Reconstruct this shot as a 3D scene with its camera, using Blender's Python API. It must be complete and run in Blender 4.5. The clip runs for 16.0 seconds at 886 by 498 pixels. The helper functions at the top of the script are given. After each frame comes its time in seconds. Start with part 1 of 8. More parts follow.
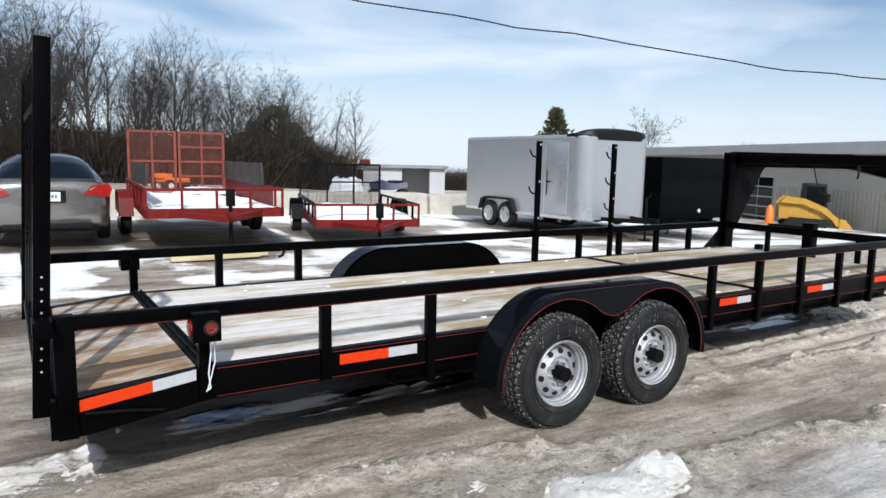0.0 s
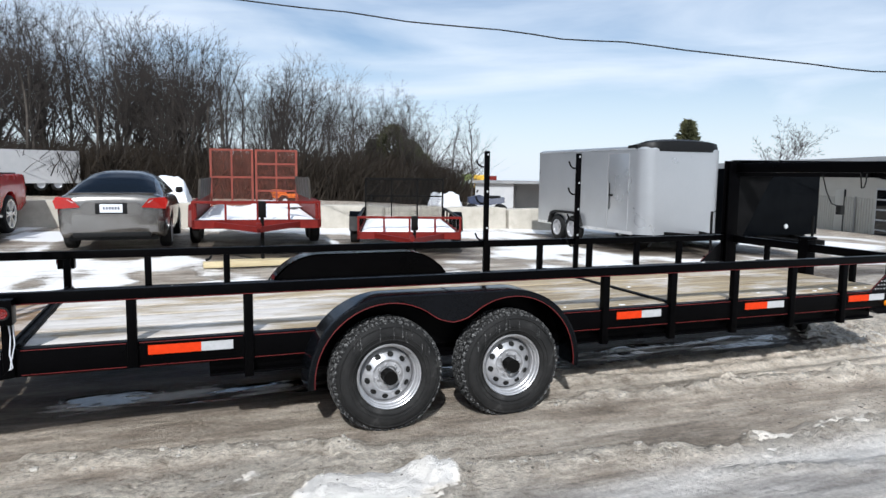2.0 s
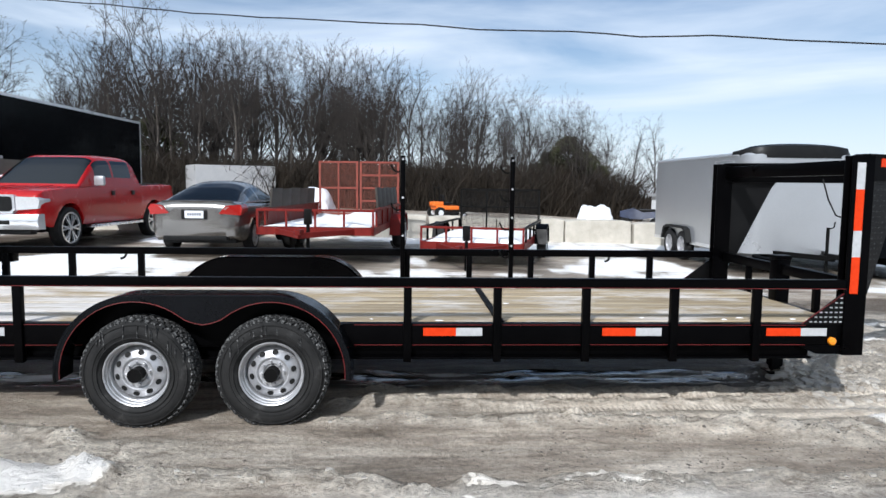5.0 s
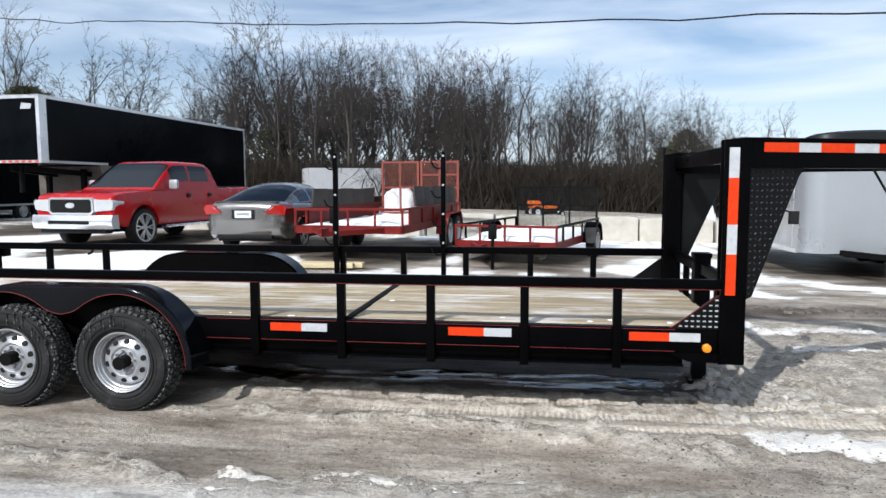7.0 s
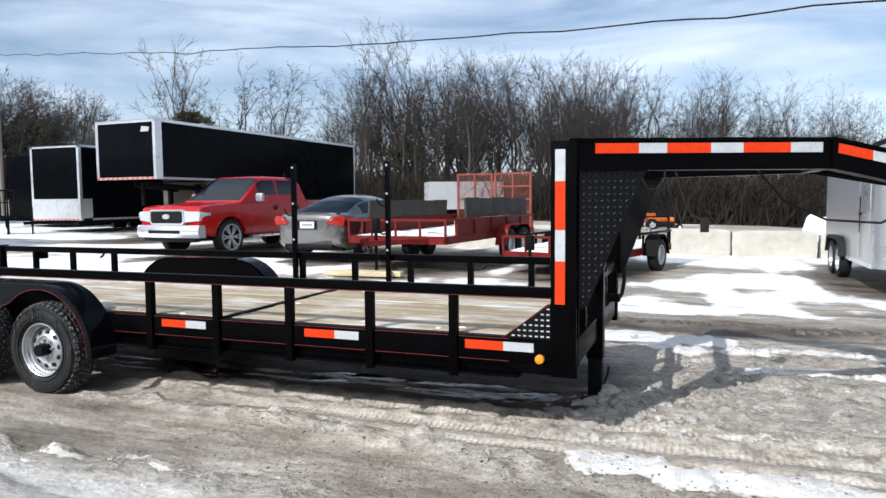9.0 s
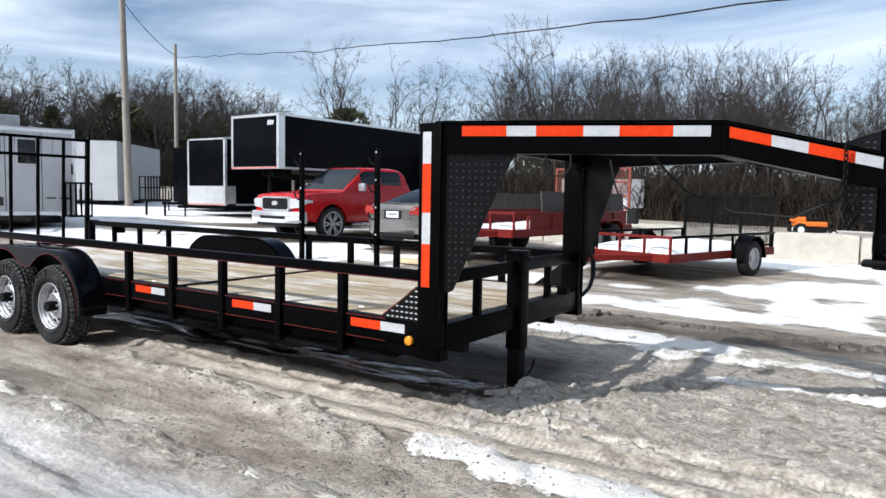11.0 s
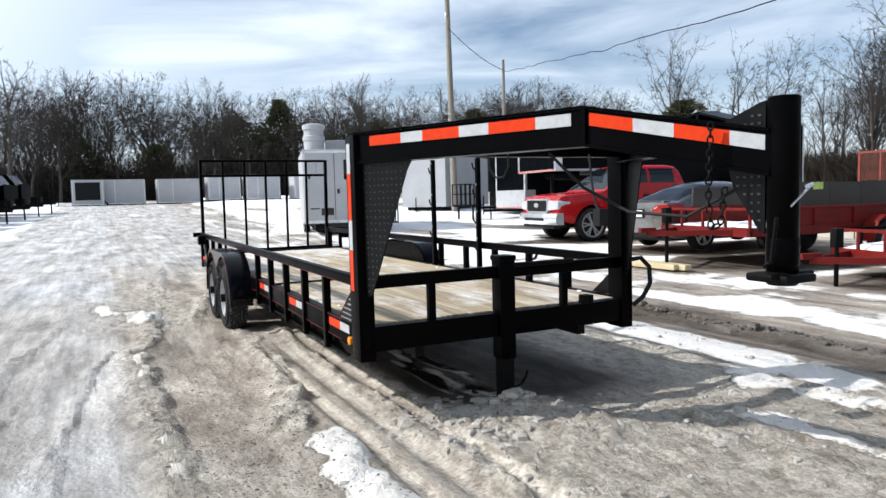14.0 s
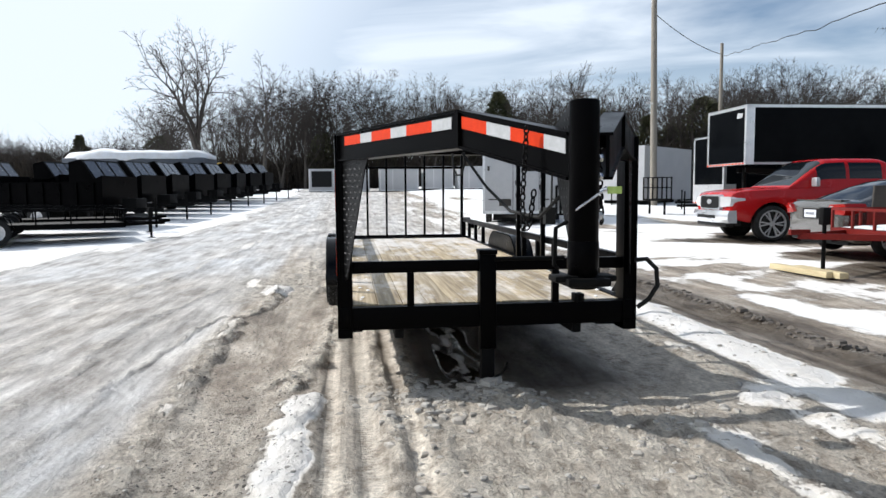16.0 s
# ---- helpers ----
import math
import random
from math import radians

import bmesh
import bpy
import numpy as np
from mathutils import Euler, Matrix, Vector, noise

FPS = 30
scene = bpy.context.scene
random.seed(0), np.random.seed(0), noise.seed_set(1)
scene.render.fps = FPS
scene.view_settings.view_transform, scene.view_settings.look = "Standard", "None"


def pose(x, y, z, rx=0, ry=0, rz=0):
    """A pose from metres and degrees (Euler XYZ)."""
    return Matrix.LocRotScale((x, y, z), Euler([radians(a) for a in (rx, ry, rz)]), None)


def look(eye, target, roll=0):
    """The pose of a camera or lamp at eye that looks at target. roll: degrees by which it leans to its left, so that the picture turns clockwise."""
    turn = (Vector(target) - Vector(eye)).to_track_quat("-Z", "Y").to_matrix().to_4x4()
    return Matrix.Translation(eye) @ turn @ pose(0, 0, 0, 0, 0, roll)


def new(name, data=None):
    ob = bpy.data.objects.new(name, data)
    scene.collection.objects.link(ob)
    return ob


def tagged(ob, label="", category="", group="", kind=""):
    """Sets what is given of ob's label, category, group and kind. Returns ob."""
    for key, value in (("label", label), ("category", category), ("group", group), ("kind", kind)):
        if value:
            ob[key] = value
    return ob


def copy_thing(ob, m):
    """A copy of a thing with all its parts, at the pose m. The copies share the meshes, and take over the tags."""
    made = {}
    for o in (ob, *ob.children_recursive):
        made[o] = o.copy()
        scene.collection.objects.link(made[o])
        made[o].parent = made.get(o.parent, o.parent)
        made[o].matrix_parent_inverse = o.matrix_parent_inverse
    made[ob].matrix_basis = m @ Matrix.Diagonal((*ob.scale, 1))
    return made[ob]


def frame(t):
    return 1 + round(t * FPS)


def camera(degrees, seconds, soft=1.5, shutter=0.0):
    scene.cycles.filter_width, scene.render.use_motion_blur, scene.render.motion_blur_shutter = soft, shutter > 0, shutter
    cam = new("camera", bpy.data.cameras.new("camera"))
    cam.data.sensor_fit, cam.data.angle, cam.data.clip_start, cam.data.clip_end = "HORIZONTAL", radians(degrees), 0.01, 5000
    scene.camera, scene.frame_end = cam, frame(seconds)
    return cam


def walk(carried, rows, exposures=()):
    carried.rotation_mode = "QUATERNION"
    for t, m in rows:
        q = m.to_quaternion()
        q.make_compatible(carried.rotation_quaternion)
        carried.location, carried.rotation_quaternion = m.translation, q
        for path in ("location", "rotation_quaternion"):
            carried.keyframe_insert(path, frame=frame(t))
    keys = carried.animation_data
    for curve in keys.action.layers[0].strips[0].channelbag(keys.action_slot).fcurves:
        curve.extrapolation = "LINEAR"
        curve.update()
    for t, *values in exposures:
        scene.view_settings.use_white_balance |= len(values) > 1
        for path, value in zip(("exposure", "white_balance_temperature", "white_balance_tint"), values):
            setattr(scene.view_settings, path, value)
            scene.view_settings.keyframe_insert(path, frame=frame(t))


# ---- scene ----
cam = camera(65.8, 16.0)
PATH = [
    (0, (0.44, 0.157, 1.612), (1.509, 1.827, 1.354), 1.2),
    (0.5, (0.812, -0.134, 1.608), (1.801, 1.588, 1.365), 1.3),
    (1, (1.263, -0.391, 1.603), (2.148, 1.387, 1.37), 1.2),
    (1.5, (1.668, -0.618, 1.601), (2.467, 1.202, 1.374), 1.1),
    (2, (2.073, -0.798, 1.583), (2.782, 1.06, 1.366), 0.7),
    (2.5, (2.547, -0.993, 1.593), (3.143, 0.904, 1.38), 0.5),
    (3, (2.988, -1.102, 1.576), (3.501, 0.821, 1.376), 0.5),
    (3.5, (3.445, -1.165, 1.562), (3.87, 0.78, 1.372), 0.5),
    (3.7, (3.62, -1.181, 1.563), (4.007, 0.773, 1.376), 0.5),
    (5.8, (5.714, -1.098, 1.521), (5.667, 0.892, 1.335), 0.3),
    (6, (5.896, -1.106, 1.52), (5.816, 0.884, 1.334), 0.1),
    (6.5, (6.331, -1.026, 1.485), (6.162, 0.959, 1.311), -0.0),
    (7, (6.841, -0.965, 1.506), (6.555, 1.005, 1.321), -0.2),
    (7.5, (7.253, -0.875, 1.494), (6.879, 1.081, 1.311), -0.3),
    (8, (7.707, -0.759, 1.461), (7.235, 1.178, 1.293), -0.4),
    (8.5, (8.164, -0.701, 1.46), (7.595, 1.209, 1.3), -0.8),
    (8.7, (8.401, -0.65, 1.454), (7.775, 1.243, 1.303), -0.7),
    (10.8, (10.098, 0.073, 1.371), (9.033, 1.759, 1.216), 0.7),
    (11, (10.254, 0.142, 1.362), (9.139, 1.795, 1.208), 1.0),
    (11.5, (10.568, 0.421, 1.398), (9.321, 1.974, 1.213), 1.1),
    (12, (10.932, 0.705, 1.397), (9.545, 2.133, 1.201), 0.5),
    (12.5, (11.259, 0.993, 1.39), (9.752, 2.295, 1.203), 0.0),
    (13, (11.48, 1.331, 1.395), (9.869, 2.502, 1.217), -0.1),
    (13.5, (11.721, 1.665, 1.416), (10.015, 2.694, 1.245), -1.1),
    (14, (11.947, 2.011, 1.392), (10.158, 2.892, 1.241), -1.5),
    (14.5, (12.214, 2.362, 1.399), (10.348, 3.065, 1.251), -1.3),
    (15, (12.443, 2.726, 1.398), (10.523, 3.264, 1.253), -0.6),
    (15.5, (12.55, 3.111, 1.418), (10.595, 3.498, 1.256), -0.1),
    (16, (12.704, 3.455, 1.397), (10.729, 3.718, 1.23), -0.4),
]
TONE = [(0, -0.25, 6000, 10), (6, -0.19, 5950, 10), (8.5, -0.07, 5950, 10), (11, -0.04, 6020, 10), (13, 0.01, 6050, 10), (16, -0.14, 6250, 10)]
walk(cam, [(t, look(eye, target, roll)) for t, eye, target, roll in PATH], TONE)

# ---- light: winter sun over the near rail, thin high cloud ----
SUN_TO = Vector((-0.52, -1.15, 1.0)).normalized()
sun = new("sun", bpy.data.lights.new("sun", "SUN"))
sun.data.energy, sun.data.angle, sun.data.color = 5.6, radians(0.6), (1.0, 0.965, 0.91)
sun.matrix_world = look((0, 0, 40), Vector((0, 0, 40)) - SUN_TO)

world = bpy.data.worlds.new("sky")
scene.world = world
world.use_nodes = True
wt = world.node_tree
wt.nodes.clear()
w_out = wt.nodes.new("ShaderNodeOutputWorld")
w_bg = wt.nodes.new("ShaderNodeBackground")
w_bg.inputs["Strength"].default_value = 0.11
w_sky = wt.nodes.new("ShaderNodeTexSky")
w_sky.sky_type, w_sky.sun_disc = "NISHITA", False
w_sky.sun_elevation = math.asin(SUN_TO.z)
w_sky.sun_rotation = math.atan2(SUN_TO.x, SUN_TO.y)
w_sky.air_density, w_sky.dust_density, w_sky.ozone_density = 1.0, 0.25, 2.0
w_co = wt.nodes.new("ShaderNodeTexCoord")
w_map = wt.nodes.new("ShaderNodeMapping")
w_map.inputs["Scale"].default_value = (1.1, 1.5, 7.0)
w_map.inputs["Rotation"].default_value = (0.10, 0.12, 0.5)
w_noise = wt.nodes.new("ShaderNodeTexNoise")
w_noise.inputs["Scale"].default_value, w_noise.inputs["Detail"].default_value = 1.7, 7.0
w_noise.inputs["Roughness"].default_value, w_noise.inputs["Distortion"].default_value = 0.52, 0.45
w_ramp = wt.nodes.new("ShaderNodeValToRGB")
w_ramp.color_ramp.elements[0].position, w_ramp.color_ramp.elements[0].color = 0.37, (0.08, 0.08, 0.08, 1)
w_ramp.color_ramp.elements[1].position, w_ramp.color_ramp.elements[1].color = 0.67, (0.94, 0.94, 0.94, 1)
w_mix = wt.nodes.new("ShaderNodeMixRGB")
w_mix.inputs["Color2"].default_value = (9.4, 10.15, 10.9, 1)
wt.links.new(w_co.outputs["Generated"], w_map.inputs["Vector"])
wt.links.new(w_map.outputs["Vector"], w_noise.inputs["Vector"])
wt.links.new(w_noise.outputs["Fac"], w_ramp.inputs["Fac"])
# the cloud thins out toward the deep blue zenith
w_sep = wt.nodes.new("ShaderNodeSeparateXYZ")
w_up = wt.nodes.new("ShaderNodeMapRange")
w_up.inputs["From Min"].default_value, w_up.inputs["From Max"].default_value = 0.30, 0.72
w_up.inputs["To Min"].default_value, w_up.inputs["To Max"].default_value = 1.0, 0.0
w_mul = wt.nodes.new("ShaderNodeMath")
w_mul.operation = "MULTIPLY"
wt.links.new(w_co.outputs["Generated"], w_sep.inputs["Vector"])
wt.links.new(w_sep.outputs["Z"], w_up.inputs["Value"])
wt.links.new(w_ramp.outputs["Color"], w_mul.inputs[0])
wt.links.new(w_up.outputs["Result"], w_mul.inputs[1])
# haze low over the horizon, and a bright veil on the sun's side
w_low = wt.nodes.new("ShaderNodeMapRange")
w_low.inputs["From Min"].default_value, w_low.inputs["From Max"].default_value = 0.0, 0.22
w_low.inputs["To Min"].default_value, w_low.inputs["To Max"].default_value = 0.85, 0.0
wt.links.new(w_sep.outputs["Z"], w_low.inputs["Value"])
w_dot = wt.nodes.new("ShaderNodeVectorMath")
w_dot.operation = "DOT_PRODUCT"
w_dot.inputs[1].default_value = SUN_TO
wt.links.new(w_co.outputs["Generated"], w_dot.inputs[0])
w_veil = wt.nodes.new("ShaderNodeMapRange")
w_veil.inputs["From Min"].default_value, w_veil.inputs["From Max"].default_value = 0.24, 0.56
w_veil.inputs["To Min"].default_value, w_veil.inputs["To Max"].default_value = 0.0, 0.95
wt.links.new(w_dot.outputs["Value"], w_veil.inputs["Value"])
w_any = wt.nodes.new("ShaderNodeMath")
w_any.operation = "MAXIMUM"
wt.links.new(w_low.outputs["Result"], w_any.inputs[0])
wt.links.new(w_veil.outputs["Result"], w_any.inputs[1])
w_top = wt.nodes.new("ShaderNodeMath")
w_top.operation = "MAXIMUM"
wt.links.new(w_any.outputs["Value"], w_top.inputs[0])
wt.links.new(w_mul.outputs["Value"], w_top.inputs[1])
wt.links.new(w_top.outputs["Value"], w_mix.inputs["Fac"])
wt.links.new(w_sky.outputs["Color"], w_mix.inputs["Color1"])
wt.links.new(w_mix.outputs["Color"], w_bg.inputs["Color"])
wt.links.new(w_bg.outputs["Background"], w_out.inputs["Surface"])


# ---- materials ----
def bare(name):
    m = bpy.data.materials.new(name)
    m.use_nodes = True
    nt = m.node_tree
    return m, nt, nt.nodes["Principled BSDF"]


def noise_node(nt, scale, detail=5.0, rough=0.6, stretch=None, source="Object"):
    co = nt.nodes.new("ShaderNodeTexCoord")
    n = nt.nodes.new("ShaderNodeTexNoise")
    n.inputs["Scale"].default_value, n.inputs["Detail"].default_value, n.inputs["Roughness"].default_value = scale, detail, rough
    if stretch:
        mp = nt.nodes.new("ShaderNodeMapping")
        mp.inputs["Scale"].default_value = stretch
        nt.links.new(co.outputs[source], mp.inputs["Vector"])
        nt.links.new(mp.outputs["Vector"], n.inputs["Vector"])
    else:
        nt.links.new(co.outputs[source], n.inputs["Vector"])
    return n


def ramp_node(nt, fac, stops):
    r = nt.nodes.new("ShaderNodeValToRGB")
    while len(r.color_ramp.elements) < len(stops):
        r.color_ramp.elements.new(0.5)
    for e, (p, c) in zip(r.color_ramp.elements, stops):
        e.position, e.color = p, (*c, 1) if len(c) == 3 else c
    nt.links.new(fac, r.inputs["Fac"])
    return r


def bump_node(nt, p, height, strength, distance=0.01):
    b = nt.nodes.new("ShaderNodeBump")
    b.inputs["Strength"].default_value, b.inputs["Distance"].default_value = strength, distance
    nt.links.new(height, b.inputs["Height"])
    nt.links.new(b.outputs["Normal"], p.inputs["Normal"])
    return b


def surface(name, a, b, scale=6.0, rough=(0.4, 0.6), metal=0.0, bump=0.1, fine=60.0, stretch=None, coat=0.0, gloss=0.5):
    """Two tones mixed by coarse and fine noise, with uneven gloss and a fine relief."""
    m, nt, p = bare(name)
    n1 = noise_node(nt, scale, 5, 0.65, stretch)
    n2 = noise_node(nt, fine, 3, 0.6, stretch)
    mx = nt.nodes.new("ShaderNodeMath")
    mx.operation = "MULTIPLY_ADD"
    mx.inputs[1].default_value = 0.35
    nt.links.new(n2.outputs["Fac"], mx.inputs[0])
    sc = nt.nodes.new("ShaderNodeMath")
    sc.operation = "MULTIPLY"
    sc.inputs[1].default_value = 0.65
    nt.links.new(n1.outputs["Fac"], sc.inputs[0])
    nt.links.new(sc.outputs[0], mx.inputs[2])
    r = ramp_node(nt, mx.outputs[0], [(0.35, a), (0.65, b)])
    nt.links.new(r.outputs["Color"], p.inputs["Base Color"])
    rr = ramp_node(nt, n1.outputs["Fac"], [(0.3, (rough[0],) * 3), (0.7, (rough[1],) * 3)])
    nt.links.new(rr.outputs["Color"], p.inputs["Roughness"])
    p.inputs["Metallic"].default_value = metal
    p.inputs["Coat Weight"].default_value = coat
    p.inputs["Specular IOR Level"].default_value = gloss
    p.inputs["Coat Roughness"].default_value = 0.08
    if bump:
        bump_node(nt, p, n2.outputs["Fac"], bump, 0.004)
    return m


black_paint = surface("black_paint", (0.0006, 0.0006, 0.0008), (0.0015, 0.0014, 0.0016), 3, (0.25, 0.40), 0, 0.06, 90, gloss=0.035)
black_steel = surface("black_steel", (0.0015, 0.0015, 0.0015), (0.005, 0.0047, 0.0044), 8, (0.45, 0.7), 0, 0.15, 120, gloss=0.10)
fender_paint = surface("fender_paint", (0.0018, 0.002, 0.0026), (0.004, 0.0046, 0.006), 3, (0.08, 0.16), 0, 0.02, 70, gloss=0.13)
tread_steel = surface("tread_steel", (0.0012, 0.0012, 0.0014), (0.003, 0.003, 0.0033), 9, (0.28, 0.42), 0.0, 0.1, 100, gloss=0.16)
stud_steel = surface("stud_steel", (0.012, 0.012, 0.0125), (0.05, 0.05, 0.052), 30, (0.3, 0.45), 0.2, 0.0)
pin_red = surface("pin_red", (0.09, 0.006, 0.006), (0.16, 0.010, 0.010), 9, (0.4, 0.5))
tape_red = surface("tape_red", (0.50, 0.030, 0.0035), (0.62, 0.043, 0.006), 30, (0.35, 0.45), 0, 0.05, 400, gloss=0.12)
tape_white = surface("tape_white", (0.35, 0.355, 0.36), (0.47, 0.475, 0.48), 30, (0.3, 0.4), 0, 0.05, 400)
rim_silver = surface("rim_silver", (0.36, 0.36, 0.37), (0.54, 0.54, 0.55), 9, (0.26, 0.42), 0.55, 0.05)
bright_steel = surface("bright_steel", (0.55, 0.56, 0.58), (0.75, 0.76, 0.78), 5, (0.2, 0.35), 0.9, 0.03)
chrome = surface("chrome", (0.7, 0.71, 0.73), (0.85, 0.86, 0.88), 5, (0.08, 0.18), 0.7, 0.0)
dark_hub = surface("dark_hub", (0.008, 0.0075, 0.007), (0.05, 0.042, 0.03), 20, (0.3, 0.5), 0.3)
rubber_dark = surface("rubber_dark", (0.005, 0.005, 0.005), (0.014, 0.014, 0.013), 14, (0.6, 0.85), 0, 0.3, 80, gloss=0.25)
red_paint = surface("red_paint", (0.30, 0.005, 0.006), (0.38, 0.008, 0.009), 2, (0.2, 0.3), 0, 0.0, 40, coat=0.22, gloss=0.22)
trailer_red = surface("trailer_red", (0.095, 0.0055, 0.004), (0.17, 0.011, 0.007), 5, (0.45, 0.6), 0, 0.1, 60, gloss=0.2)
rust_mesh = surface("rust_mesh", (0.10, 0.024, 0.014), (0.19, 0.052, 0.028), 7, (0.6, 0.8), 0, 0.3)
car_silver = surface("car_silver", (0.16, 0.152, 0.142), (0.22, 0.21, 0.198), 2, (0.20, 0.28), 0.75, 0.0, 60, coat=0.5)
silver_skin = surface("silver_skin", (0.41, 0.42, 0.435), (0.46, 0.47, 0.485), 0.7, (0.26, 0.34), 0.62, 0.0, 34)
white_skin = surface("white_skin", (0.38, 0.385, 0.395), (0.46, 0.46, 0.465), 1.2, (0.35, 0.5), 0, 0.05, 20)
gloss_black = surface("gloss_black", (0.002, 0.0024, 0.0032), (0.0035, 0.0042, 0.005), 1.5, (0.06, 0.14), 0, 0.06, 3, gloss=0.03)
aluminium = surface("aluminium", (0.62, 0.63, 0.64), (0.80, 0.80, 0.80), 6, (0.25, 0.45), 0.8, 0.1)
concrete = surface("concrete", (0.36, 0.33, 0.275), (0.54, 0.505, 0.44), 2.2, (0.8, 0.95), 0, 0.4, 40)
siding = surface("siding", (0.36, 0.345, 0.305), (0.44, 0.425, 0.38), 1.0, (0.45, 0.6), 0, 0.1, 20)
roof_metal = surface("roof_metal", (0.22, 0.225, 0.23), (0.32, 0.32, 0.325), 1.0, (0.3, 0.5), 0.4, 0.1, 20)
dark_plastic = surface("dark_plastic", (0.003, 0.003, 0.003), (0.008, 0.008, 0.008), 9, (0.35, 0.55), gloss=0.2)
cat_yellow = surface("cat_yellow", (0.34, 0.18, 0.014), (0.46, 0.26, 0.03), 5, (0.35, 0.5), 0, 0.1)
mower_orange = surface("mower_orange", (0.75, 0.13, 0.01), (0.85, 0.2, 0.02), 6, (0.35, 0.5))
pole_wood = surface("pole_wood", (0.17, 0.15, 0.12), (0.30, 0.27, 0.23), 5, (0.75, 0.9), 0, 0.5, 30, (6, 6, 0.6))
bark = surface("bark", (0.034, 0.028, 0.024), (0.105, 0.090, 0.076), 3, (0.8, 0.95), 0, 0.4, 20)
twig = surface("twig", (0.018, 0.0145, 0.0125), (0.056, 0.046, 0.039), 0.6, (0.8, 0.95), 0, 0.0)
brush_brown = surface("brush_brown", (0.013, 0.0095, 0.0062), (0.040, 0.029, 0.019), 0.5, (0.85, 0.95), 0, 0.0)
cedar_green = surface("cedar_green", (0.018, 0.026, 0.010), (0.080, 0.078, 0.028), 1.0, (0.7, 0.9), 0, 0.0)
lumber_wood = surface("lumber_wood", (0.42, 0.335, 0.19), (0.58, 0.49, 0.30), 3, (0.6, 0.8), 0, 0.2, 30, (1, 8, 8))
plywood_dark = surface("plywood_dark", (0.020, 0.0165, 0.013), (0.046, 0.038, 0.030), 2, (0.6, 0.85), 0, 0.2, 20, (1, 1, 4))
amber_lens = surface("amber_lens", (0.66, 0.20, 0.006), (0.78, 0.28, 0.015), 60, (0.12, 0.2))
red_lens = surface("red_lens", (0.26, 0.008, 0.006), (0.36, 0.014, 0.01), 60, (0.1, 0.2))
lamp_red = surface("lamp_red", (0.10, 0.004, 0.003), (0.20, 0.008, 0.005), 90, (0.08, 0.16), coat=0.6)
clear_lens = surface("clear_lens", (0.55, 0.56, 0.57), (0.8, 0.8, 0.8), 50, (0.08, 0.15), 0.4)
green_tag = surface("green_tag", (0.35, 0.5, 0.10), (0.5, 0.62, 0.2), 30, (0.5, 0.6))
tarp_white = surface("tarp_white", (0.66, 0.68, 0.72), (0.82, 0.83, 0.85), 3, (0.4, 0.6), 0, 0.4, 8)
plate_white = surface("plate_white", (0.6, 0.62, 0.66), (0.72, 0.73, 0.75), 30, (0.35, 0.5))
plate_ink = surface("plate_ink", (0.08, 0.09, 0.12), (0.13, 0.14, 0.17), 30, (0.4, 0.5))
dull_guard = surface("dull_guard", (0.075, 0.062, 0.050), (0.15, 0.128, 0.105), 4, (0.4, 0.6), 0.3, 0.2, 40)
yellow_paint = surface("yellow_paint", (0.7, 0.4, 0.03), (0.8, 0.5, 0.05), 4, (0.4, 0.5))
blue_plastic = surface("blue_plastic", (0.008, 0.012, 0.03), (0.02, 0.03, 0.07), 5, (0.3, 0.45))


def make_glass(name, tint):
    m, nt, p = bare(name)
    p.inputs["Base Color"].default_value = (*tint, 1)
    p.inputs["Roughness"].default_value, p.inputs["IOR"].default_value = 0.03, 1.5
    p.inputs["Specular IOR Level"].default_value = 0.38
    return m


dark_glass = make_glass("dark_glass", (0.005, 0.007, 0.009))


def make_tyre():
    m, nt, p = bare("tyre_rubber")
    n = noise_node(nt, 5, 6, 0.7)
    n2 = noise_node(nt, 60, 3, 0.6)
    r = ramp_node(nt, n.outputs["Fac"], [(0.33, (0.006, 0.006, 0.006)), (0.58, (0.017, 0.0165, 0.016)), (0.76, (0.07, 0.068, 0.065))])
    nt.links.new(r.outputs["Color"], p.inputs["Base Color"])
    p.inputs["Roughness"].default_value = 0.75
    p.inputs["Specular IOR Level"].default_value = 0.25
    bump_node(nt, p, n2.outputs["Fac"], 0.3, 0.004)
    return m


tyre_rubber = make_tyre()


def make_salt():
    m, nt, p = bare("salt_crust")
    n = noise_node(nt, 70, 3, 0.6)
    r = ramp_node(nt, n.outputs["Fac"], [(0.50, (0.010, 0.010, 0.010)), (0.74, (0.25, 0.25, 0.245))])
    nt.links.new(r.outputs["Color"], p.inputs["Base Color"])
    p.inputs["Roughness"].default_value = 0.9
    return m


salt_crust = make_salt()


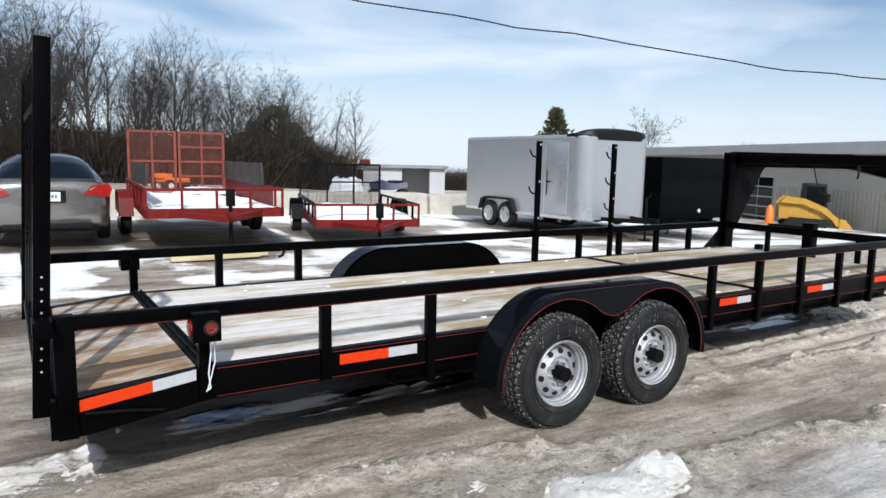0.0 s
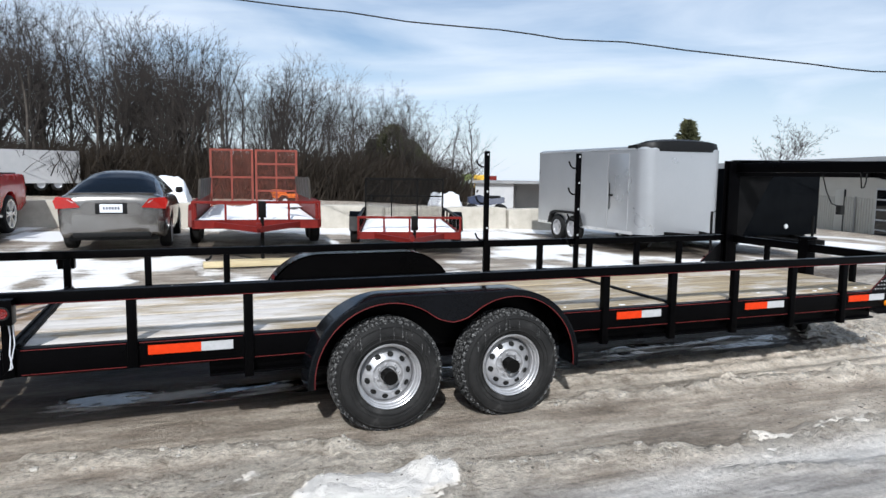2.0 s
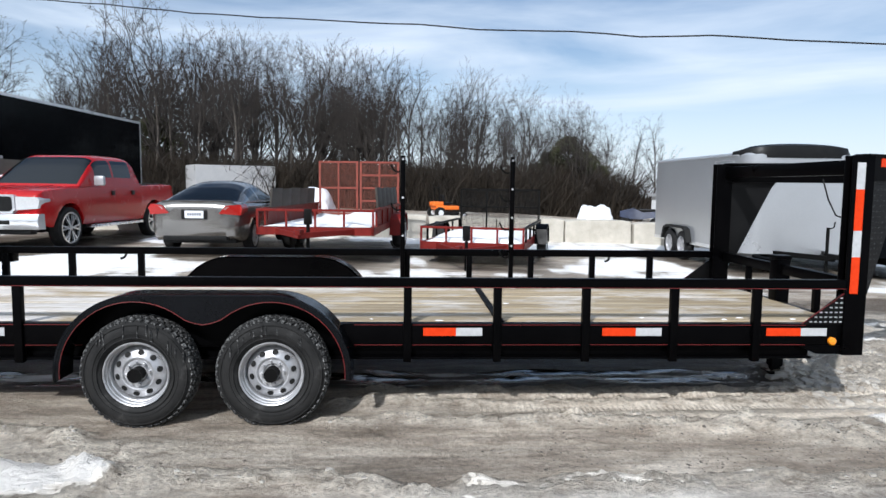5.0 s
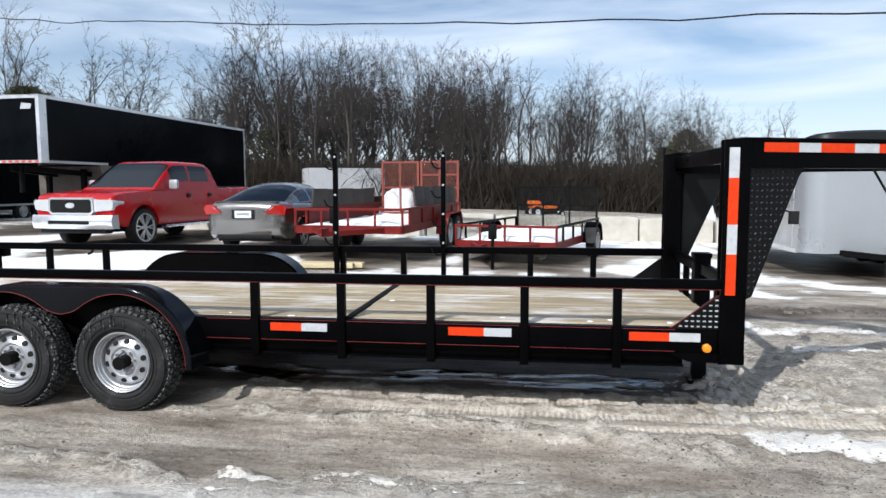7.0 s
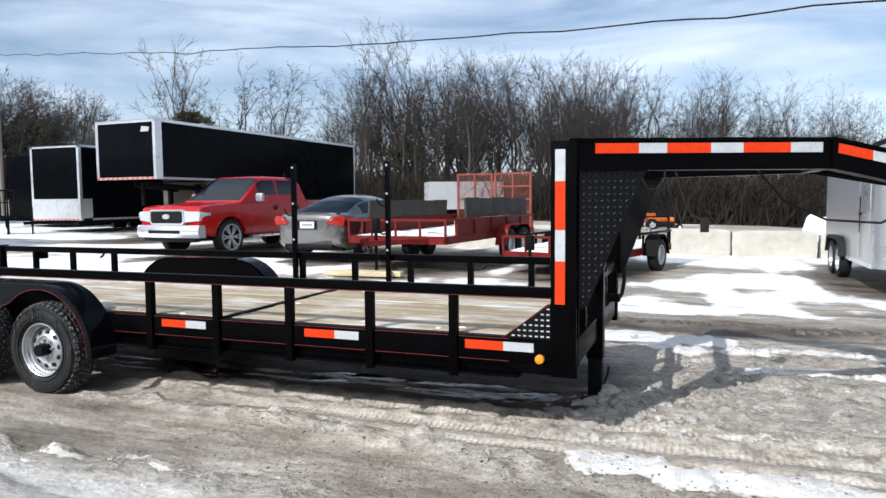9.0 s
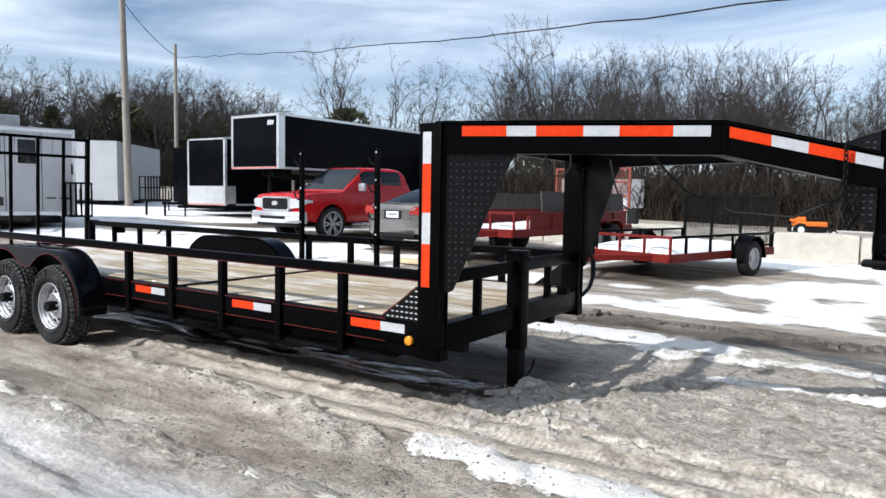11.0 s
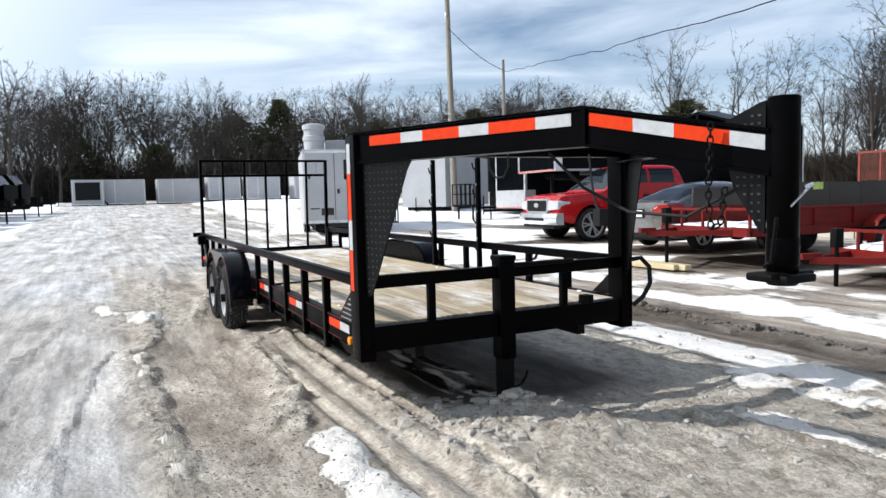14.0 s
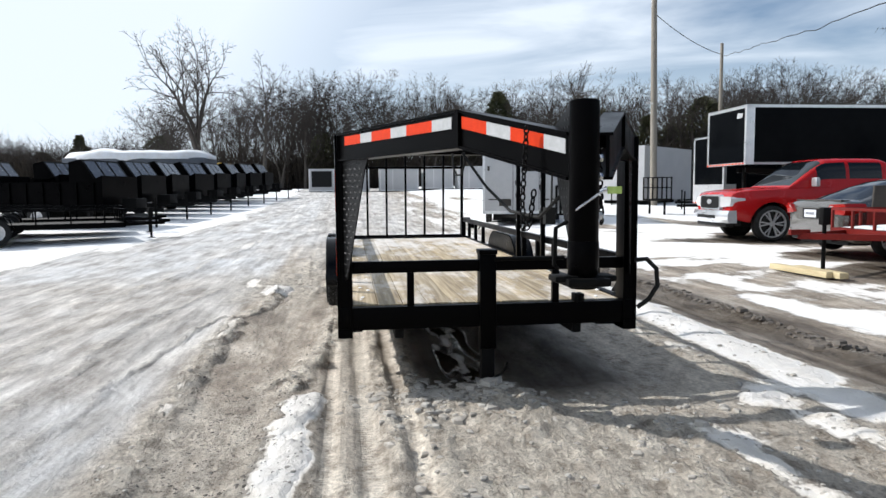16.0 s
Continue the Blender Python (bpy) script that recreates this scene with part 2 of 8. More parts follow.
def make_planks():
    """Treated pine: long grain, knots, grey wear, snow melt stains; a tone of its own for each board."""
    m, nt, p = bare("pine_planks")
    info = nt.nodes.new("ShaderNodeObjectInfo")
    co = nt.nodes.new("ShaderNodeTexCoord")
    add = nt.nodes.new("ShaderNodeVectorMath")
    add.operation = "MULTIPLY_ADD"
    add.inputs[1].default_value = (1, 1, 1)
    sc = nt.nodes.new("ShaderNodeVectorMath")
    sc.operation = "SCALE"
    sc.inputs[0].default_value = (31.0, 17.0, 9.0)
    nt.links.new(info.outputs["Random"], sc.inputs["Scale"])
    nt.links.new(co.outputs["Object"], add.inputs[0])
    nt.links.new(sc.outputs["Vector"], add.inputs[2])
    mp = nt.nodes.new("ShaderNodeMapping")
    mp.inputs["Scale"].default_value = (0.7, 22, 22)
    nt.links.new(add.outputs["Vector"], mp.inputs["Vector"])
    grain = nt.nodes.new("ShaderNodeTexNoise")
    grain.inputs["Scale"].default_value, grain.inputs["Detail"].default_value, grain.inputs["Distortion"].default_value = 1.6, 8, 0.7
    nt.links.new(mp.outputs["Vector"], grain.inputs["Vector"])
    r = ramp_node(nt, grain.outputs["Fac"], [(0.30, (0.20, 0.148, 0.092)), (0.5, (0.37, 0.298, 0.195)), (0.72, (0.55, 0.468, 0.345))])
    tone = ramp_node(nt, info.outputs["Random"], [(0.0, (0.80, 0.78, 0.74)), (1.0, (1.12, 1.08, 1.0))])
    mul = nt.nodes.new("ShaderNodeMixRGB")
    mul.blend_type, mul.inputs["Fac"].default_value = "MULTIPLY", 1.0
    nt.links.new(r.outputs["Color"], mul.inputs["Color1"])
    nt.links.new(tone.outputs["Color"], mul.inputs["Color2"])
    # frost and dried slush lying in patches
    n = nt.nodes.new("ShaderNodeTexNoise")
    n.inputs["Scale"].default_value, n.inputs["Detail"].default_value, n.inputs["Roughness"].default_value = 2.1, 8, 0.72
    mp2 = nt.nodes.new("ShaderNodeMapping")
    mp2.inputs["Scale"].default_value = (0.6, 1.5, 1)
    geo = nt.nodes.new("ShaderNodeNewGeometry")
    nt.links.new(geo.outputs["Position"], mp2.inputs["Vector"])
    nt.links.new(mp2.outputs["Vector"], n.inputs["Vector"])
    sx = nt.nodes.new("ShaderNodeSeparateXYZ")
    nt.links.new(geo.outputs["Position"], sx.inputs["Vector"])
    rear = nt.nodes.new("ShaderNodeMapRange")
    rear.inputs["From Min"].default_value, rear.inputs["From Max"].default_value = 1.0, 4.5
    rear.inputs["To Min"].default_value, rear.inputs["To Max"].default_value = 0.15, 0.0
    nt.links.new(sx.outputs["X"], rear.inputs["Value"])
    more = nt.nodes.new("ShaderNodeMath")
    nt.links.new(n.outputs["Fac"], more.inputs[0])
    nt.links.new(rear.outputs["Result"], more.inputs[1])
    ramp_part = nt.nodes.new("ShaderNodeMapRange")
    ramp_part.inputs["From Min"].default_value, ramp_part.inputs["From Max"].default_value = 1.12, 1.20
    ramp_part.inputs["To Min"].default_value, ramp_part.inputs["To Max"].default_value = -0.16, 0.0
    nt.links.new(sx.outputs["X"], ramp_part.inputs["Value"])
    less = nt.nodes.new("ShaderNodeMath")
    nt.links.new(more.outputs[0], less.inputs[0])
    nt.links.new(ramp_part.outputs["Result"], less.inputs[1])
    fr = ramp_node(nt, less.outputs[0], [(0.49, (0, 0, 0)), (0.66, (0.66, 0.66, 0.66))])
    # the sloping boards at the tail are soaked
    soak = nt.nodes.new("ShaderNodeMapRange")
    soak.inputs["From Min"].default_value, soak.inputs["From Max"].default_value = 1.15, 1.20
    soak.inputs["To Min"].default_value, soak.inputs["To Max"].default_value = 0.85, 0.0
    nt.links.new(sx.outputs["X"], soak.inputs["Value"])
    damp = nt.nodes.new("ShaderNodeMixRGB")
    damp.blend_type = "MULTIPLY"
    damp.inputs["Color2"].default_value = (0.62, 0.47, 0.36, 1)
    nt.links.new(soak.outputs["Result"], damp.inputs["Fac"])
    nt.links.new(mul.outputs["Color"], damp.inputs["Color1"])
    mix = nt.nodes.new("ShaderNodeMixRGB")
    mix.inputs["Color2"].default_value = (0.74, 0.72, 0.71, 1)
    nt.links.new(fr.outputs["Color"], mix.inputs["Fac"])
    nt.links.new(damp.outputs["Color"], mix.inputs["Color1"])
    nt.links.new(mix.outputs["Color"], p.inputs["Base Color"])
    p.inputs["Roughness"].default_value = 0.62
    bump_node(nt, p, grain.outputs["Fac"], 0.25, 0.003)
    return m


pine_planks = make_planks()


def make_snow(name="snow_clod", dirt=0.25):
    m, nt, p = bare(name)
    n = noise_node(nt, 3, 6, 0.7)
    n2 = noise_node(nt, 40, 4, 0.7)
    r = ramp_node(nt, n.outputs["Fac"], [(0.3, (0.82 - dirt, 0.80 - 1.05 * dirt, 0.78 - 1.15 * dirt)), (0.6, (0.86, 0.87, 0.89))])
    nt.links.new(r.outputs["Color"], p.inputs["Base Color"])
    p.inputs["Roughness"].default_value = 0.55
    p.inputs["Specular IOR Level"].default_value = 0.3
    bump_node(nt, p, n2.outputs["Fac"], 0.5, 0.012)
    return m


wet_gravel = surface("wet_gravel", (0.05, 0.042, 0.035), (0.15, 0.125, 0.10), 9, (0.4, 0.7), 0, 0.3, 60)
slush_lump = surface("slush_lump", (0.26, 0.232, 0.196), (0.46, 0.43, 0.385), 4, (0.5, 0.7), 0, 0.5, 50)
clean_snow = make_snow("clean_snow", 0.06)


def make_ground():
    """Wet mud and gravel; pale slush, cool ice, snow, water and painted deck shade where the mesh's attributes say they
    lie.
    """
    m, nt, p = bare("slush_ground")
    def attr(key):
        a = nt.nodes.new("ShaderNodeAttribute")
        a.attribute_name = key
        return a.outputs["Fac"]
    def calc(op, a, b, c=None):
        n = nt.nodes.new("ShaderNodeMath")
        n.operation = op
        for i, v in enumerate((a, b, c)):
            if v is None:
                continue
            if isinstance(v, (int, float)):
                n.inputs[i].default_value = v
            else:
                nt.links.new(v, n.inputs[i])
        return n.outputs[0]
    def mix(fac, a, b, blend="MIX"):
        n = nt.nodes.new("ShaderNodeMixRGB")
        n.blend_type = blend
        for key, v in (("Fac", fac), ("Color1", a), ("Color2", b)):
            if isinstance(v, (int, float)):
                n.inputs[key].default_value = v
            elif isinstance(v, tuple):
                n.inputs[key].default_value = (*v, 1)
            else:
                nt.links.new(v, n.inputs[key])
        return n.outputs["Color"]
    def grey(fac, stops):
        return ramp_node(nt, fac, [(q, (v, v, v)) for q, v in stops]).outputs["Color"]
    snow, wet_shade, track, pale, cool = attr("snow"), attr("wet_shade"), attr("track"), attr("pale"), attr("cool")
    mid = noise_node(nt, 2.2, 8, 0.66, (0.40, 1.25, 1)).outputs["Fac"]
    clump = noise_node(nt, 8.0, 8, 0.72, (0.8, 1.1, 1)).outputs["Fac"]
    fine = noise_node(nt, 38, 6, 0.75).outputs["Fac"]
    grain = noise_node(nt, 150, 3, 0.7).outputs["Fac"]
    streak = noise_node(nt, 1.0, 8, 0.72, (0.35, 6.0, 1)).outputs["Fac"]
    co = nt.nodes.new("ShaderNodeTexCoord")
    pit = nt.nodes.new("ShaderNodeTexVoronoi")
    pit.inputs["Scale"].default_value = 30.0
    nt.links.new(co.outputs["Object"], pit.inputs["Vector"])
    # wet mud of the lane: long streaks, dark pressed-in stones
    mud = ramp_node(nt, mid, [(0.34, (0.125, 0.094, 0.068)), (0.45, (0.265, 0.217, 0.170)), (0.55, (0.415, 0.355, 0.288)), (0.66, (0.64, 0.575, 0.49))]).outputs["Color"]
    mud = mix(0.9, mud, grey(streak, [(0.36, 0.62), (0.50, 1.0), (0.64, 1.38)]), "MULTIPLY")
    stones = calc("MULTIPLY", grey(pit.outputs["Distance"], [(0.16, 1.0), (0.26, 0.0)]), grey(clump, [(0.46, 0.0), (0.60, 0.85)]))
    mud = mix(stones, mud, (0.075, 0.062, 0.052))
    # churned slush and grey ice over it
    slush = mix(grey(clump, [(0.34, 0.0), (0.60, 1.0)]), (0.32, 0.268, 0.212), (0.84, 0.76, 0.645))
    base = mix(calc("MULTIPLY", pale, grey(calc("MULTIPLY_ADD", fine, 0.35, clump), [(0.46, 0.25), (0.66, 1.0)])), mud, slush)
    frozen = mix(grey(calc("MULTIPLY_ADD", streak, 0.55, calc("MULTIPLY", mid, 0.45)), [(0.40, 0.0), (0.60, 1.0)]), (0.35, 0.346, 0.342), (0.77, 0.765, 0.76))
    base = mix(calc("MULTIPLY", cool, grey(calc("MULTIPLY_ADD", fine, 0.2, mid), [(0.42, 0.55), (0.62, 1.0)])), base, frozen)
    base = mix(calc("MULTIPLY_ADD", cool, -0.6, 0.9), base, grey(fine, [(0.34, 0.60), (0.5, 1.0), (0.66, 1.24)]), "MULTIPLY")
    # darkens wet ground, and paints the deck's shade into the colour
    base = mix(wet_shade, base, (0.045, 0.035, 0.027), "MULTIPLY")
    s2 = calc("ADD", calc("MULTIPLY_ADD", fine, 0.26, calc("MULTIPLY_ADD", clump, 0.52, calc("MULTIPLY_ADD", mid, 0.42, calc("MULTIPLY_ADD", streak, 0.50, snow)))), -0.49)
    cover = grey(s2, [(0.69, 0.0), (0.775, 0.75), (0.92, 1.0)])
    white = ramp_node(nt, s2, [(0.74, (0.58, 0.55, 0.51)), (0.84, (0.76, 0.74, 0.71)), (0.98, (0.86, 0.86, 0.865))]).outputs["Color"]
    white = mix(pale, white, mix(1.0, white, (0.90, 0.855, 0.79), "MULTIPLY"))
    nt.links.new(mix(cover, base, white), p.inputs["Base Color"])
    gloss = calc("MULTIPLY_ADD", cool, 0.35, calc("MULTIPLY_ADD", clump, 0.6, calc("ADD", wet_shade, -0.30)))
    rw = nt.nodes.new("ShaderNodeMapRange")
    rw.inputs["To Min"].default_value, rw.inputs["To Max"].default_value = 0.66, 0.34
    nt.links.new(gloss, rw.inputs["Value"])
    still = grey(wet_shade, [(0.80, 0.0), (0.93, 1.0)])
    nt.links.new(mix(cover, mix(still, rw.outputs["Result"], (0.03, 0.03, 0.03)), (0.6, 0.6, 0.6)), p.inputs["Roughness"])
    nt.links.new(grey(wet_shade, [(0.45, 0.32), (0.70, 0.05), (0.80, 0.05), (0.92, 0.5)]), p.inputs["Specular IOR Level"])
    wave = nt.nodes.new("ShaderNodeTexWave")
    wave.inputs["Scale"].default_value, wave.inputs["Distortion"].default_value, wave.inputs["Detail"].default_value = 8.0, 0.8, 2.0
    nt.links.new(co.outputs["Object"], wave.inputs["Vector"])
    lumpy = calc("MULTIPLY_ADD", clump, 1.25, calc("MULTIPLY", fine, 0.42))
    h = calc("MULTIPLY", lumpy, calc("MULTIPLY_ADD", pale, 1.3, calc("MULTIPLY_ADD", snow, 0.5, 0.6)))
    h = calc("MULTIPLY_ADD", streak, 0.30, h)
    h = calc("MULTIPLY_ADD", grain, 0.05, h)
    h = calc("MULTIPLY", h, calc("MULTIPLY_ADD", cool, -0.35, 1.0))
    h = calc("MULTIPLY", h, calc("MULTIPLY_ADD", track, -0.65, 1.0))
    h = calc("ADD", h, calc("MULTIPLY", calc("MULTIPLY", wave.outputs["Fac"], track), 0.14))
    h = calc("MULTIPLY", h, grey(cover, [(0.0, 1.0), (1.0, 0.42)]))
    h = calc("MULTIPLY", h, grey(wet_shade, [(0.80, 1.0), (0.93, 0.03)]))
    bump_node(nt, p, h, 1.0, 0.05)
    return m


slush_ground = make_ground()


# ---- mesh helpers ----
def box(bm, x0, x1, y0, y1, z0, z1, bevel=0.0):
    vs = [bm.verts.new(c) for c in ((x0, y0, z0), (x1, y0, z0), (x1, y1, z0), (x0, y1, z0), (x0, y0, z1), (x1, y0, z1), (x1, y1, z1), (x0, y1, z1))]
    fs = [bm.faces.new([vs[i] for i in q]) for q in ((3, 2, 1, 0), (4, 5, 6, 7), (0, 1, 5, 4), (1, 2, 6, 5), (2, 3, 7, 6), (3, 0, 4, 7))]
    if bevel:
        es = list({e for f in fs for e in f.edges})
        bmesh.ops.bevel(bm, geom=es, offset=bevel, segments=2, affect="EDGES", profile=0.6)
    return bm


def prism(bm, poly, axis, a, b):
    """A polygon swept along an axis from a to b: axis "x" takes (y, z) points, "y" takes (x, z), "z" takes (x, y)."""
    put = {"x": lambda u, v, w: (w, u, v), "y": lambda u, v, w: (u, w, v), "z": lambda u, v, w: (u, v, w)}[axis]
    lo = [bm.verts.new(put(u, v, a)) for u, v in poly]
    hi = [bm.verts.new(put(u, v, b)) for u, v in poly]
    n = len(poly)
    bm.faces.new(lo)
    bm.faces.new(hi)
    for i in range(n):
        bm.faces.new((lo[i], lo[(i + 1) % n], hi[(i + 1) % n], hi[i]))
    return bm


def sweep(bm, pts, r, n=8, taper=None):
    """A round bar along the points; taper: a radius for each point."""
    pts = [Vector(p) for p in pts]
    rings = []
    side = None
    for i, p in enumerate(pts):
        d = (pts[min(i + 1, len(pts) - 1)] - pts[max(i - 1, 0)]).normalized()
        if side is None:
            side = d.orthogonal().normalized()
        side = (side - d * side.dot(d))
        side = side.normalized() if side.length > 1e-6 else d.orthogonal().normalized()
        up = d.cross(side)
        rr = taper[i] if taper else r
        rings.append([bm.verts.new(p + rr * (math.cos(2 * math.pi * k / n) * side + math.sin(2 * math.pi * k / n) * up)) for k in range(n)])
    for a, b in zip(rings, rings[1:]):
        for k in range(n):
            bm.faces.new((a[k], a[(k + 1) % n], b[(k + 1) % n], b[k]))
    bm.faces.new(rings[0][::-1])
    bm.faces.new(rings[-1])
    return bm


def lathe(bm, profile, centre, axis="y", n=32, caps=(True, True)):
    """Rings of (radius, offset along the axis) about the axis through centre."""
    c = Vector(centre)
    put = {"x": lambda r, a, h: (h, r * math.cos(a), r * math.sin(a)), "y": lambda r, a, h: (r * math.cos(a), h, r * math.sin(a)), "z": lambda r, a, h: (r * math.cos(a), r * math.sin(a), h)}[axis]
    rings = [[bm.verts.new(c + Vector(put(r, 2 * math.pi * k / n, h))) for k in range(n)] for r, h in profile]
    for a, b in zip(rings, rings[1:]):
        for k in range(n):
            bm.faces.new((a[k], a[(k + 1) % n], b[(k + 1) % n], b[k]))
    if caps[0]:
        bm.faces.new(rings[0][::-1])
    if caps[1]:
        bm.faces.new(rings[-1])
    return bm


def loft(bm, rings, caps=True):
    vr = [[bm.verts.new(p) for p in r] for r in rings]
    n = len(vr[0])
    for a, b in zip(vr, vr[1:]):
        for k in range(n):
            bm.faces.new((a[k], a[(k + 1) % n], b[(k + 1) % n], b[k]))
    if caps:
        bm.faces.new(vr[0][::-1])
        bm.faces.new(vr[-1])
    return bm


def beam(bm, a, b, w, h, bevel=0.0):
    """A rectangular bar from a to b, w wide sideways and h high."""
    a, b = Vector(a), Vector(b)
    d = (b - a).normalized()
    up = Vector((0, 0, 1)) if abs(d.z) < 0.95 else Vector((1, 0, 0))
    s = d.cross(up).normalized()
    u = s.cross(d)
    rings = [[p + s * x * w / 2 + u * y * h / 2 for x, y in ((-1, -1), (1, -1), (1, 1), (-1, 1))] for p in (a, b)]
    return loft(bm, rings)


def finish(bm, name, material, angle=35):
    bmesh.ops.recalc_face_normals(bm, faces=bm.faces[:])
    me = bpy.data.meshes.new(name)
    bm.to_mesh(me)
    bm.free()
    me.materials.append(material)
    me.polygons.foreach_set("use_smooth", [True] * len(me.polygons))
    me.set_sharp_from_angle(angle=radians(angle))
    return me


def part(name, bm, material, parent, label="", angle=35):
    ob = new(name, finish(bm, name, material, angle))
    ob.parent = parent
    return tagged(ob, label)


def thing(name, label, category, place=(0, 0, 0), rz=0.0, group="", kind=""):
    ob = new(name)
    ob.empty_display_size = 0.2
    ob.matrix_world = pose(*place, 0, 0, rz)
    return tagged(ob, label, category, group, kind)


def single(name, bm, material, label, category, group="", kind="", angle=35):
    return tagged(new(name, finish(bm, name, material, angle)), label, category, group, kind)


def B():
    return bmesh.new()


def smooth(a, b, v):
    u = min(1.0, max(0.0, (v - a) / (b - a)))
    return u * u * (3 - 2 * u)


# ---- ground: one sheet to the horizon ----
def lie(x, y):
    """Height of the yard without ruts: level under the trailer, rising gently to -x, falling to +x."""
    near = 0.02 * max(0.0, min(12.0, -x)) + 0.034 * max(0.0, min(45.0, -x - 12.0))
    far = -0.02 * (max(-12.0, min(12.0, x)) - 3.0) + 0.035 * max(0.0, min(45.0, -x - 12.0)) - 0.055 * max(0.0, min(28.0, x - 12.0))
    far += 0.10 * (1 - smooth(22.0, 40.0, y))
    w = smooth(7.0, 12.0, y)
    fall = 0.026 * max(0.0, min(520.0, math.hypot(x - 5, y - 5) - 60.0)) * smooth(-35, 25, x)
    return near * (1 - w) + far * w - fall


# ploughed and squeezed-up ridges: path, half width, height, white, pale, how crumbly
RIDGES = [
    (((5.25, 2.20), (7.0, 2.24), (8.45, 2.28)), 0.140, 0.070, 0.27, 1.00, 0.7),
    (((8.80, 2.27), (9.7, 2.28), (11.5, 2.30)), 0.134, 0.060, 0.30, 1.00, 0.7),
    (((3.3, 2.45), (4.4, 2.38), (5.0, 2.15)), 0.123, 0.050, 0.16, 1.00, 1.0),
    (((2.70, 2.45), (3.25, 2.42)), 0.179, 0.100, 0.80, 1.00, 0.5),
    (((-0.6, 3.75), (0.1, 3.85), (0.75, 3.95)), 0.30, 0.060, 0.45, 1.00, 1.0),
    (((1.3, 3.26), (2.1, 3.22), (2.9, 3.02)), 0.112, 0.060, 0.19, 1.00, 1.0),
    (((8.15, 3.14), (9.1, 3.08), (10.6, 3.04)), 0.162, 0.065, 0.69, 1.00, 0.6),
    (((4.4, 3.32), (5.9, 3.25), (7.2, 3.15), (7.9, 2.98)), 0.112, 0.042, 0.09, 1.00, 1.0),
    (((7.2, 3.18), (7.7, 2.82)), 0.101, 0.045, 0.06, 1.00, 1.0),
    (((4.5, 3.68), (6.5, 3.63), (8.2, 3.66), (11.0, 3.70)), 0.067, 0.035, 0.03, 1.00, 0.9),
    (((4.7, 3.95), (6.5, 3.90), (8.0, 3.86), (11.0, 3.95)), 0.101, 0.045, 0.06, 1.00, 0.9),
    (((8.1, 4.30), (8.5, 4.45), (8.9, 4.55)), 0.336, 0.070, 0.19, 1.00, 1.0),
    (((8.7, 4.9), (9.8, 5.15), (11.0, 5.2)), 0.179, 0.045, 0.16, 1.00, 1.0),
    (((9.3, 5.52), (10.6, 5.58)), 0.134, 0.050, 0.37, 1.00, 0.6),
    (((8.6, 6.15), (9.4, 6.35), (11.0, 6.35)), 0.168, 0.065, 0.41, 1.00, 0.8),
    (((2.0, 6.95), (5.0, 6.88), (7.0, 6.86), (8.9, 6.72)), 0.224, 0.060, 0.80, 1.00, 0.3),
    (((5.0, 6.35), (8.5, 6.25)), 0.157, 0.040, 0.19, 1.00, 0.8),
    (((-2.0, 7.78), (5.0, 7.78), (9.5, 7.50)), 0.078, 0.060, 0.00, 0.05, 1.0),
    (((7.4, 7.72), (7.9, 7.66)), 0.179, 0.060, 0.34, 1.00, 0.4),
    (((-4.0, 2.9), (-1.0, 2.75), (1.0, 2.6)), 0.246, 0.035, 0.19, 1.00, 0.9),
    (((-6.0, 1.0), (0.0, 0.6), (3.0, 0.2)), 0.112, 0.030, 0.15, 1.00, 0.8),
    (((2.5, 1.55), (5.0, 1.15), (8.0, 1.25)), 0.056, 0.018, 0.17, 1.00, 0.6),
    (((5.2, 0.55), (8.0, 0.85), (10.0, 1.35)), 0.056, 0.018, 0.17, 1.00, 0.6),
    (((4.8, 1.95), (7.0, 1.72), (9.0, 1.65)), 0.056, 0.016, 0.14, 1.00, 0.6),
]
RUTS = [(2.72, 0.28, -0.018, -9, 14), (3.30, 0.055, -0.014, 4.6, 12), (3.52, 0.075, -0.016, 4.6, 12), (3.77, 0.07, -0.022, 4.6, 12),
        (4.9, 0.25, -0.03, 0, 9), (1.75, 0.18, -0.015, -9, 14), (7.45, 0.22, -0.05, -6, 12), (8.0, 0.12, -0.03, -6, 12),
        (6.55, 0.08, -0.03, 2, 12), (0.2, 0.25, -0.02, -20, 6)]


def reach(x, y, path):
    """Signed distance to a bent path and how far inside its ends."""
    best = (9.0, 9.0, 0.0)
    n = len(path) - 1
    for i in range(n):
        (ax, ay), (bx, by) = path[i], path[i + 1]
        L = math.hypot(bx - ax, by - ay)
        t = ((x - ax) * (bx - ax) + (y - ay) * (by - ay)) / (L * L)
        side = ((y - ay) * (bx - ax) - (x - ax) * (by - ay)) / L
        over = 0.0
        if t < 0:
            over = -t * L if i == 0 else 0.0
            side = math.copysign(math.hypot(x - ax, y - ay), side) if i else side
        elif t > 1:
            over = (t - 1) * L if i == n - 1 else 0.0
            side = math.copysign(math.hypot(x - bx, y - by), side) if i < n - 1 else side
        if abs(side) + over < best[0]:
            best = (abs(side) + over, side, over)
    return best


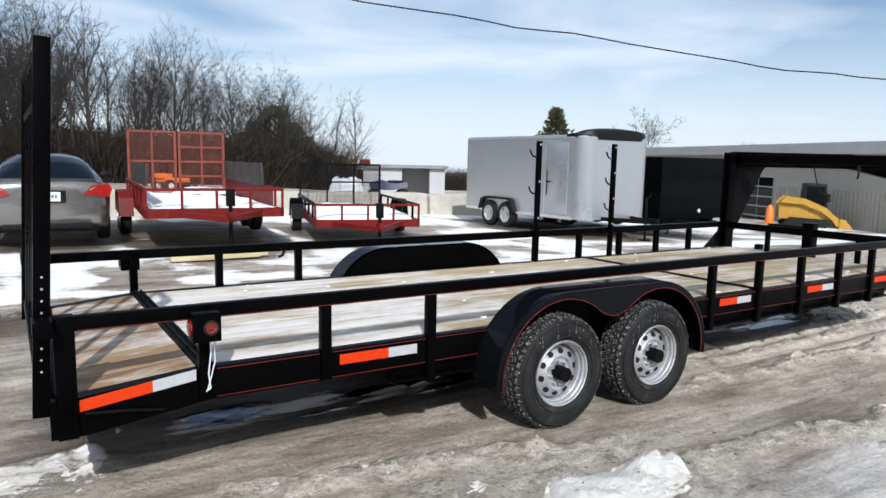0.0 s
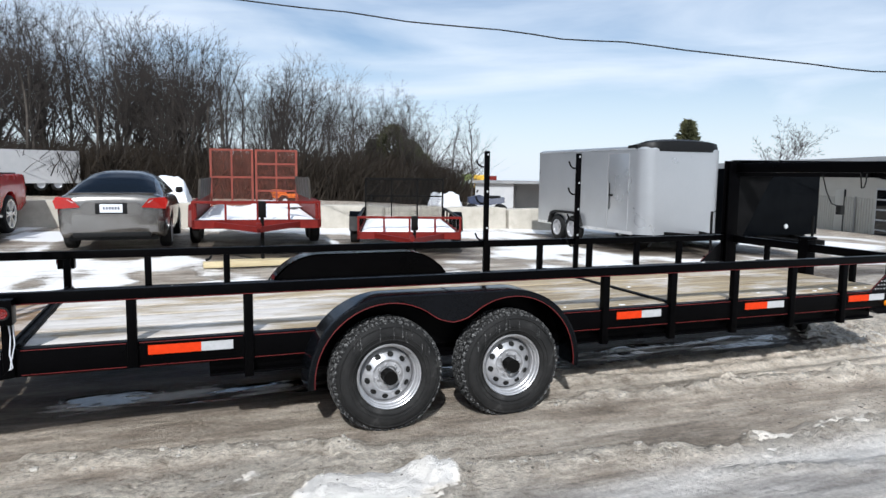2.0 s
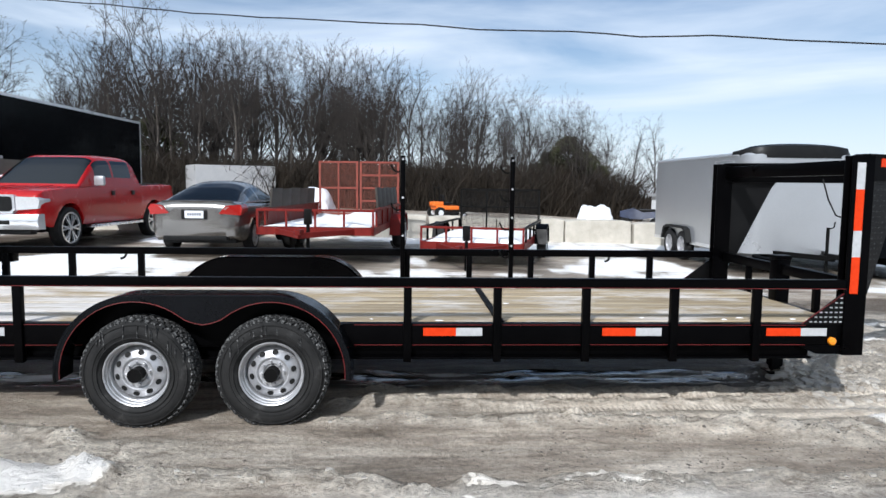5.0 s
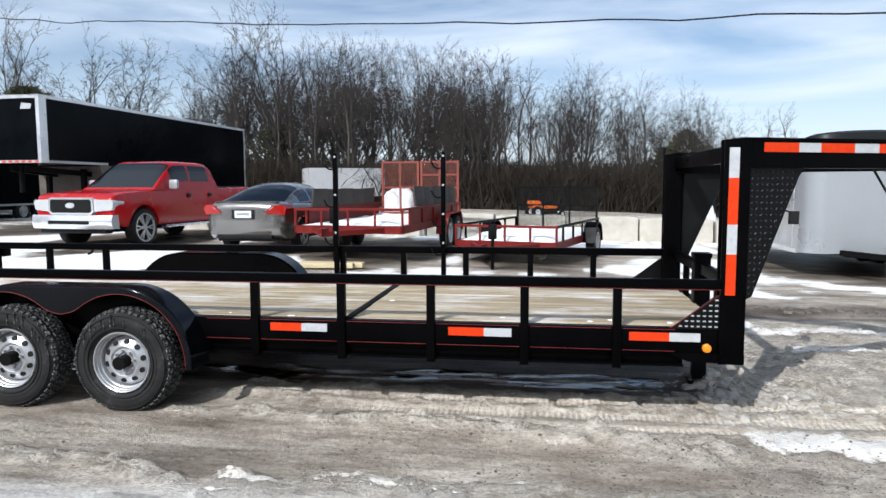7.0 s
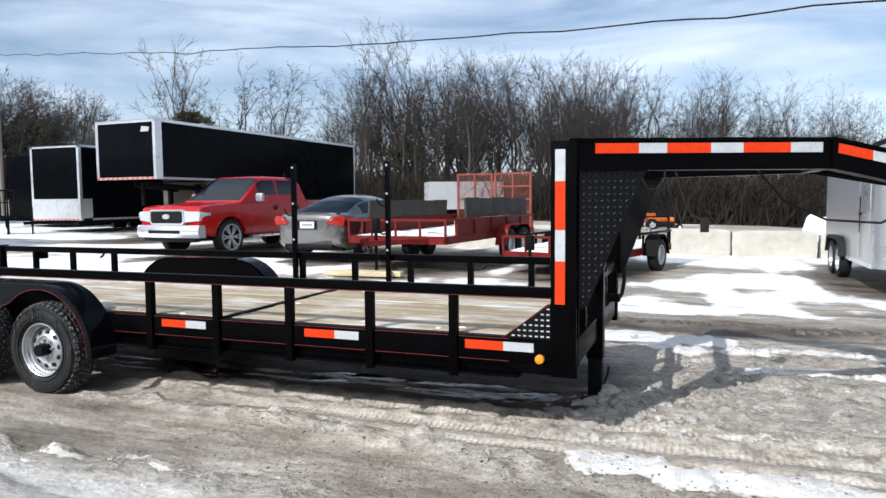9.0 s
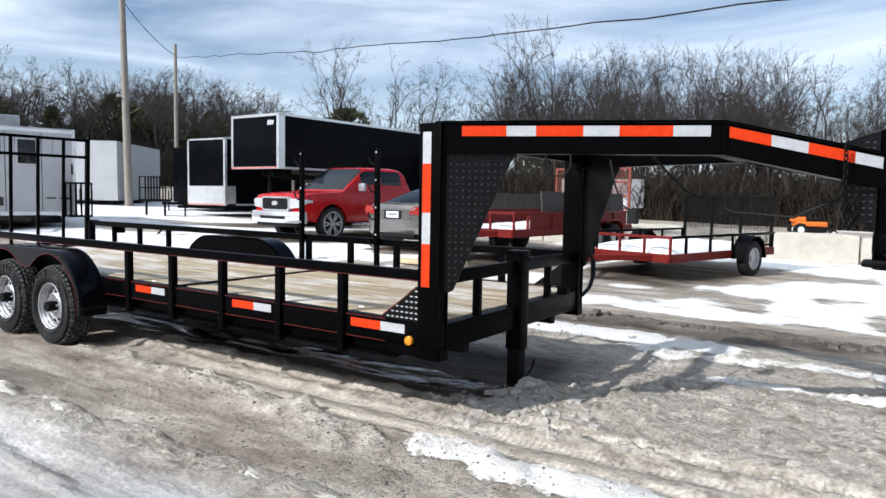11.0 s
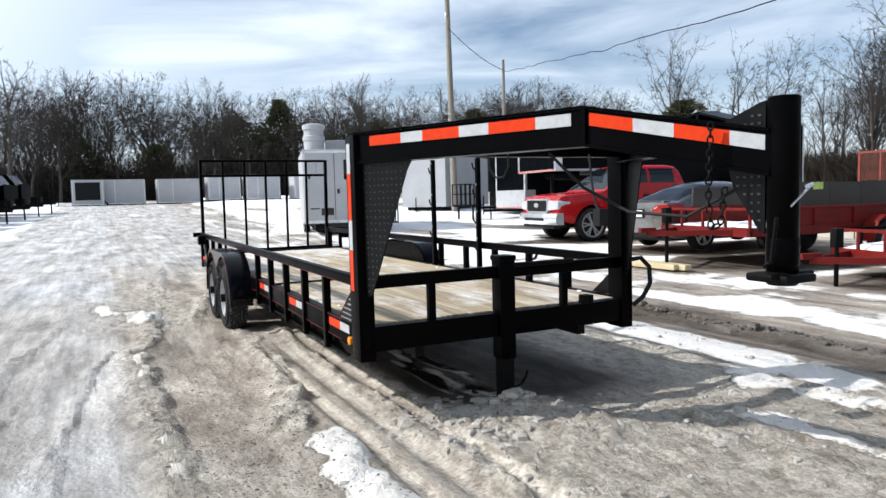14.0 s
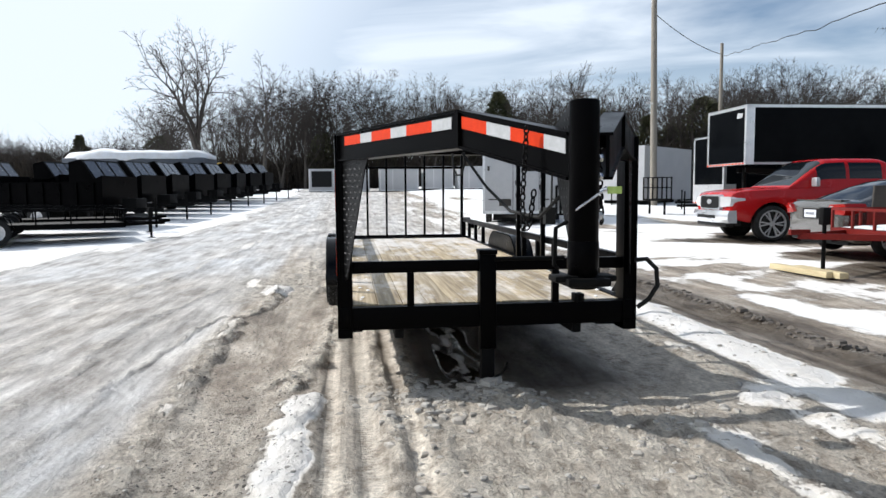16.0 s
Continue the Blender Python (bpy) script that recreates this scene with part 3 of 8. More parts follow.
def ridge_at(x, y):
    """Height, whiteness, paleness and looseness of the ridges."""
    h = s = p = c = 0.0
    for path, w, top, white, pale, loose in RIDGES:
        if not (path[0][0] - 0.6 < x < path[-1][0] + 0.6):
            continue
        ys = [q[1] for q in path]
        if not (min(ys) - 0.8 < y < max(ys) + 0.8):
            continue
        d, side, over = reach(x, y, path)
        if d > 0.8:
            continue
        side += 0.07 * noise.noise((x * 1.3, y * 0.4, 7.7)) + 0.05 * noise.noise((x * 4.1, y * 2, 2.2)) + 0.025 * noise.noise((x * 11, y * 9, 2.2))
        ww = w * (0.80 if side > 0 else 1.05)
        # steep where the tyres cut it, soft on the other flank
        k = (math.exp(-(side / ww) ** 4) if side > 0 else math.exp(-(side / ww) ** 2)) * (1 - smooth(0.0, 0.22, over))
        lump = 0.72 + 0.75 * noise.noise((x * 2.3, y * 2.3, 5.0)) + loose * (0.65 * noise.noise((x * 6, y * 7, 1.0)) + 0.45 * noise.noise((x * 14, y * 15, 1.0)))
        torn = smooth(-0.30, 0.12, noise.noise((x * 3.1, y * 4.2, 61.0)) + 0.7 * noise.noise((x * 8.3, y * 9.5, 62.0)) + 0.32 * white)
        k *= 0.72 + 0.28 * torn
        h += 0.80 * top * k * max(0.08, lump)
        s = max(s, white * k * min(1.15, 0.65 + 0.5 * max(0.0, lump)))
        p = max(p, pale * k)
        c = max(c, loose * k)
    return h, s, p, c


def ground_at(x, y):
    """Height, snow, wetness with painted deck shade, tyre tread, pale slush, cool ice of the ground at a place."""
    z = lie(x, y)
    near = max(0.0, 1 - max(0.0, abs(x - 5) - 9, abs(y - 3.5) - 6) / 6)
    snow, wet_shade, pale, cool, tread = 0.10, 0.0, 0.12, 0.0, 0.0
    broad = noise.noise((x * 0.45, y * 0.9, 21.0))
    mid = noise.noise((x * 1.6, y * 2.4, 6.0))
    # in front of the neck: churned, pale slush
    front = smooth(7.9, 8.7, x) * smooth(3.55, 3.8, y) * (1 - smooth(6.5, 7.2, y))
    shade_side = smooth(5.2, 5.6, y) * (1 - smooth(7.0, 7.2, y)) * smooth(2.0, 4.0, x)
    patch = smooth(0.4, 1.0, x) * (1 - smooth(3.2, 4.1, x)) * smooth(1.2, 2.0, y) * (1 - smooth(2.8, 3.1, y))
    if near > 0:
        r, s, p, c = ridge_at(x, y)
        rut = 0.0
        for cy, w, d, x0, x1 in RUTS:
            g = (y - cy + 0.03 * math.sin(x * 0.7 + cy)) / w
            if -2.5 < g < 2.5 and x0 < x < x1:
                rut += d * math.exp(-g ** 4) * smooth(x0, x0 + 1.0, x)
        loose = max(c, 0.95 * front, 0.8 * patch, 0.35 * shade_side)
        rough = 0.012 * noise.noise((x * 1.1, y * 2.6, 0)) + 0.006 * noise.noise((x * 4, y * 7, 3)) + 0.003 * noise.noise((x * 17, y * 19, 4))
        if loose > 0.1:
            f = noise.voronoi((x * 9.0, y * 10.5, 3.0))[0]
            g = noise.voronoi((x * 21.0, y * 23.0, 8.0))[0]
            keep = max(0.0, 0.65 + 1.3 * noise.noise((x * 2.9, y * 3.3, 41.0)))
            rough += loose * (0.075 * keep * max(0.0, 0.55 - f[0]) + 0.026 * max(0.0, 0.6 - g[0]) + 0.02 * noise.noise((x * 2.2, y * 2.9, 17.0)))
        z += near * (r + rut + rough)
        snow = max(snow, 0.08 + s)
        pale = max(pale, p)
    # the lane is drier and paler where it leaves the trailer
    pale = max(pale, smooth(7.2, 9.2, x) * (1 - smooth(3.5, 3.8, y)) * (0.74 + 0.3 * mid))
    pale = max(pale, front * (1 - 0.35 * smooth(4.9, 5.9, y)) * (0.80 + 0.35 * mid), 0.62 * shade_side, 0.9 * patch)
    snow += 0.22 * front * max(0.0, mid) + 0.20 * shade_side * (0.6 + mid) + 0.28 * patch * (0.7 + mid)
    # berms beside the tyre tracks at the near rail
    berm = smooth(4.3, 5.2, x) * smooth(3.05, 3.2, y) * (1 - smooth(3.95, 4.1, y))
    pale = max(pale, berm * (0.42 + 0.3 * mid))
    # pale ice on the open side of the lane
    ice = (1 - smooth(1.95, 2.25, y + 0.08 * mid)) * smooth(-30, -6, y)
    ice = max(ice, 0.75 * smooth(0.5, -6.0, x) * (1 - smooth(5.0, 8.0, y)))
    ice *= 1 - 0.45 * smooth(0.5, 2.0, x) * (1 - smooth(6.5, 8.5, x))
    cool = ice * (0.80 + 0.35 * broad + 0.25 * mid)
    snow += 0.20 * ice * (0.25 + broad + 0.7 * noise.noise((x * 0.8, y * 3.1, 8.0)))
    # the white field beyond the lane, in streaks left by the plough
    field = smooth(8.0, 8.6, y + 0.3 * broad) * (1 - smooth(26, 34, y))
    streaks = noise.noise((x * 0.22, y * 0.6, 11.0)) + 0.75 * noise.noise((x * 0.9, y * 2.6, 4.0)) + 0.4 * noise.noise((x * 2.6, y * 6.0, 4.0))
    thin = smooth(3.0, 8.5, x) * (1 - smooth(10.5, 13.5, y))
    snow += field * (0.40 - 0.02 * thin + 0.72 * streaks)
    pale = max(pale * (1 - field), 0.15 * field)
    # the bare brown tyre lane behind the far rail
    lane = smooth(7.02, 7.18, y + 0.05 * mid) * (1 - smooth(7.95, 8.25, y + 0.10 * mid)) * smooth(-7, 1, x)
    wet_shade = max(wet_shade, 0.70 * lane * (0.90 + 0.4 * broad))
    pale *= 1 - 0.85 * lane
    # white verge and the road to -x
    away = smooth(3, -4, x)
    snow += 0.7 * smooth(-2.2, -4.5, y + 0.5 * broad) * smooth(1.0, 5.0, x + 1.5 * broad)
    if x < 3:
        verge = smooth(0.0, -1.4, y + 2.0 - 1.6 * smooth(0, -16, x) + 0.5 * broad) + 0.30 * smooth(3.4, 6.6, y + 0.05 * x)
        snow += away * (0.06 + 0.42 * noise.noise((x * 0.35, y * 1.3, 3.0)) + 0.75 * min(1.0, verge))
    # melt water and left-over snow under the deck, its shade painted into the mud
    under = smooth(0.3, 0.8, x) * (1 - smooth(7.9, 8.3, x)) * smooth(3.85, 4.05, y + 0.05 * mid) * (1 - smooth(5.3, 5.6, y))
    wet_shade = max(wet_shade, 0.74 * under)
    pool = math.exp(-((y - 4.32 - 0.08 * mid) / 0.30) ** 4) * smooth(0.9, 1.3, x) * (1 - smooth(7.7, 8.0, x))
    wet_shade = max(wet_shade, pool * (0.92 + 0.5 * noise.noise((x * 1.6, y * 7.0, 52.0))))
    z -= 0.02 * pool
    strip = math.exp(-((y - 4.33 - 0.05 * mid) / 0.17) ** 4) * (smooth(0.9, 1.3, x) * (1 - smooth(2.7, 3.0, x)) + smooth(4.9, 5.2, x) * (1 - smooth(7.7, 8.0, x)) * 0.8)
    snow += under * strip * (0.26 + 0.8 * noise.noise((x * 2.2, y * 11.0, 2.0)))
    # pale slush cut back there too, to keep the painted shade dark
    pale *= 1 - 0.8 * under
    # snow taken off and the ground darkened under the parked vehicles
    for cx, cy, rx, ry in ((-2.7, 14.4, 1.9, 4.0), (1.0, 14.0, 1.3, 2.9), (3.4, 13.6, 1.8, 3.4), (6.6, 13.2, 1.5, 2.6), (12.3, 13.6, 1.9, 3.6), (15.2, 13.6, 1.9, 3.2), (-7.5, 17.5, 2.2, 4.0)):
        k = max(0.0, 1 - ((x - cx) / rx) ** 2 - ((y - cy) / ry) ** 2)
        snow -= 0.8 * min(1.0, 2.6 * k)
        wet_shade = max(wet_shade, min(0.72, 2.0 * k))
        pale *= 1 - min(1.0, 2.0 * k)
    # thin grass strip and woodland floor
    if y > 24:
        snow = 0.30 + 0.3 * noise.noise((x * 0.2, y * 0.2, 2.0))
    for cy, w in ((3.30, 0.05), (3.52, 0.07), (3.77, 0.06)):
        tread += math.exp(-((y - cy + 0.03 * math.sin(x * 0.7 + cy)) / w) ** 4)
    return z, max(0.0, min(1.3, snow)), max(0.0, min(1.0, wet_shade)), tread * smooth(4, 6.5, x), max(0.0, min(1.0, pale)), max(0.0, min(1.0, cool))


def steps(lo, hi, fine, out_lo, out_hi):
    a = list(np.arange(lo, hi, fine))
    s, v, right = fine, hi, []
    while v < out_hi:
        right.append(v)
        s *= 1.10 if s < 0.3 else 1.18
        v += s
    s, v, left = fine, lo, []
    while v > out_lo:
        s *= 1.10 if s < 0.3 else 1.18
        v -= s
        left.append(v)
    return left[::-1] + a + right + [out_hi + 50]


def build_ground():
    xs, ys = steps(0.9, 11.0, 0.024, -700, 700), steps(2.0, 5.4, 0.024, -700, 700)
    nx, ny = len(xs), len(ys)
    data = np.array([ground_at(x, y) for y in ys for x in xs])
    gx, gy = np.meshgrid(xs, ys)
    co = np.stack([gx.ravel(), gy.ravel(), data[:, 0]], -1)
    idx = np.arange(nx * ny).reshape(ny, nx)
    quads = np.stack([idx[:-1, :-1], idx[:-1, 1:], idx[1:, 1:], idx[1:, :-1]], -1).reshape(-1, 4)
    me = bpy.data.meshes.new("ground")
    me.from_pydata(co.tolist(), [], quads.tolist())
    for i, key in enumerate(("snow", "wet_shade", "track", "pale", "cool")):
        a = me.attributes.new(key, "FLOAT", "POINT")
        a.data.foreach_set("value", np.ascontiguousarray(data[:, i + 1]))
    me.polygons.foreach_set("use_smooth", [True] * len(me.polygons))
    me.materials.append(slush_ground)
    return tagged(new("ground", me), "slushy mud and gravel yard with ploughed snow, tyre ruts and white patches", "ground", kind="structure")


ground = build_ground()


def build_clods(name, seed, count, material, region, size, label, want):
    """Small broken lumps lying on the ground, joined."""
    rnd = random.Random(seed)
    verts, faces = [], []
    tries = 0
    while count and tries < 60000:
        tries += 1
        x, y = rnd.uniform(*region[0]), rnd.uniform(*region[1])
        if rnd.random() > want(x, y):
            continue
        count -= 1
        r = rnd.uniform(*size) * (1.0 if rnd.random() < 0.85 else 1.7)
        z = ground_at(x, y)[0]
        n0 = len(verts)
        a0 = rnd.uniform(0, 6.28)
        sq = rnd.uniform(0.22, 0.5)
        ring = []
        for k in range(5):
            a = a0 + k * 1.2566
            q = r * rnd.uniform(0.6, 1.3)
            ring.append((x + q * math.cos(a), y + q * math.sin(a)))
        verts += [(px, py, z - 0.3 * r) for px, py in ring]
        verts += [(x + (px - x) * 0.85, y + (py - y) * 0.85, z + r * sq * rnd.uniform(0.2, 0.7)) for px, py in ring]
        verts.append((x + rnd.uniform(-0.3, 0.3) * r, y + rnd.uniform(-0.3, 0.3) * r, z + r * sq))
        for k in range(5):
            k2 = (k + 1) % 5
            faces.append((n0 + k, n0 + k2, n0 + 5 + k2, n0 + 5 + k))
            faces.append((n0 + 5 + k, n0 + 5 + k2, n0 + 10))
    me = bpy.data.meshes.new(name)
    me.from_pydata(verts, [], faces)
    me.materials.append(material)
    return tagged(new(name, me), label, "snow", kind="stuff")


def on_ridges(x, y):
    h, s, p, c = ridge_at(x, y)
    return 0.9 * c if y < 7.2 else 0.0


def in_front(x, y):
    return 0.5 * smooth(7.9, 8.5, x) * smooth(3.6, 3.9, y) * (1 - smooth(5.6, 6.8, y)) * (0.4 + noise.noise((x * 2, y * 2, 5)))


def on_lane(x, y):
    return 0.5 * smooth(2.25, 2.5, y) * (1 - smooth(2.9, 3.2, y)) * smooth(5, 8, x) + 0.05


def by_lane(x, y):
    return math.exp(-((y - 7.74 - 0.05 * math.sin(x)) / 0.10) ** 2)


build_clods("snow_lumps", 3, 900, slush_lump, ((-1.5, 11.0), (1.9, 7.0)), (0.006, 0.018), "crumbled lumps of beige slush along the ploughed ridges", on_ridges)
build_clods("slush_chunks", 8, 420, slush_lump, ((7.9, 11.5), (3.6, 6.6)), (0.008, 0.030), "broken chunks of beige slush before the trailer's neck", in_front)
def by_jack(x, y):
    return math.exp(-(((x - 8.2) / 0.34) ** 2 + ((y - 4.1) / 0.42) ** 2))


build_clods("slush_chunks", 18, 260, slush_lump, ((7.5, 9.0), (3.3, 5.0)), (0.012, 0.042), "broken chunks of slush heaped by the jack's foot", by_jack)
build_clods("gravel", 9, 1600, wet_gravel, ((2.0, 11.0), (2.2, 3.3)), (0.003, 0.009), "dark gravel pressed into the wet lane", on_lane)
build_clods("mud_clods", 10, 700, wet_gravel, ((-1.0, 11.0), (7.4, 8.1)), (0.015, 0.045), "dark wet mud clods along the tyre lane", by_lane)


# ---- the gooseneck trailer ----
YN, YF, YC = 3.35, 5.47, 4.38          # outer faces of the rails, centre line
DECK = 0.62
gooseneck = thing("gooseneck_trailer", "black gooseneck flatbed trailer with railings and pine deck on slush", "trailer", (0, 0, 0))


def g_part(name, bm, material=black_paint, label="", parent=None, angle=35):
    return part(name, bm, material, parent or gooseneck, label, angle)


def mirror_y(y):
    return YN + YF - y


# main side frames: upper channel, lower beam, flanges
for near in (True, False):
    my = (lambda y: y) if near else mirror_y
    for nm, a in zip(("side_beam", "lower_beam", "lower_flange"), ((1.20, 8.06, 0.465, DECK, YN + 0.02, YN + 0.09), (2.2, 7.72, 0.385, 0.462, YN + 0.07, YN + 0.13), (2.2, 7.72, 0.375, 0.390, YN + 0.03, YN + 0.17))):
        y0, y1 = sorted((my(a[4]), my(a[5])))
        bm = B()
        box(bm, a[0], a[1], y0, y1, a[2], a[3], 0.004)
        g_part(nm, bm)
    # dovetail: the frame bends down behind the axle bar
    bm = B()
    y0, y1 = sorted((my(YN + 0.02), my(YN + 0.09)))
    prism(bm, [(1.20, 0.465), (1.20, DECK), (0.62, 0.565), (0.55, 0.565), (0.55, 0.395), (0.70, 0.395)], "y", y0, y1)
    g_part("dovetail_beam", bm)
    # skirt under the neck upright
    bm = B()
    y0, y1 = sorted((my(YN + 0.012), my(YN + 0.10)))
    prism(bm, [(7.62, 0.47), (7.74, 0.415), (8.07, 0.405), (8.07, 0.47)], "y", y0, y1)
    g_part("skirt", bm)
    # top rail
    bm = B()
    y0, y1 = sorted((my(YN), my(YN + 0.052)))
    box(bm, 0.60, 7.93, y0, y1, 0.862, 0.928, 0.006)
    g_part("top_rail", bm)
    # stake posts
    for x in (1.185, 1.79, 2.425, 4.93, 5.53, 6.13, 6.735, 7.31):
        bm = B()
        y0, y1 = sorted((my(YN), my(YN + 0.05)))
        lo = 0.47 if x < 2 else 0.362
        box(bm, x - 0.027, x + 0.027, y0, y1, lo, 0.864, 0.005)
        g_part("post", bm)
    bm = B()
    y0, y1 = sorted((my(YN - 0.004), my(YN + 0.07)))
    box(bm, 0.575, 0.655, y0, y1, 0.395, 0.93, 0.006)
    g_part("end_post", bm)
    # pinstripes
    if near:
        for x0, x1 in ((1.24, 1.755), (1.825, 2.39), (2.46, 2.82), (4.58, 4.895), (4.965, 5.495), (5.565, 6.095), (6.165, 6.70), (6.77, 7.275), (7.345, 7.66)):
            bm = B()
            box(bm, x0, x1, YN + 0.0165, YN + 0.0195, 0.610, 0.6135)
            box(bm, x0, x1, YN + 0.0165, YN + 0.0195, 0.475, 0.478)
            g_part("pinstripe", bm, pin_red, "thin red pinstripe")
        bm = B()
        box(bm, 0.66, 7.92, YN - 0.003, YN - 0.0005, 0.866, 0.869)
        g_part("pinstripe", bm, pin_red, "thin red pinstripe")

# cross members and axles below the deck
for x in np.arange(1.5, 7.9, 0.61):
    bm = B()
    box(bm, x - 0.03, x + 0.03, YN + 0.09, YF - 0.09, 0.50, 0.578)
    g_part("cross_member", bm, black_steel)
for y in (YN + 0.42, YF - 0.42):
    bm = B()
    box(bm, 1.3, 8.0, y - 0.03, y + 0.03, 0.38, 0.49)
    g_part("frame_rail", bm, black_steel)

# deck bars
for x, w in ((5.56, 0.045), (1.20, 0.075)):
    bm = B()
    box(bm, x - w / 2, x + w / 2, YN + 0.06, YF - 0.06, 0.575, DECK + 0.012, 0.003)
    if w > 0.05:
        box(bm, x - 0.02, x - 0.008, YN + 0.06, YF - 0.06, DECK + 0.012, DECK + 0.026)
        box(bm, x + 0.016, x + 0.03, YN + 0.06, YF - 0.06, DECK + 0.012, DECK + 0.022)
    g_part("deck_bar", bm, black_steel)

# fenders over the two axles
HUBS = (3.24, 4.075)
HUB_Z = 0.338
FACE_Y = 3.145


def fender(near):
    my = (lambda y: y) if near else mirror_y
    fo = new("fender")
    fo.parent = gooseneck
    tagged(fo, "smooth double-arched black fender with red edge line")
    def arc(cx, r, a0, a1, n):
        return [(cx + r * math.cos(radians(a0 + (a1 - a0) * i / n)), HUB_Z + r * math.sin(radians(a0 + (a1 - a0) * i / n))) for i in range(n + 1)]
    mid = sum(HUBS) / 2
    outer = arc(HUBS[0], 0.503, 184, 91, 18) + arc(HUBS[1], 0.503, 89, -4, 18)
    # two wheel arches that run together in a soft downward point
    dip = (mid, HUB_Z + 0.318)
    left = arc(HUBS[0], 0.462, 184, 52, 20)
    p0 = Vector(left[-1])
    k = p0 + Vector((0.77, -0.64)) * 0.05
    left += [tuple(p0 * (1 - u) ** 2 + k * 2 * u * (1 - u) + Vector((mid, dip[1])) * u * u) for u in (0.25, 0.5, 0.75)]
    inner = left + [dip] + [(2 * mid - x, z) for x, z in left[::-1]]
    # face plate with the arches cut out
    bm = B()
    y0, y1 = sorted((my(FACE_Y), my(FACE_Y + 0.006)))
    prism(bm, outer + inner[::-1], "y", y0, y1)
    bmesh.ops.triangulate(bm, faces=[f for f in bm.faces if len(f.verts) > 4])
    part("face_plate", bm, fender_paint, fo)
    # top skin with a rounded outer edge
    bm = B()
    rings = []
    for d, drop in ((-0.003, 0.006), (0.0, 0.002), (0.006, 0.0), (0.03, 0.0), (YN + 0.03 - FACE_Y, 0.0)):
        y = my(FACE_Y + d)
        up = [(mid + (x - mid) * (1 - drop / 0.6), y, z - drop) for x, z in outer]
        dn = [(mid + (x - mid) * 0.985, y, z - 0.010) for x, z in outer]
        rings.append(up + dn[::-1])
    loft(bm, rings)
    bmesh.ops.triangulate(bm, faces=[f for f in bm.faces if len(f.verts) > 4])
    part("top_skin", bm, fender_paint, fo)
    # seam where the two halves of the skin meet
    bm = B()
    y0, y1 = sorted((my(FACE_Y + 0.01), my(YN + 0.02)))
    box(bm, mid - 0.006, mid + 0.006, y0, y1, HUB_Z + 0.5025, HUB_Z + 0.5055, 0.001)
    part("seam", bm, fender_paint, fo)
    # inner plate above the deck
    bm = B()
    y0, y1 = sorted((my(YN + 0.018), my(YN + 0.03)))
    prism(bm, [(x, z) for x, z in outer if z > 0.45], "y", y0, y1)
    part("inner_plate", bm, black_paint, fo)
    # red line along the arches
    bm = B()
    yy = my(FACE_Y - 0.002)
    sweep(bm, [(x, yy, z) for x, z in inner], 0.0026, 6)
    part("edge_line", bm, pin_red, fo, "thin red edge line")
    return fo


fender(True)
fender(False)


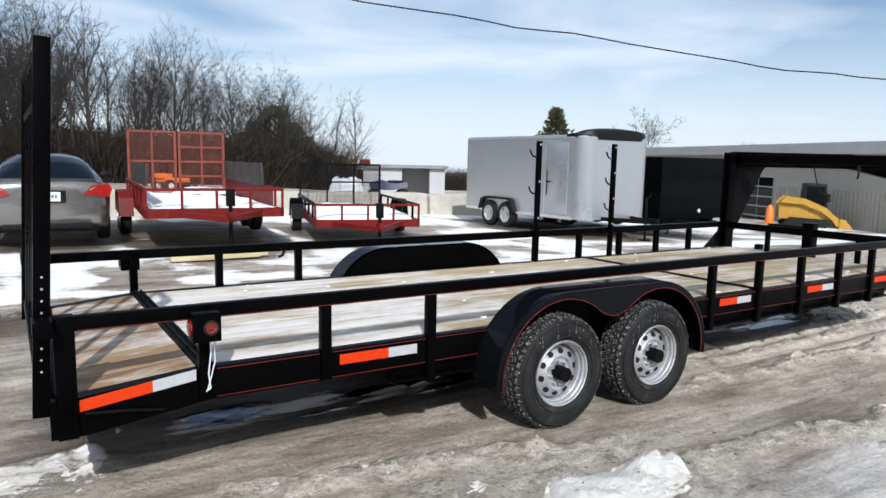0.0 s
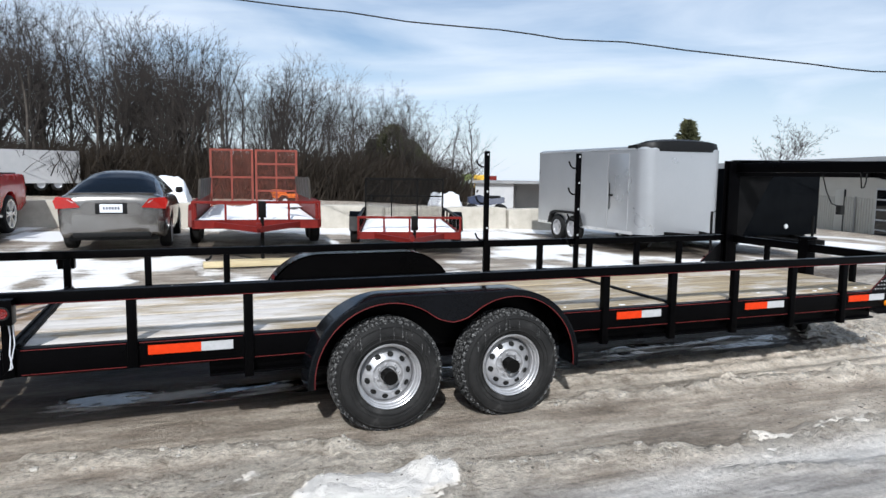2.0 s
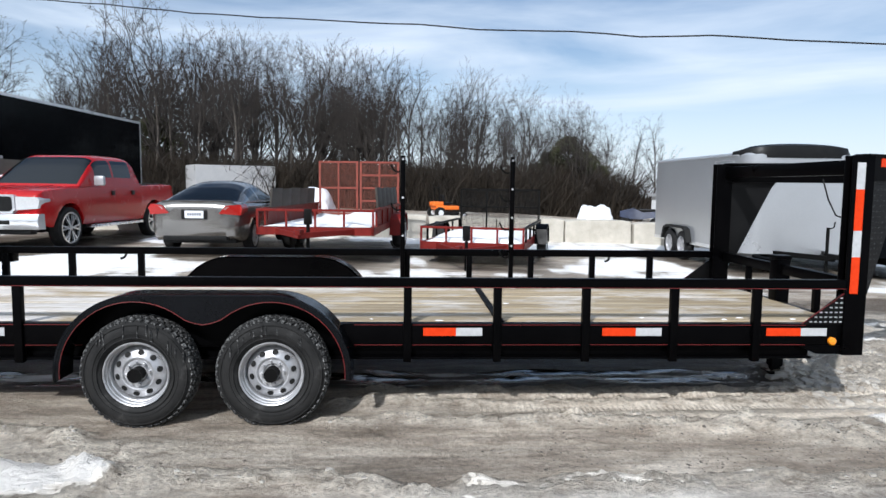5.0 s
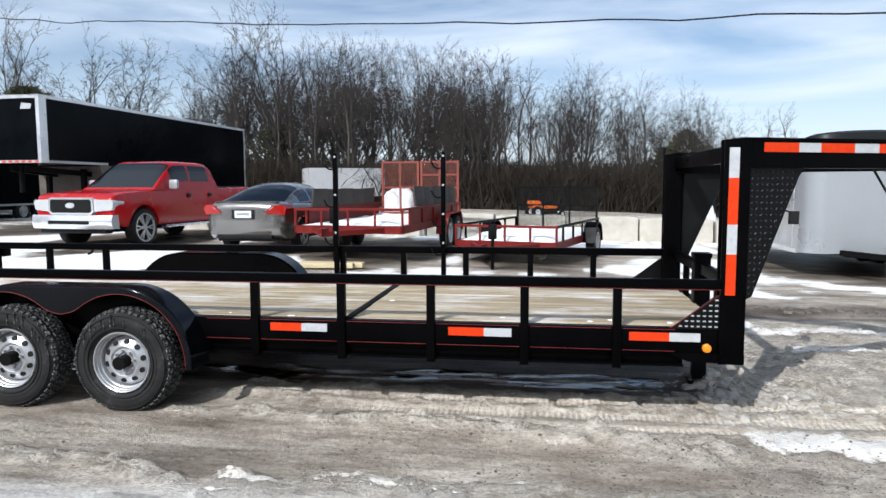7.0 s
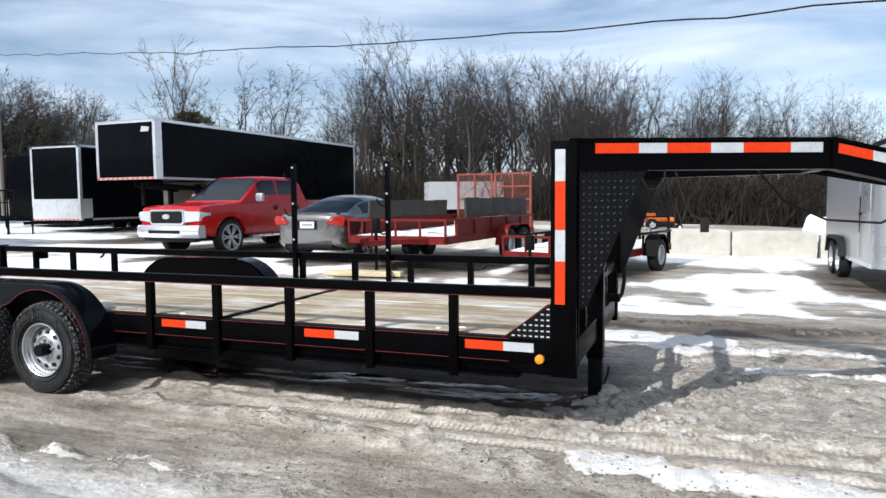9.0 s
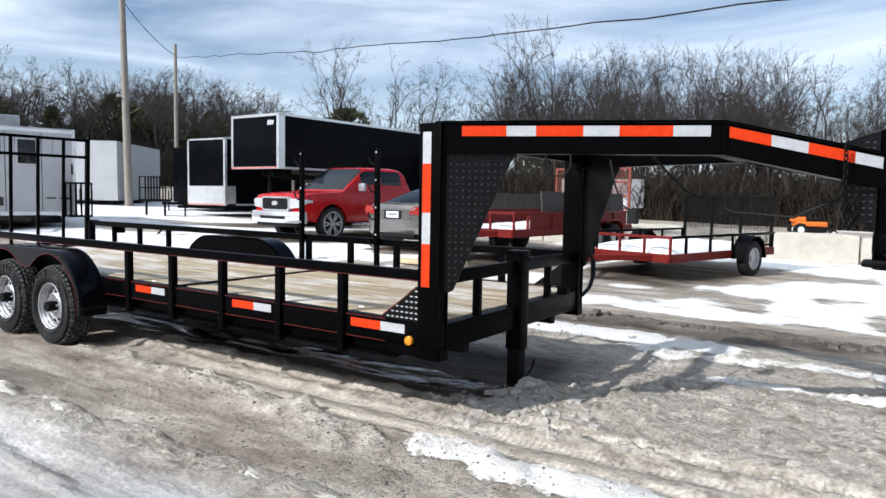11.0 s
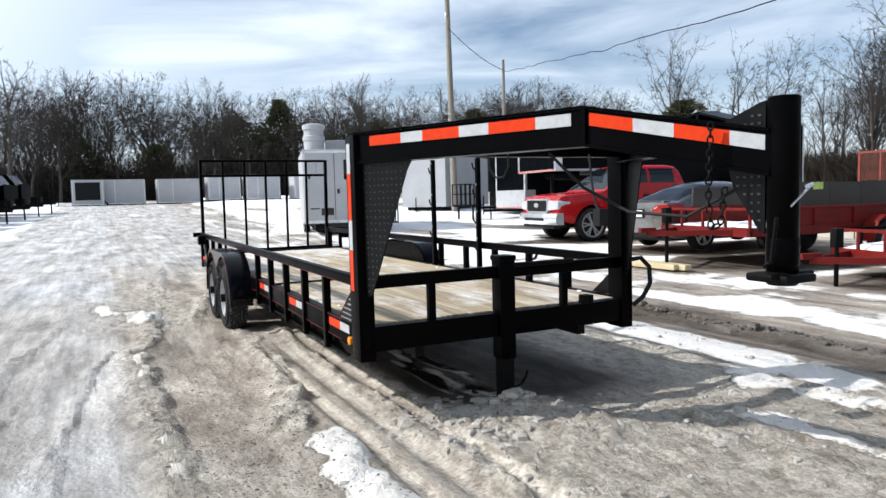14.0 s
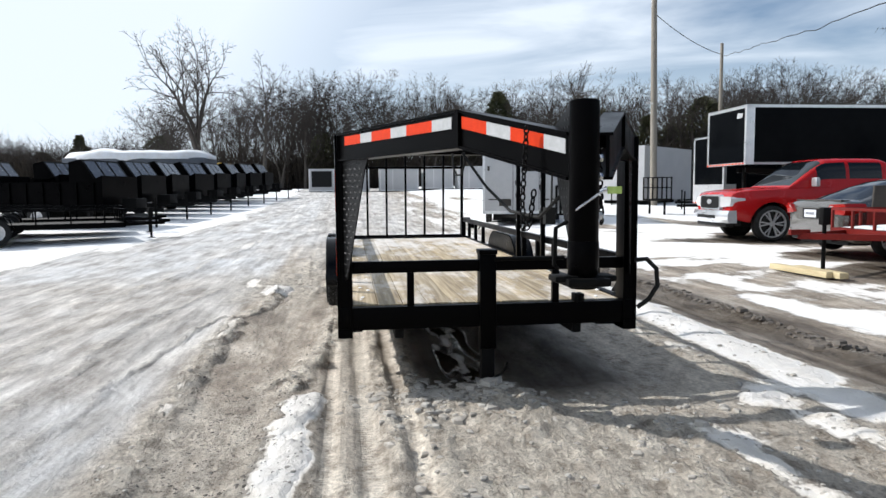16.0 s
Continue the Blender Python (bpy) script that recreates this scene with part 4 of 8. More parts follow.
def wheel(x, near):
    s = 1 if near else -1
    y_out = 3.135 if near else mirror_y(3.135)
    w = new("wheel")
    w.parent = gooseneck
    w.location = (x, y_out, HUB_Z)
    tagged(w, "eight-spoke-hole white steel wheel with worn, salt-stained tyre")
    prof = [(0.203, 0.040), (0.209, 0.026), (0.228, 0.010), (0.272, 0.000), (0.309, 0.008), (0.334, 0.026), (0.346, 0.050), (0.3515, 0.085), (0.3525, 0.117), (0.3515, 0.15), (0.346, 0.184), (0.334, 0.208), (0.272, 0.230), (0.208, 0.205)]
    bm = B()
    lathe(bm, [(r, s * h) for r, h in prof], (0, 0, 0), "y", 64, (False, False))
    tyre = part("tyre", bm, tyre_rubber, w, "black tyre with wet streaks and salt", 30)
    bm = B()
    for q in (0.236, 0.262, 0.315):
        off = 0.0035 if q < 0.3 else 0.0085
        lathe(bm, [(q - 0.004, s * off), (q - 0.002, s * (off - 0.005)), (q + 0.002, s * (off - 0.005)), (q + 0.004, s * (off + 0.001))], (0, 0, 0), "y", 56, (False, False))
    part("sidewall_rib", bm, tyre_rubber, w, "", 60)
    # tread blocks
    bm = B()
    rnd = random.Random(int(x * 100))
    for k in range(46):
        a = 2 * math.pi * k / 46
        for row, (h, r0, tilt) in enumerate(((0.037, 0.341, 0.6), (0.081, 0.351, 0.0), (0.118, 0.3525, 0.0), (0.155, 0.351, 0.0), (0.198, 0.341, -0.6))):
            aa = a + (0.5 if row % 2 else 0) * 2 * math.pi / 46
            m = Matrix.Rotation(-aa, 4, "Y") @ Matrix.Translation((r0, s * h, 0)) @ Matrix.Rotation(-s * tilt, 4, "Z") @ Matrix.Rotation(0.25 * (1 if row % 2 else -1), 4, "X")
            vs = [bm.verts.new(m @ Vector(c)) for c in ((0, -0.015, -0.019), (0, 0.015, -0.019), (0, 0.015, 0.019), (0, -0.015, 0.019), (0.009, -0.012, -0.015), (0.009, 0.012, -0.015), (0.009, 0.012, 0.015), (0.009, -0.012, 0.015))]
            for q in ((4, 5, 6, 7), (0, 1, 5, 4), (1, 2, 6, 5), (2, 3, 7, 6), (3, 0, 4, 7)):
                bm.faces.new([vs[i] for i in q])
    part("tread", bm, salt_crust if near else rubber_dark, w, "tread blocks dusted with salt")
    # rim: dish with eight holes
    bm = B()
    lathe(bm, [(0.204, s * 0.032), (0.207, s * 0.020), (0.201, s * 0.012), (0.195, s * 0.016), (0.192, s * 0.034), (0.187, s * 0.038), (0.183, s * 0.062), (0.177, s * 0.066), (0.172, s * 0.10), (0.172, s * 0.15), (0.198, s * 0.19)], (0, 0, 0), "y", 48, (False, False))
    part("rim", bm, rim_silver, w, "silver-white painted steel rim", 40)
    bm = B()
    holes = 10
    # disc as rings, with dark round holes let in
    lathe(bm, [(0.150, s * 0.19), (0.173, s * 0.16), (0.172, s * 0.105), (0.164, s * 0.086), (0.152, s * 0.074), (0.122, s * 0.060), (0.104, s * 0.046), (0.096, s * 0.048), (0.088, s * 0.060), (0.060, s * 0.060), (0.05, s * 0.068)], (0, 0, 0), "y", 48, (False, True))
    part("wheel_disc", bm, rim_silver, w, "pressed steel wheel disc")
    for k in range(holes):
        a = 2 * math.pi * (k + 0.3) / holes
        bm = B()
        cx, cz = 0.134 * math.cos(a), 0.134 * math.sin(a)
        lathe(bm, [(0.0155, s * 0.0585), (0.0155, s * 0.080)], (cx, 0, cz), "y", 14)
        for v in bm.verts:
            d = Vector((v.co.x - cx, 0, v.co.z - cz))
            out = Vector((math.cos(a), 0, math.sin(a)))
            v.co += out.cross(Vector((0, 1, 0))) * (d.dot(out.cross(Vector((0, 1, 0)))) * 0.25)
            v.co.y += s * 0.45 * d.dot(out)
        part("wheel_hole", bm, rubber_dark, w)
    for k in range(8):
        a = 2 * math.pi * (k + 0.2) / 8
        bm = B()
        lathe(bm, [(0.009, s * 0.036), (0.010, s * 0.042), (0.010, s * 0.066)], (0.0705 * math.cos(a), 0, 0.0705 * math.sin(a)), "y", 6)
        part("lug_nut", bm, rim_silver, w)
    bm = B()
    lathe(bm, [(0.012, s * 0.008), (0.024, s * 0.011), (0.031, s * 0.020), (0.034, s * 0.036), (0.037, s * 0.040), (0.038, s * 0.068)], (0, 0, 0), "y", 20)
    part("hub_cap", bm, dark_hub, w, "dark greasy hub cap")
    if near:
        for k in range(14):
            bm = B()
            a = radians(rnd.uniform(25, 155))
            r0 = rnd.uniform(0.29, 0.335)
            px, pz = r0 * math.cos(a), r0 * math.sin(a)
            L = rnd.uniform(0.04, 0.10)
            q = 0.0022
            y = -0.0035
            zb = max(pz - L, math.sqrt(max(0.0, 0.235 ** 2 - px * px)) if abs(px) < 0.235 else pz - L)
            f = lambda r: 0.0 if r < 0.3 else (r - 0.3) * 0.35
            box(bm, px - q, px + q, y + f(math.hypot(px, zb)), y + f(math.hypot(px, pz)) + 0.004, min(zb, pz - 0.02), pz)
            part("salt_streak", bm, salt_crust, w, "pale run marks of dried slush")
    return w


for hx in HUBS:
    for near in (True, False):
        wheel(hx, near)
    bm = B()
    sweep(bm, [(hx, 3.12, HUB_Z), (hx, YF + YN - 3.12, HUB_Z)], 0.045, 12)
    g_part("axle", bm, black_steel)
for y in (YN + 0.12, YF - 0.12):
    bm = B()
    for hx in HUBS:
        pts = [(hx - 0.36, 0.40), (hx - 0.2, 0.345), (hx, 0.325), (hx + 0.2, 0.345), (hx + 0.36, 0.40)]
        for i, (a, b) in enumerate(zip(pts, pts[1:])):
            beam(bm, (a[0], y, a[1]), (b[0], y, b[1]), 0.05, 0.035)
    box(bm, 3.60, 3.76, y - 0.03, y + 0.03, 0.36, 0.47, 0.004)
    g_part("leaf_spring", bm, black_steel)

# front: uprights, gussets, bulkhead rail, jack
for near in (True, False):
    my = (lambda y: y) if near else mirror_y
    bm = B()
    y0, y1 = sorted((my(YN), my(YN + 0.016)))
    box(bm, 7.915, 8.065, y0, y1, 0.405, 1.775, 0.003)
    y0, y1 = sorted((my(YN + 0.085), my(YN + 0.10)))
    box(bm, 7.915, 8.065, y0, y1, 0.405, 1.775, 0.003)
    y0, y1 = sorted((my(YN + 0.016), my(YN + 0.085)))
    box(bm, 7.955, 8.055, y0, y1, 0.41, 1.77)
    g_part("upright", bm)
    # lower gusset, studded plate
    bm = B()
    y0, y1 = sorted((my(YN + 0.012), my(YN + 0.02)))
    prism(bm, [(7.63, DECK), (7.914, DECK), (7.914, 0.83), (7.895, 0.83)], "y", y0, y1)
    gus = g_part("corner_gusset", bm, tread_steel, "raised-stud steel corner gusset")
    if near:
        bm = B()
        for i in range(8):
            for j in range(6):
                px, pz = 7.655 + i * 0.035, 0.637 + j * 0.033
                if (px - 7.63) / 0.27 * 0.21 > pz - DECK + 0.018 and px < 7.905:
                    c = Vector((px, YN + 0.0105, pz))
                    box(bm, px - 0.009, px + 0.009, YN + 0.0085, YN + 0.0125, pz - 0.004, pz + 0.004)
        tagged(part("stud", bm, aluminium, gus, "worn bright studs"), kind="stuff")
    bm = B()
    e = my(YN + 0.010)
    beam(bm, (7.63, e, DECK + 0.004), (7.914, e, 0.834), 0.004, 0.004)
    g_part("gusset_line", bm, pin_red)

bm = B()
box(bm, 8.0, 8.05, YN + 0.10, YF - 0.10, 0.845, 0.925, 0.005)
g_part("front_rail", bm)
bm = B()
box(bm, 7.985, 8.055, YN + 0.10, YF - 0.10, 0.455, 0.612, 0.004)
g_part("front_beam", bm)
for y in (3.85, 4.88):
    bm = B()
    box(bm, 8.0, 8.045, y - 0.024, y + 0.024, 0.61, 0.847, 0.004)
    g_part("front_post", bm)
jack = new("jack")
jack.parent = gooseneck
tagged(jack, "square drop-leg landing jack with foot plate")
JX, JY = 8.03, 4.385
bm = B()
box(bm, JX - 0.058, JX + 0.058, JY - 0.058, JY + 0.058, 0.30, 0.985, 0.008)
box(bm, JX - 0.064, JX + 0.064, JY - 0.064, JY + 0.064, 0.962, 0.996, 0.006)
part("jack_tube", bm, black_paint, jack)
bm = B()
box(bm, JX - 0.048, JX + 0.048, JY - 0.045, JY + 0.045, 0.02, 0.31, 0.004)
part("drop_leg", bm, black_steel, jack)
bm = B()
box(bm, JX - 0.085, JX + 0.085, JY - 0.095, JY + 0.095, 0.0, 0.022, 0.006)
part("foot_plate", bm, black_steel, jack)
bm = B()
sweep(bm, [(JX + 0.055, JY + 0.04, 0.10), (JX + 0.06, JY + 0.09, 0.12), (JX + 0.075, JY + 0.12, 0.17), (JX + 0.075, JY + 0.13, 0.21)], 0.008, 6)
part("release_pin", bm, black_steel, jack, "bent release pin")
bm = B()
sweep(bm, [(JX + 0.05, JY + 0.04, 0.93), (JX + 0.05, JY + 0.26, 0.93), (JX + 0.05, JY + 0.54, 0.93)], 0.016, 8)
part("crank_shaft", bm, black_steel, jack)

# the neck: two I-section beams that meet at the coupler
TIP_X, BEND_X = 10.14, 9.42


def neck_y(x, near):
    a, b = (YN + 0.05, YC - 0.06) if near else (YF - 0.05, YC + 0.025)
    return a + (x - 8.0) * (b - a) / (TIP_X - 8.0)


def neck_point(x, near, dz, off=0.0):
    top = 1.785 if x <= BEND_X else 1.785 - (x - BEND_X) * (0.165 / (TIP_X - BEND_X))
    dy = neck_y(8.5, near) - neck_y(8.0, near)
    nrm = Vector((dy, -0.5, 0)).normalized() if near else Vector((-dy, 0.5, 0)).normalized()
    return Vector((x, neck_y(x, near), top + dz)) + nrm * off


for near in (True, False):
    nb = new("neck_beam")
    nb.parent = gooseneck
    tagged(nb, "cranked black steel neck beam with reflective tape")
    for nm, z0, z1, o0, o1 in (("web", -0.178, -0.004, 0.028, 0.042), ("top_flange", -0.012, 0.0, -0.045, 0.055), ("bottom_flange", -0.182, -0.170, -0.045, 0.055)):
        bm = B()
        rings = [[neck_point(x, near, z, o) for z, o in ((z0, o0), (z0, o1), (z1, o1), (z1, o0))] for x in (8.0, BEND_X, TIP_X)]
        loft(bm, rings)
        part(nm, bm, black_paint, nb)
    bm = B()
    rings = [[neck_point(x, near, z, o) for z, o in ((-0.18, -0.045), (-0.18, 0.058), (0.002, 0.058), (0.002, -0.045))] for x in (BEND_X - 0.012, BEND_X + 0.012)]
    loft(bm, rings)
    part("bend_plate", bm, black_paint, nb)
    if near:
        spans = [(8.14, 8.37, 1), (8.37, 8.52, 0), (8.52, 8.755, 1), (8.755, 8.93, 0), (8.93, 9.185, 1), (9.185, 9.36, 0),
                 (9.445, 9.635, 1), (9.635, 9.80, 0), (9.80, 10.005, 1), (10.005, 10.125, 0)]
        for x0, x1, red in spans:
            bm = B()
            loft(bm, [[neck_point(x, near, z, o) for z, o in ((-0.085, 0.043), (-0.085, 0.0455), (-0.028, 0.0455), (-0.028, 0.043))] for x in (x0, x1)])
            part("tape", bm, tape_red if red else tape_white, nb, "orange-red reflective tape" if red else "white reflective tape")
    # studded gusset below the beam at the upright
    bm = B()
    g0, g1 = neck_point(8.06, near, 0, 0.02), neck_point(8.46, near, 0, 0.02)
    ax = (g1 - g0).normalized()
    nr = Vector((ax.y, -ax.x, 0)) * (1 if near else -1)
    pl = [(0.0, 1.605), (0.40, 1.605), (0.36, 1.55), (0.05, 0.82), (0.0, 0.80)]
    lo = [bm.verts.new(Vector((g0.x, g0.y, 0)) + ax * u + Vector((0, 0, v))) for u, v in pl]
    hi = [bm.verts.new(Vector((g0.x, g0.y, 0)) + ax * u + nr * 0.008 + Vector((0, 0, v))) for u, v in pl]
    bm.faces.new(lo)
    bm.faces.new(hi)
    for i in range(len(pl)):
        bm.faces.new((lo[i], lo[(i + 1) % len(pl)], hi[(i + 1) % len(pl)], hi[i]))
    gs = part("neck_gusset", bm, tread_steel, nb, "raised-stud steel neck gusset")
    bm = B()
    for i in range(11):
        for j in range(21):
            u, v = 0.025 + i * 0.036, 1.58 - j * 0.037
            lim = 0.36 - (1.55 - v) * (0.31 / 0.73)
            if u < lim - 0.012:
                c = Vector((g0.x, g0.y, 0)) + ax * u + nr * 0.008 + Vector((0, 0, v))
                t = 0.7 if (i + j) % 2 else -0.7
                a, b = ax * math.cos(t) + Vector((0, 0, math.sin(t))), ax * -math.sin(t) + Vector((0, 0, math.cos(t)))
                vs = [bm.verts.new(c + a * p + b * q) for p, q in ((-0.011, 0), (0, -0.004), (0.011, 0), (0, 0.004))]
                tp = bm.verts.new(c + nr * 0.004)
                for k in range(4):
                    bm.faces.new((vs[k], vs[(k + 1) % 4], tp))
    tagged(part("stud", bm, stud_steel, gs, "raised bright-edged studs"), kind="stuff")

# cross tie between the neck beams, over the jack
for x, z in ((8.04, 1.70), (9.40, 1.66)):
    bm = B()
    y0, y1 = neck_y(x, True) + 0.03, neck_y(x, False) - 0.03
    box(bm, x - 0.04, x + 0.04, y0, y1, z - 0.055, z + 0.05, 0.004)
    g_part("neck_tie", bm)


# coupler
coupler = new("coupler")
coupler.parent = gooseneck
tagged(coupler, "upright round gooseneck coupler tube with base clamp")
CX, CY = 10.175, 4.335
bm = B()
lathe(bm, [(0.055, 1.06), (0.058, 1.065), (0.058, 1.733), (0.054, 1.738), (0.049, 1.738), (0.046, 1.72)], (CX, CY, 0), "z", 32)
part("outer_tube", bm, black_paint, coupler)
bm = B()
lathe(bm, [(0.059, 1.10), (0.0605, 1.105), (0.0605, 1.20), (0.059, 1.205)], (CX, CY, 0), "z", 28)
part("collar", bm, black_paint, coupler)
bm = B()
box(bm, CX - 0.10, CX + 0.085, CY - 0.085, CY + 0.085, 1.035, 1.068, 0.012)
box(bm, CX - 0.05, CX + 0.05, CY - 0.125, CY + 0.12, 1.05, 1.075, 0.01)
lathe(bm, [(0.050, 1.022), (0.056, 1.026), (0.056, 1.05)], (CX, CY, 0), "z", 20)
part("ball_clamp", bm, black_steel, coupler)
for sgn in (1, -1):
    bm = B()
    y = CY + sgn * 0.035
    prism(bm, [(CX - 0.05, 1.58), (CX - 0.05, 1.728), (CX - 0.08, 1.722), (CX - 0.25, 1.665), (CX - 0.25, 1.62)], "y", y - 0.004, y + 0.004)
    up = part("top_plate", bm, tread_steel, coupler, "raised-stud gusset plate")
    bm = B()
    prism(bm, [(CX - 0.05, 1.46), (CX - 0.05, 1.22), (CX - 0.07, 1.22), (CX - 0.20, 1.40), (CX - 0.22, 1.47)], "y", y - 0.004, y + 0.004)
    part("lower_plate", bm, tread_steel, coupler, "raised-stud gusset plate")
    bm = B()
    for i in range(9):
        for j in range(8):
            px = CX - 0.075 - i * 0.033
            for pz, ok in ((1.675 - j * 0.03, px < CX and 1.675 - j * 0.03 > 1.60 and 1.675 - j * 0.03 < 1.69 - (CX - px - 0.06) * 0.28 and px > CX - 0.23), (1.44 - j * 0.034, 1.44 - j * 0.034 > 1.24 + (CX - px - 0.07) * 1.4 and px > CX - 0.20)):
                if ok:
                    box(bm, px - 0.007, px + 0.007, y + sgn * 0.004 - 0.003, y + sgn * 0.004 + 0.003, pz - 0.004, pz + 0.004)
    tagged(part("stud", bm, stud_steel, coupler, "worn dark studs"), kind="stuff")
bm = B()
sweep(bm, [(CX + 0.075, CY - 0.055, 1.325), (CX + 0.075, CY + 0.01, 1.37), (CX + 0.075, CY + 0.055, 1.40)], 0.0045, 8)
sweep(bm, [(CX + 0.06, CY + 0.045, 1.395), (CX + 0.078, CY + 0.065, 1.405)], 0.009, 8)
part("locking_handle", bm, bright_steel, coupler, "bright steel locking pin handle")
bm = B()
box(bm, CX + 0.076, CX + 0.079, CY + 0.065, CY + 0.120, 1.385, 1.412)
part("tag", bm, green_tag, coupler, "pale green paper tag")
for z in (1.30, 1.45, 1.52):
    bm = B()
    lathe(bm, [(0.014, 0.0), (0.016, 0.004), (0.016, 0.012)], (CX, CY + 0.060, z), "y", 6)
    part("bolt", bm, bright_steel, coupler)
bm = B()
sweep(bm, [(CX + 0.03, CY - 0.075, 1.28), (CX + 0.07, CY - 0.13, 1.26), (CX + 0.05, CY - 0.13, 1.12), (CX, CY - 0.10, 1.10)], 0.008, 6)
part("release_lever", bm, black_steel, coupler)


def chain(name, pts, r=0.017, wire=0.0042):
    """Oval links, each turned a quarter from the last, along a hanging line."""
    bm = B()
    pts = [Vector(p) for p in pts]
    k = 0
    for a, b in zip(pts, pts[1:]):
        d = b - a
        n = max(1, int(d.length / (r * 1.55)))
        for i in range(n):
            c = a + d * ((i + 0.5) / n)
            u = d.normalized()
            s = u.orthogonal().normalized()
            if k % 2:
                s = u.cross(s)
            ring = [c + u * (r * math.cos(2 * math.pi * q / 10)) + s * (r * 0.62 * math.sin(2 * math.pi * q / 10)) for q in range(10)]
            sweep_closed(bm, ring, wire)
            k += 1
    return bm


def sweep_closed(bm, ring, r, n=5):
    m = len(ring)
    cen = sum(ring, Vector()) / m
    nrm = (ring[0] - cen).cross(ring[2] - cen).normalized()
    vr = []
    for i, p in enumerate(ring):
        out = (p - cen).normalized()
        vr.append([bm.verts.new(p + r * (math.cos(2 * math.pi * k / n) * out + math.sin(2 * math.pi * k / n) * nrm)) for k in range(n)])
    for i in range(m):
        a, b = vr[i], vr[(i + 1) % m]
        for k in range(n):
            bm.faces.new((a[k], a[(k + 1) % n], b[(k + 1) % n], b[k]))


for dy, low in ((-0.175, 1.24), (0.125, 1.26)):
    cx = CX - 0.19
    g_part("safety_chain", chain("c", [(cx, CY + dy, 1.655), (cx + 0.005, CY + dy * 1.1, 1.36), (cx + 0.02, CY + dy * 1.1, low), (cx + 0.05, CY + dy, low + 0.02), (cx + 0.055, CY + dy * 0.9, 1.40)]), black_steel, "black steel safety chain")

# breakaway cable, wiring loops
bm = B()
sweep(bm, [(9.05, 4.05, 1.60), (9.2, 4.15, 1.42), (9.45, 4.22, 1.30), (9.75, 4.28, 1.28), (9.98, 4.33, 1.40), (10.05, 4.35, 1.52)], 0.008, 6)
g_part("wiring_cable", bm, rubber_dark, "hanging black wiring cable")
bm = B()
sweep(bm, [(8.35, 4.10, 1.64), (8.37, 4.10, 1.55), (8.40, 4.12, 1.50), (8.46, 4.14, 1.50), (8.50, 4.15, 1.56), (8.50, 4.15, 1.64)], 0.007, 6)
g_part("wiring_loop", bm, rubber_dark, "black wire loop")
bm = B()
sweep(bm, [(8.55, 4.7, 1.63), (8.60, 4.68, 1.45), (8.66, 4.66, 1.32), (8.75, 4.62, 1.28)], 0.007, 6)
box(bm, 8.72, 8.78, 4.59, 4.65, 1.20, 1.30)
g_part("hanging_plug", bm, rubber_dark, "black wire with plug")
bm = B()
sweep(bm, [(8.06, YF - 0.02, 0.90), (8.09, YF + 0.06, 0.91), (8.10, YF + 0.13, 0.84), (8.10, YF + 0.14, 0.72), (8.09, YF + 0.08, 0.62), (8.06, YF + 0.01, 0.56)], 0.017, 8)
g_part("grab_loop", bm, rubber_dark, "black hose loop on the upright")
for y in (4.99, 5.03):
    bm = B()
    box(bm, 8.05, 8.13, y, y + 0.03, 0.62, 0.68, 0.004)
    g_part("bracket", bm, black_steel)

# reflective tape along the side
for x0, x1, x2 in ((1.869, 2.156, 2.335), (5.035, 5.253, 5.43), (6.245, 6.475, 6.653), (7.385, 7.627, 7.812)):
    for a, b, red in ((x0, x1, 1), (x1, x2, 0)):
        bm = B()
        box(bm, a, b, YN + 0.0155, YN + 0.0185, 0.538, 0.592)
        g_part("tape", bm, tape_red if red else tape_white, "orange-red reflective tape" if red else "white reflective tape")
for a, b, red in ((0.66, 0.955, 1), (0.955, 1.145, 0)):
    bm = B()
    f = lambda x: 0.53 + (x - 0.66) * 0.065 / 0.485
    prism(bm, [(a, f(a) - 0.025), (b, f(b) - 0.025), (b, f(b) + 0.027), (a, f(a) + 0.027)], "y", YN + 0.0155, YN + 0.0185)
    g_part("tape", bm, tape_red if red else tape_white, "orange-red reflective tape" if red else "white reflective tape")
zz = [1.725, 1.545, 1.265, 1.085, 0.835]
for i in range(4):
    bm = B()
    box(bm, 7.942, 8.000, YN - 0.0035, YN - 0.0005, zz[i + 1], zz[i])
    g_part("tape", bm, tape_red if i % 2 else tape_white, "orange-red reflective tape" if i % 2 else "white reflective tape")
bm = B()
lathe(bm, [(0.020, -0.016), (0.026, -0.012), (0.028, 0.0), (0.028, 0.012)], (7.85, YN + 0.012, 0.502), "y", 20)
g_part("marker_lamp", bm, amber_lens, "round amber marker lamp")

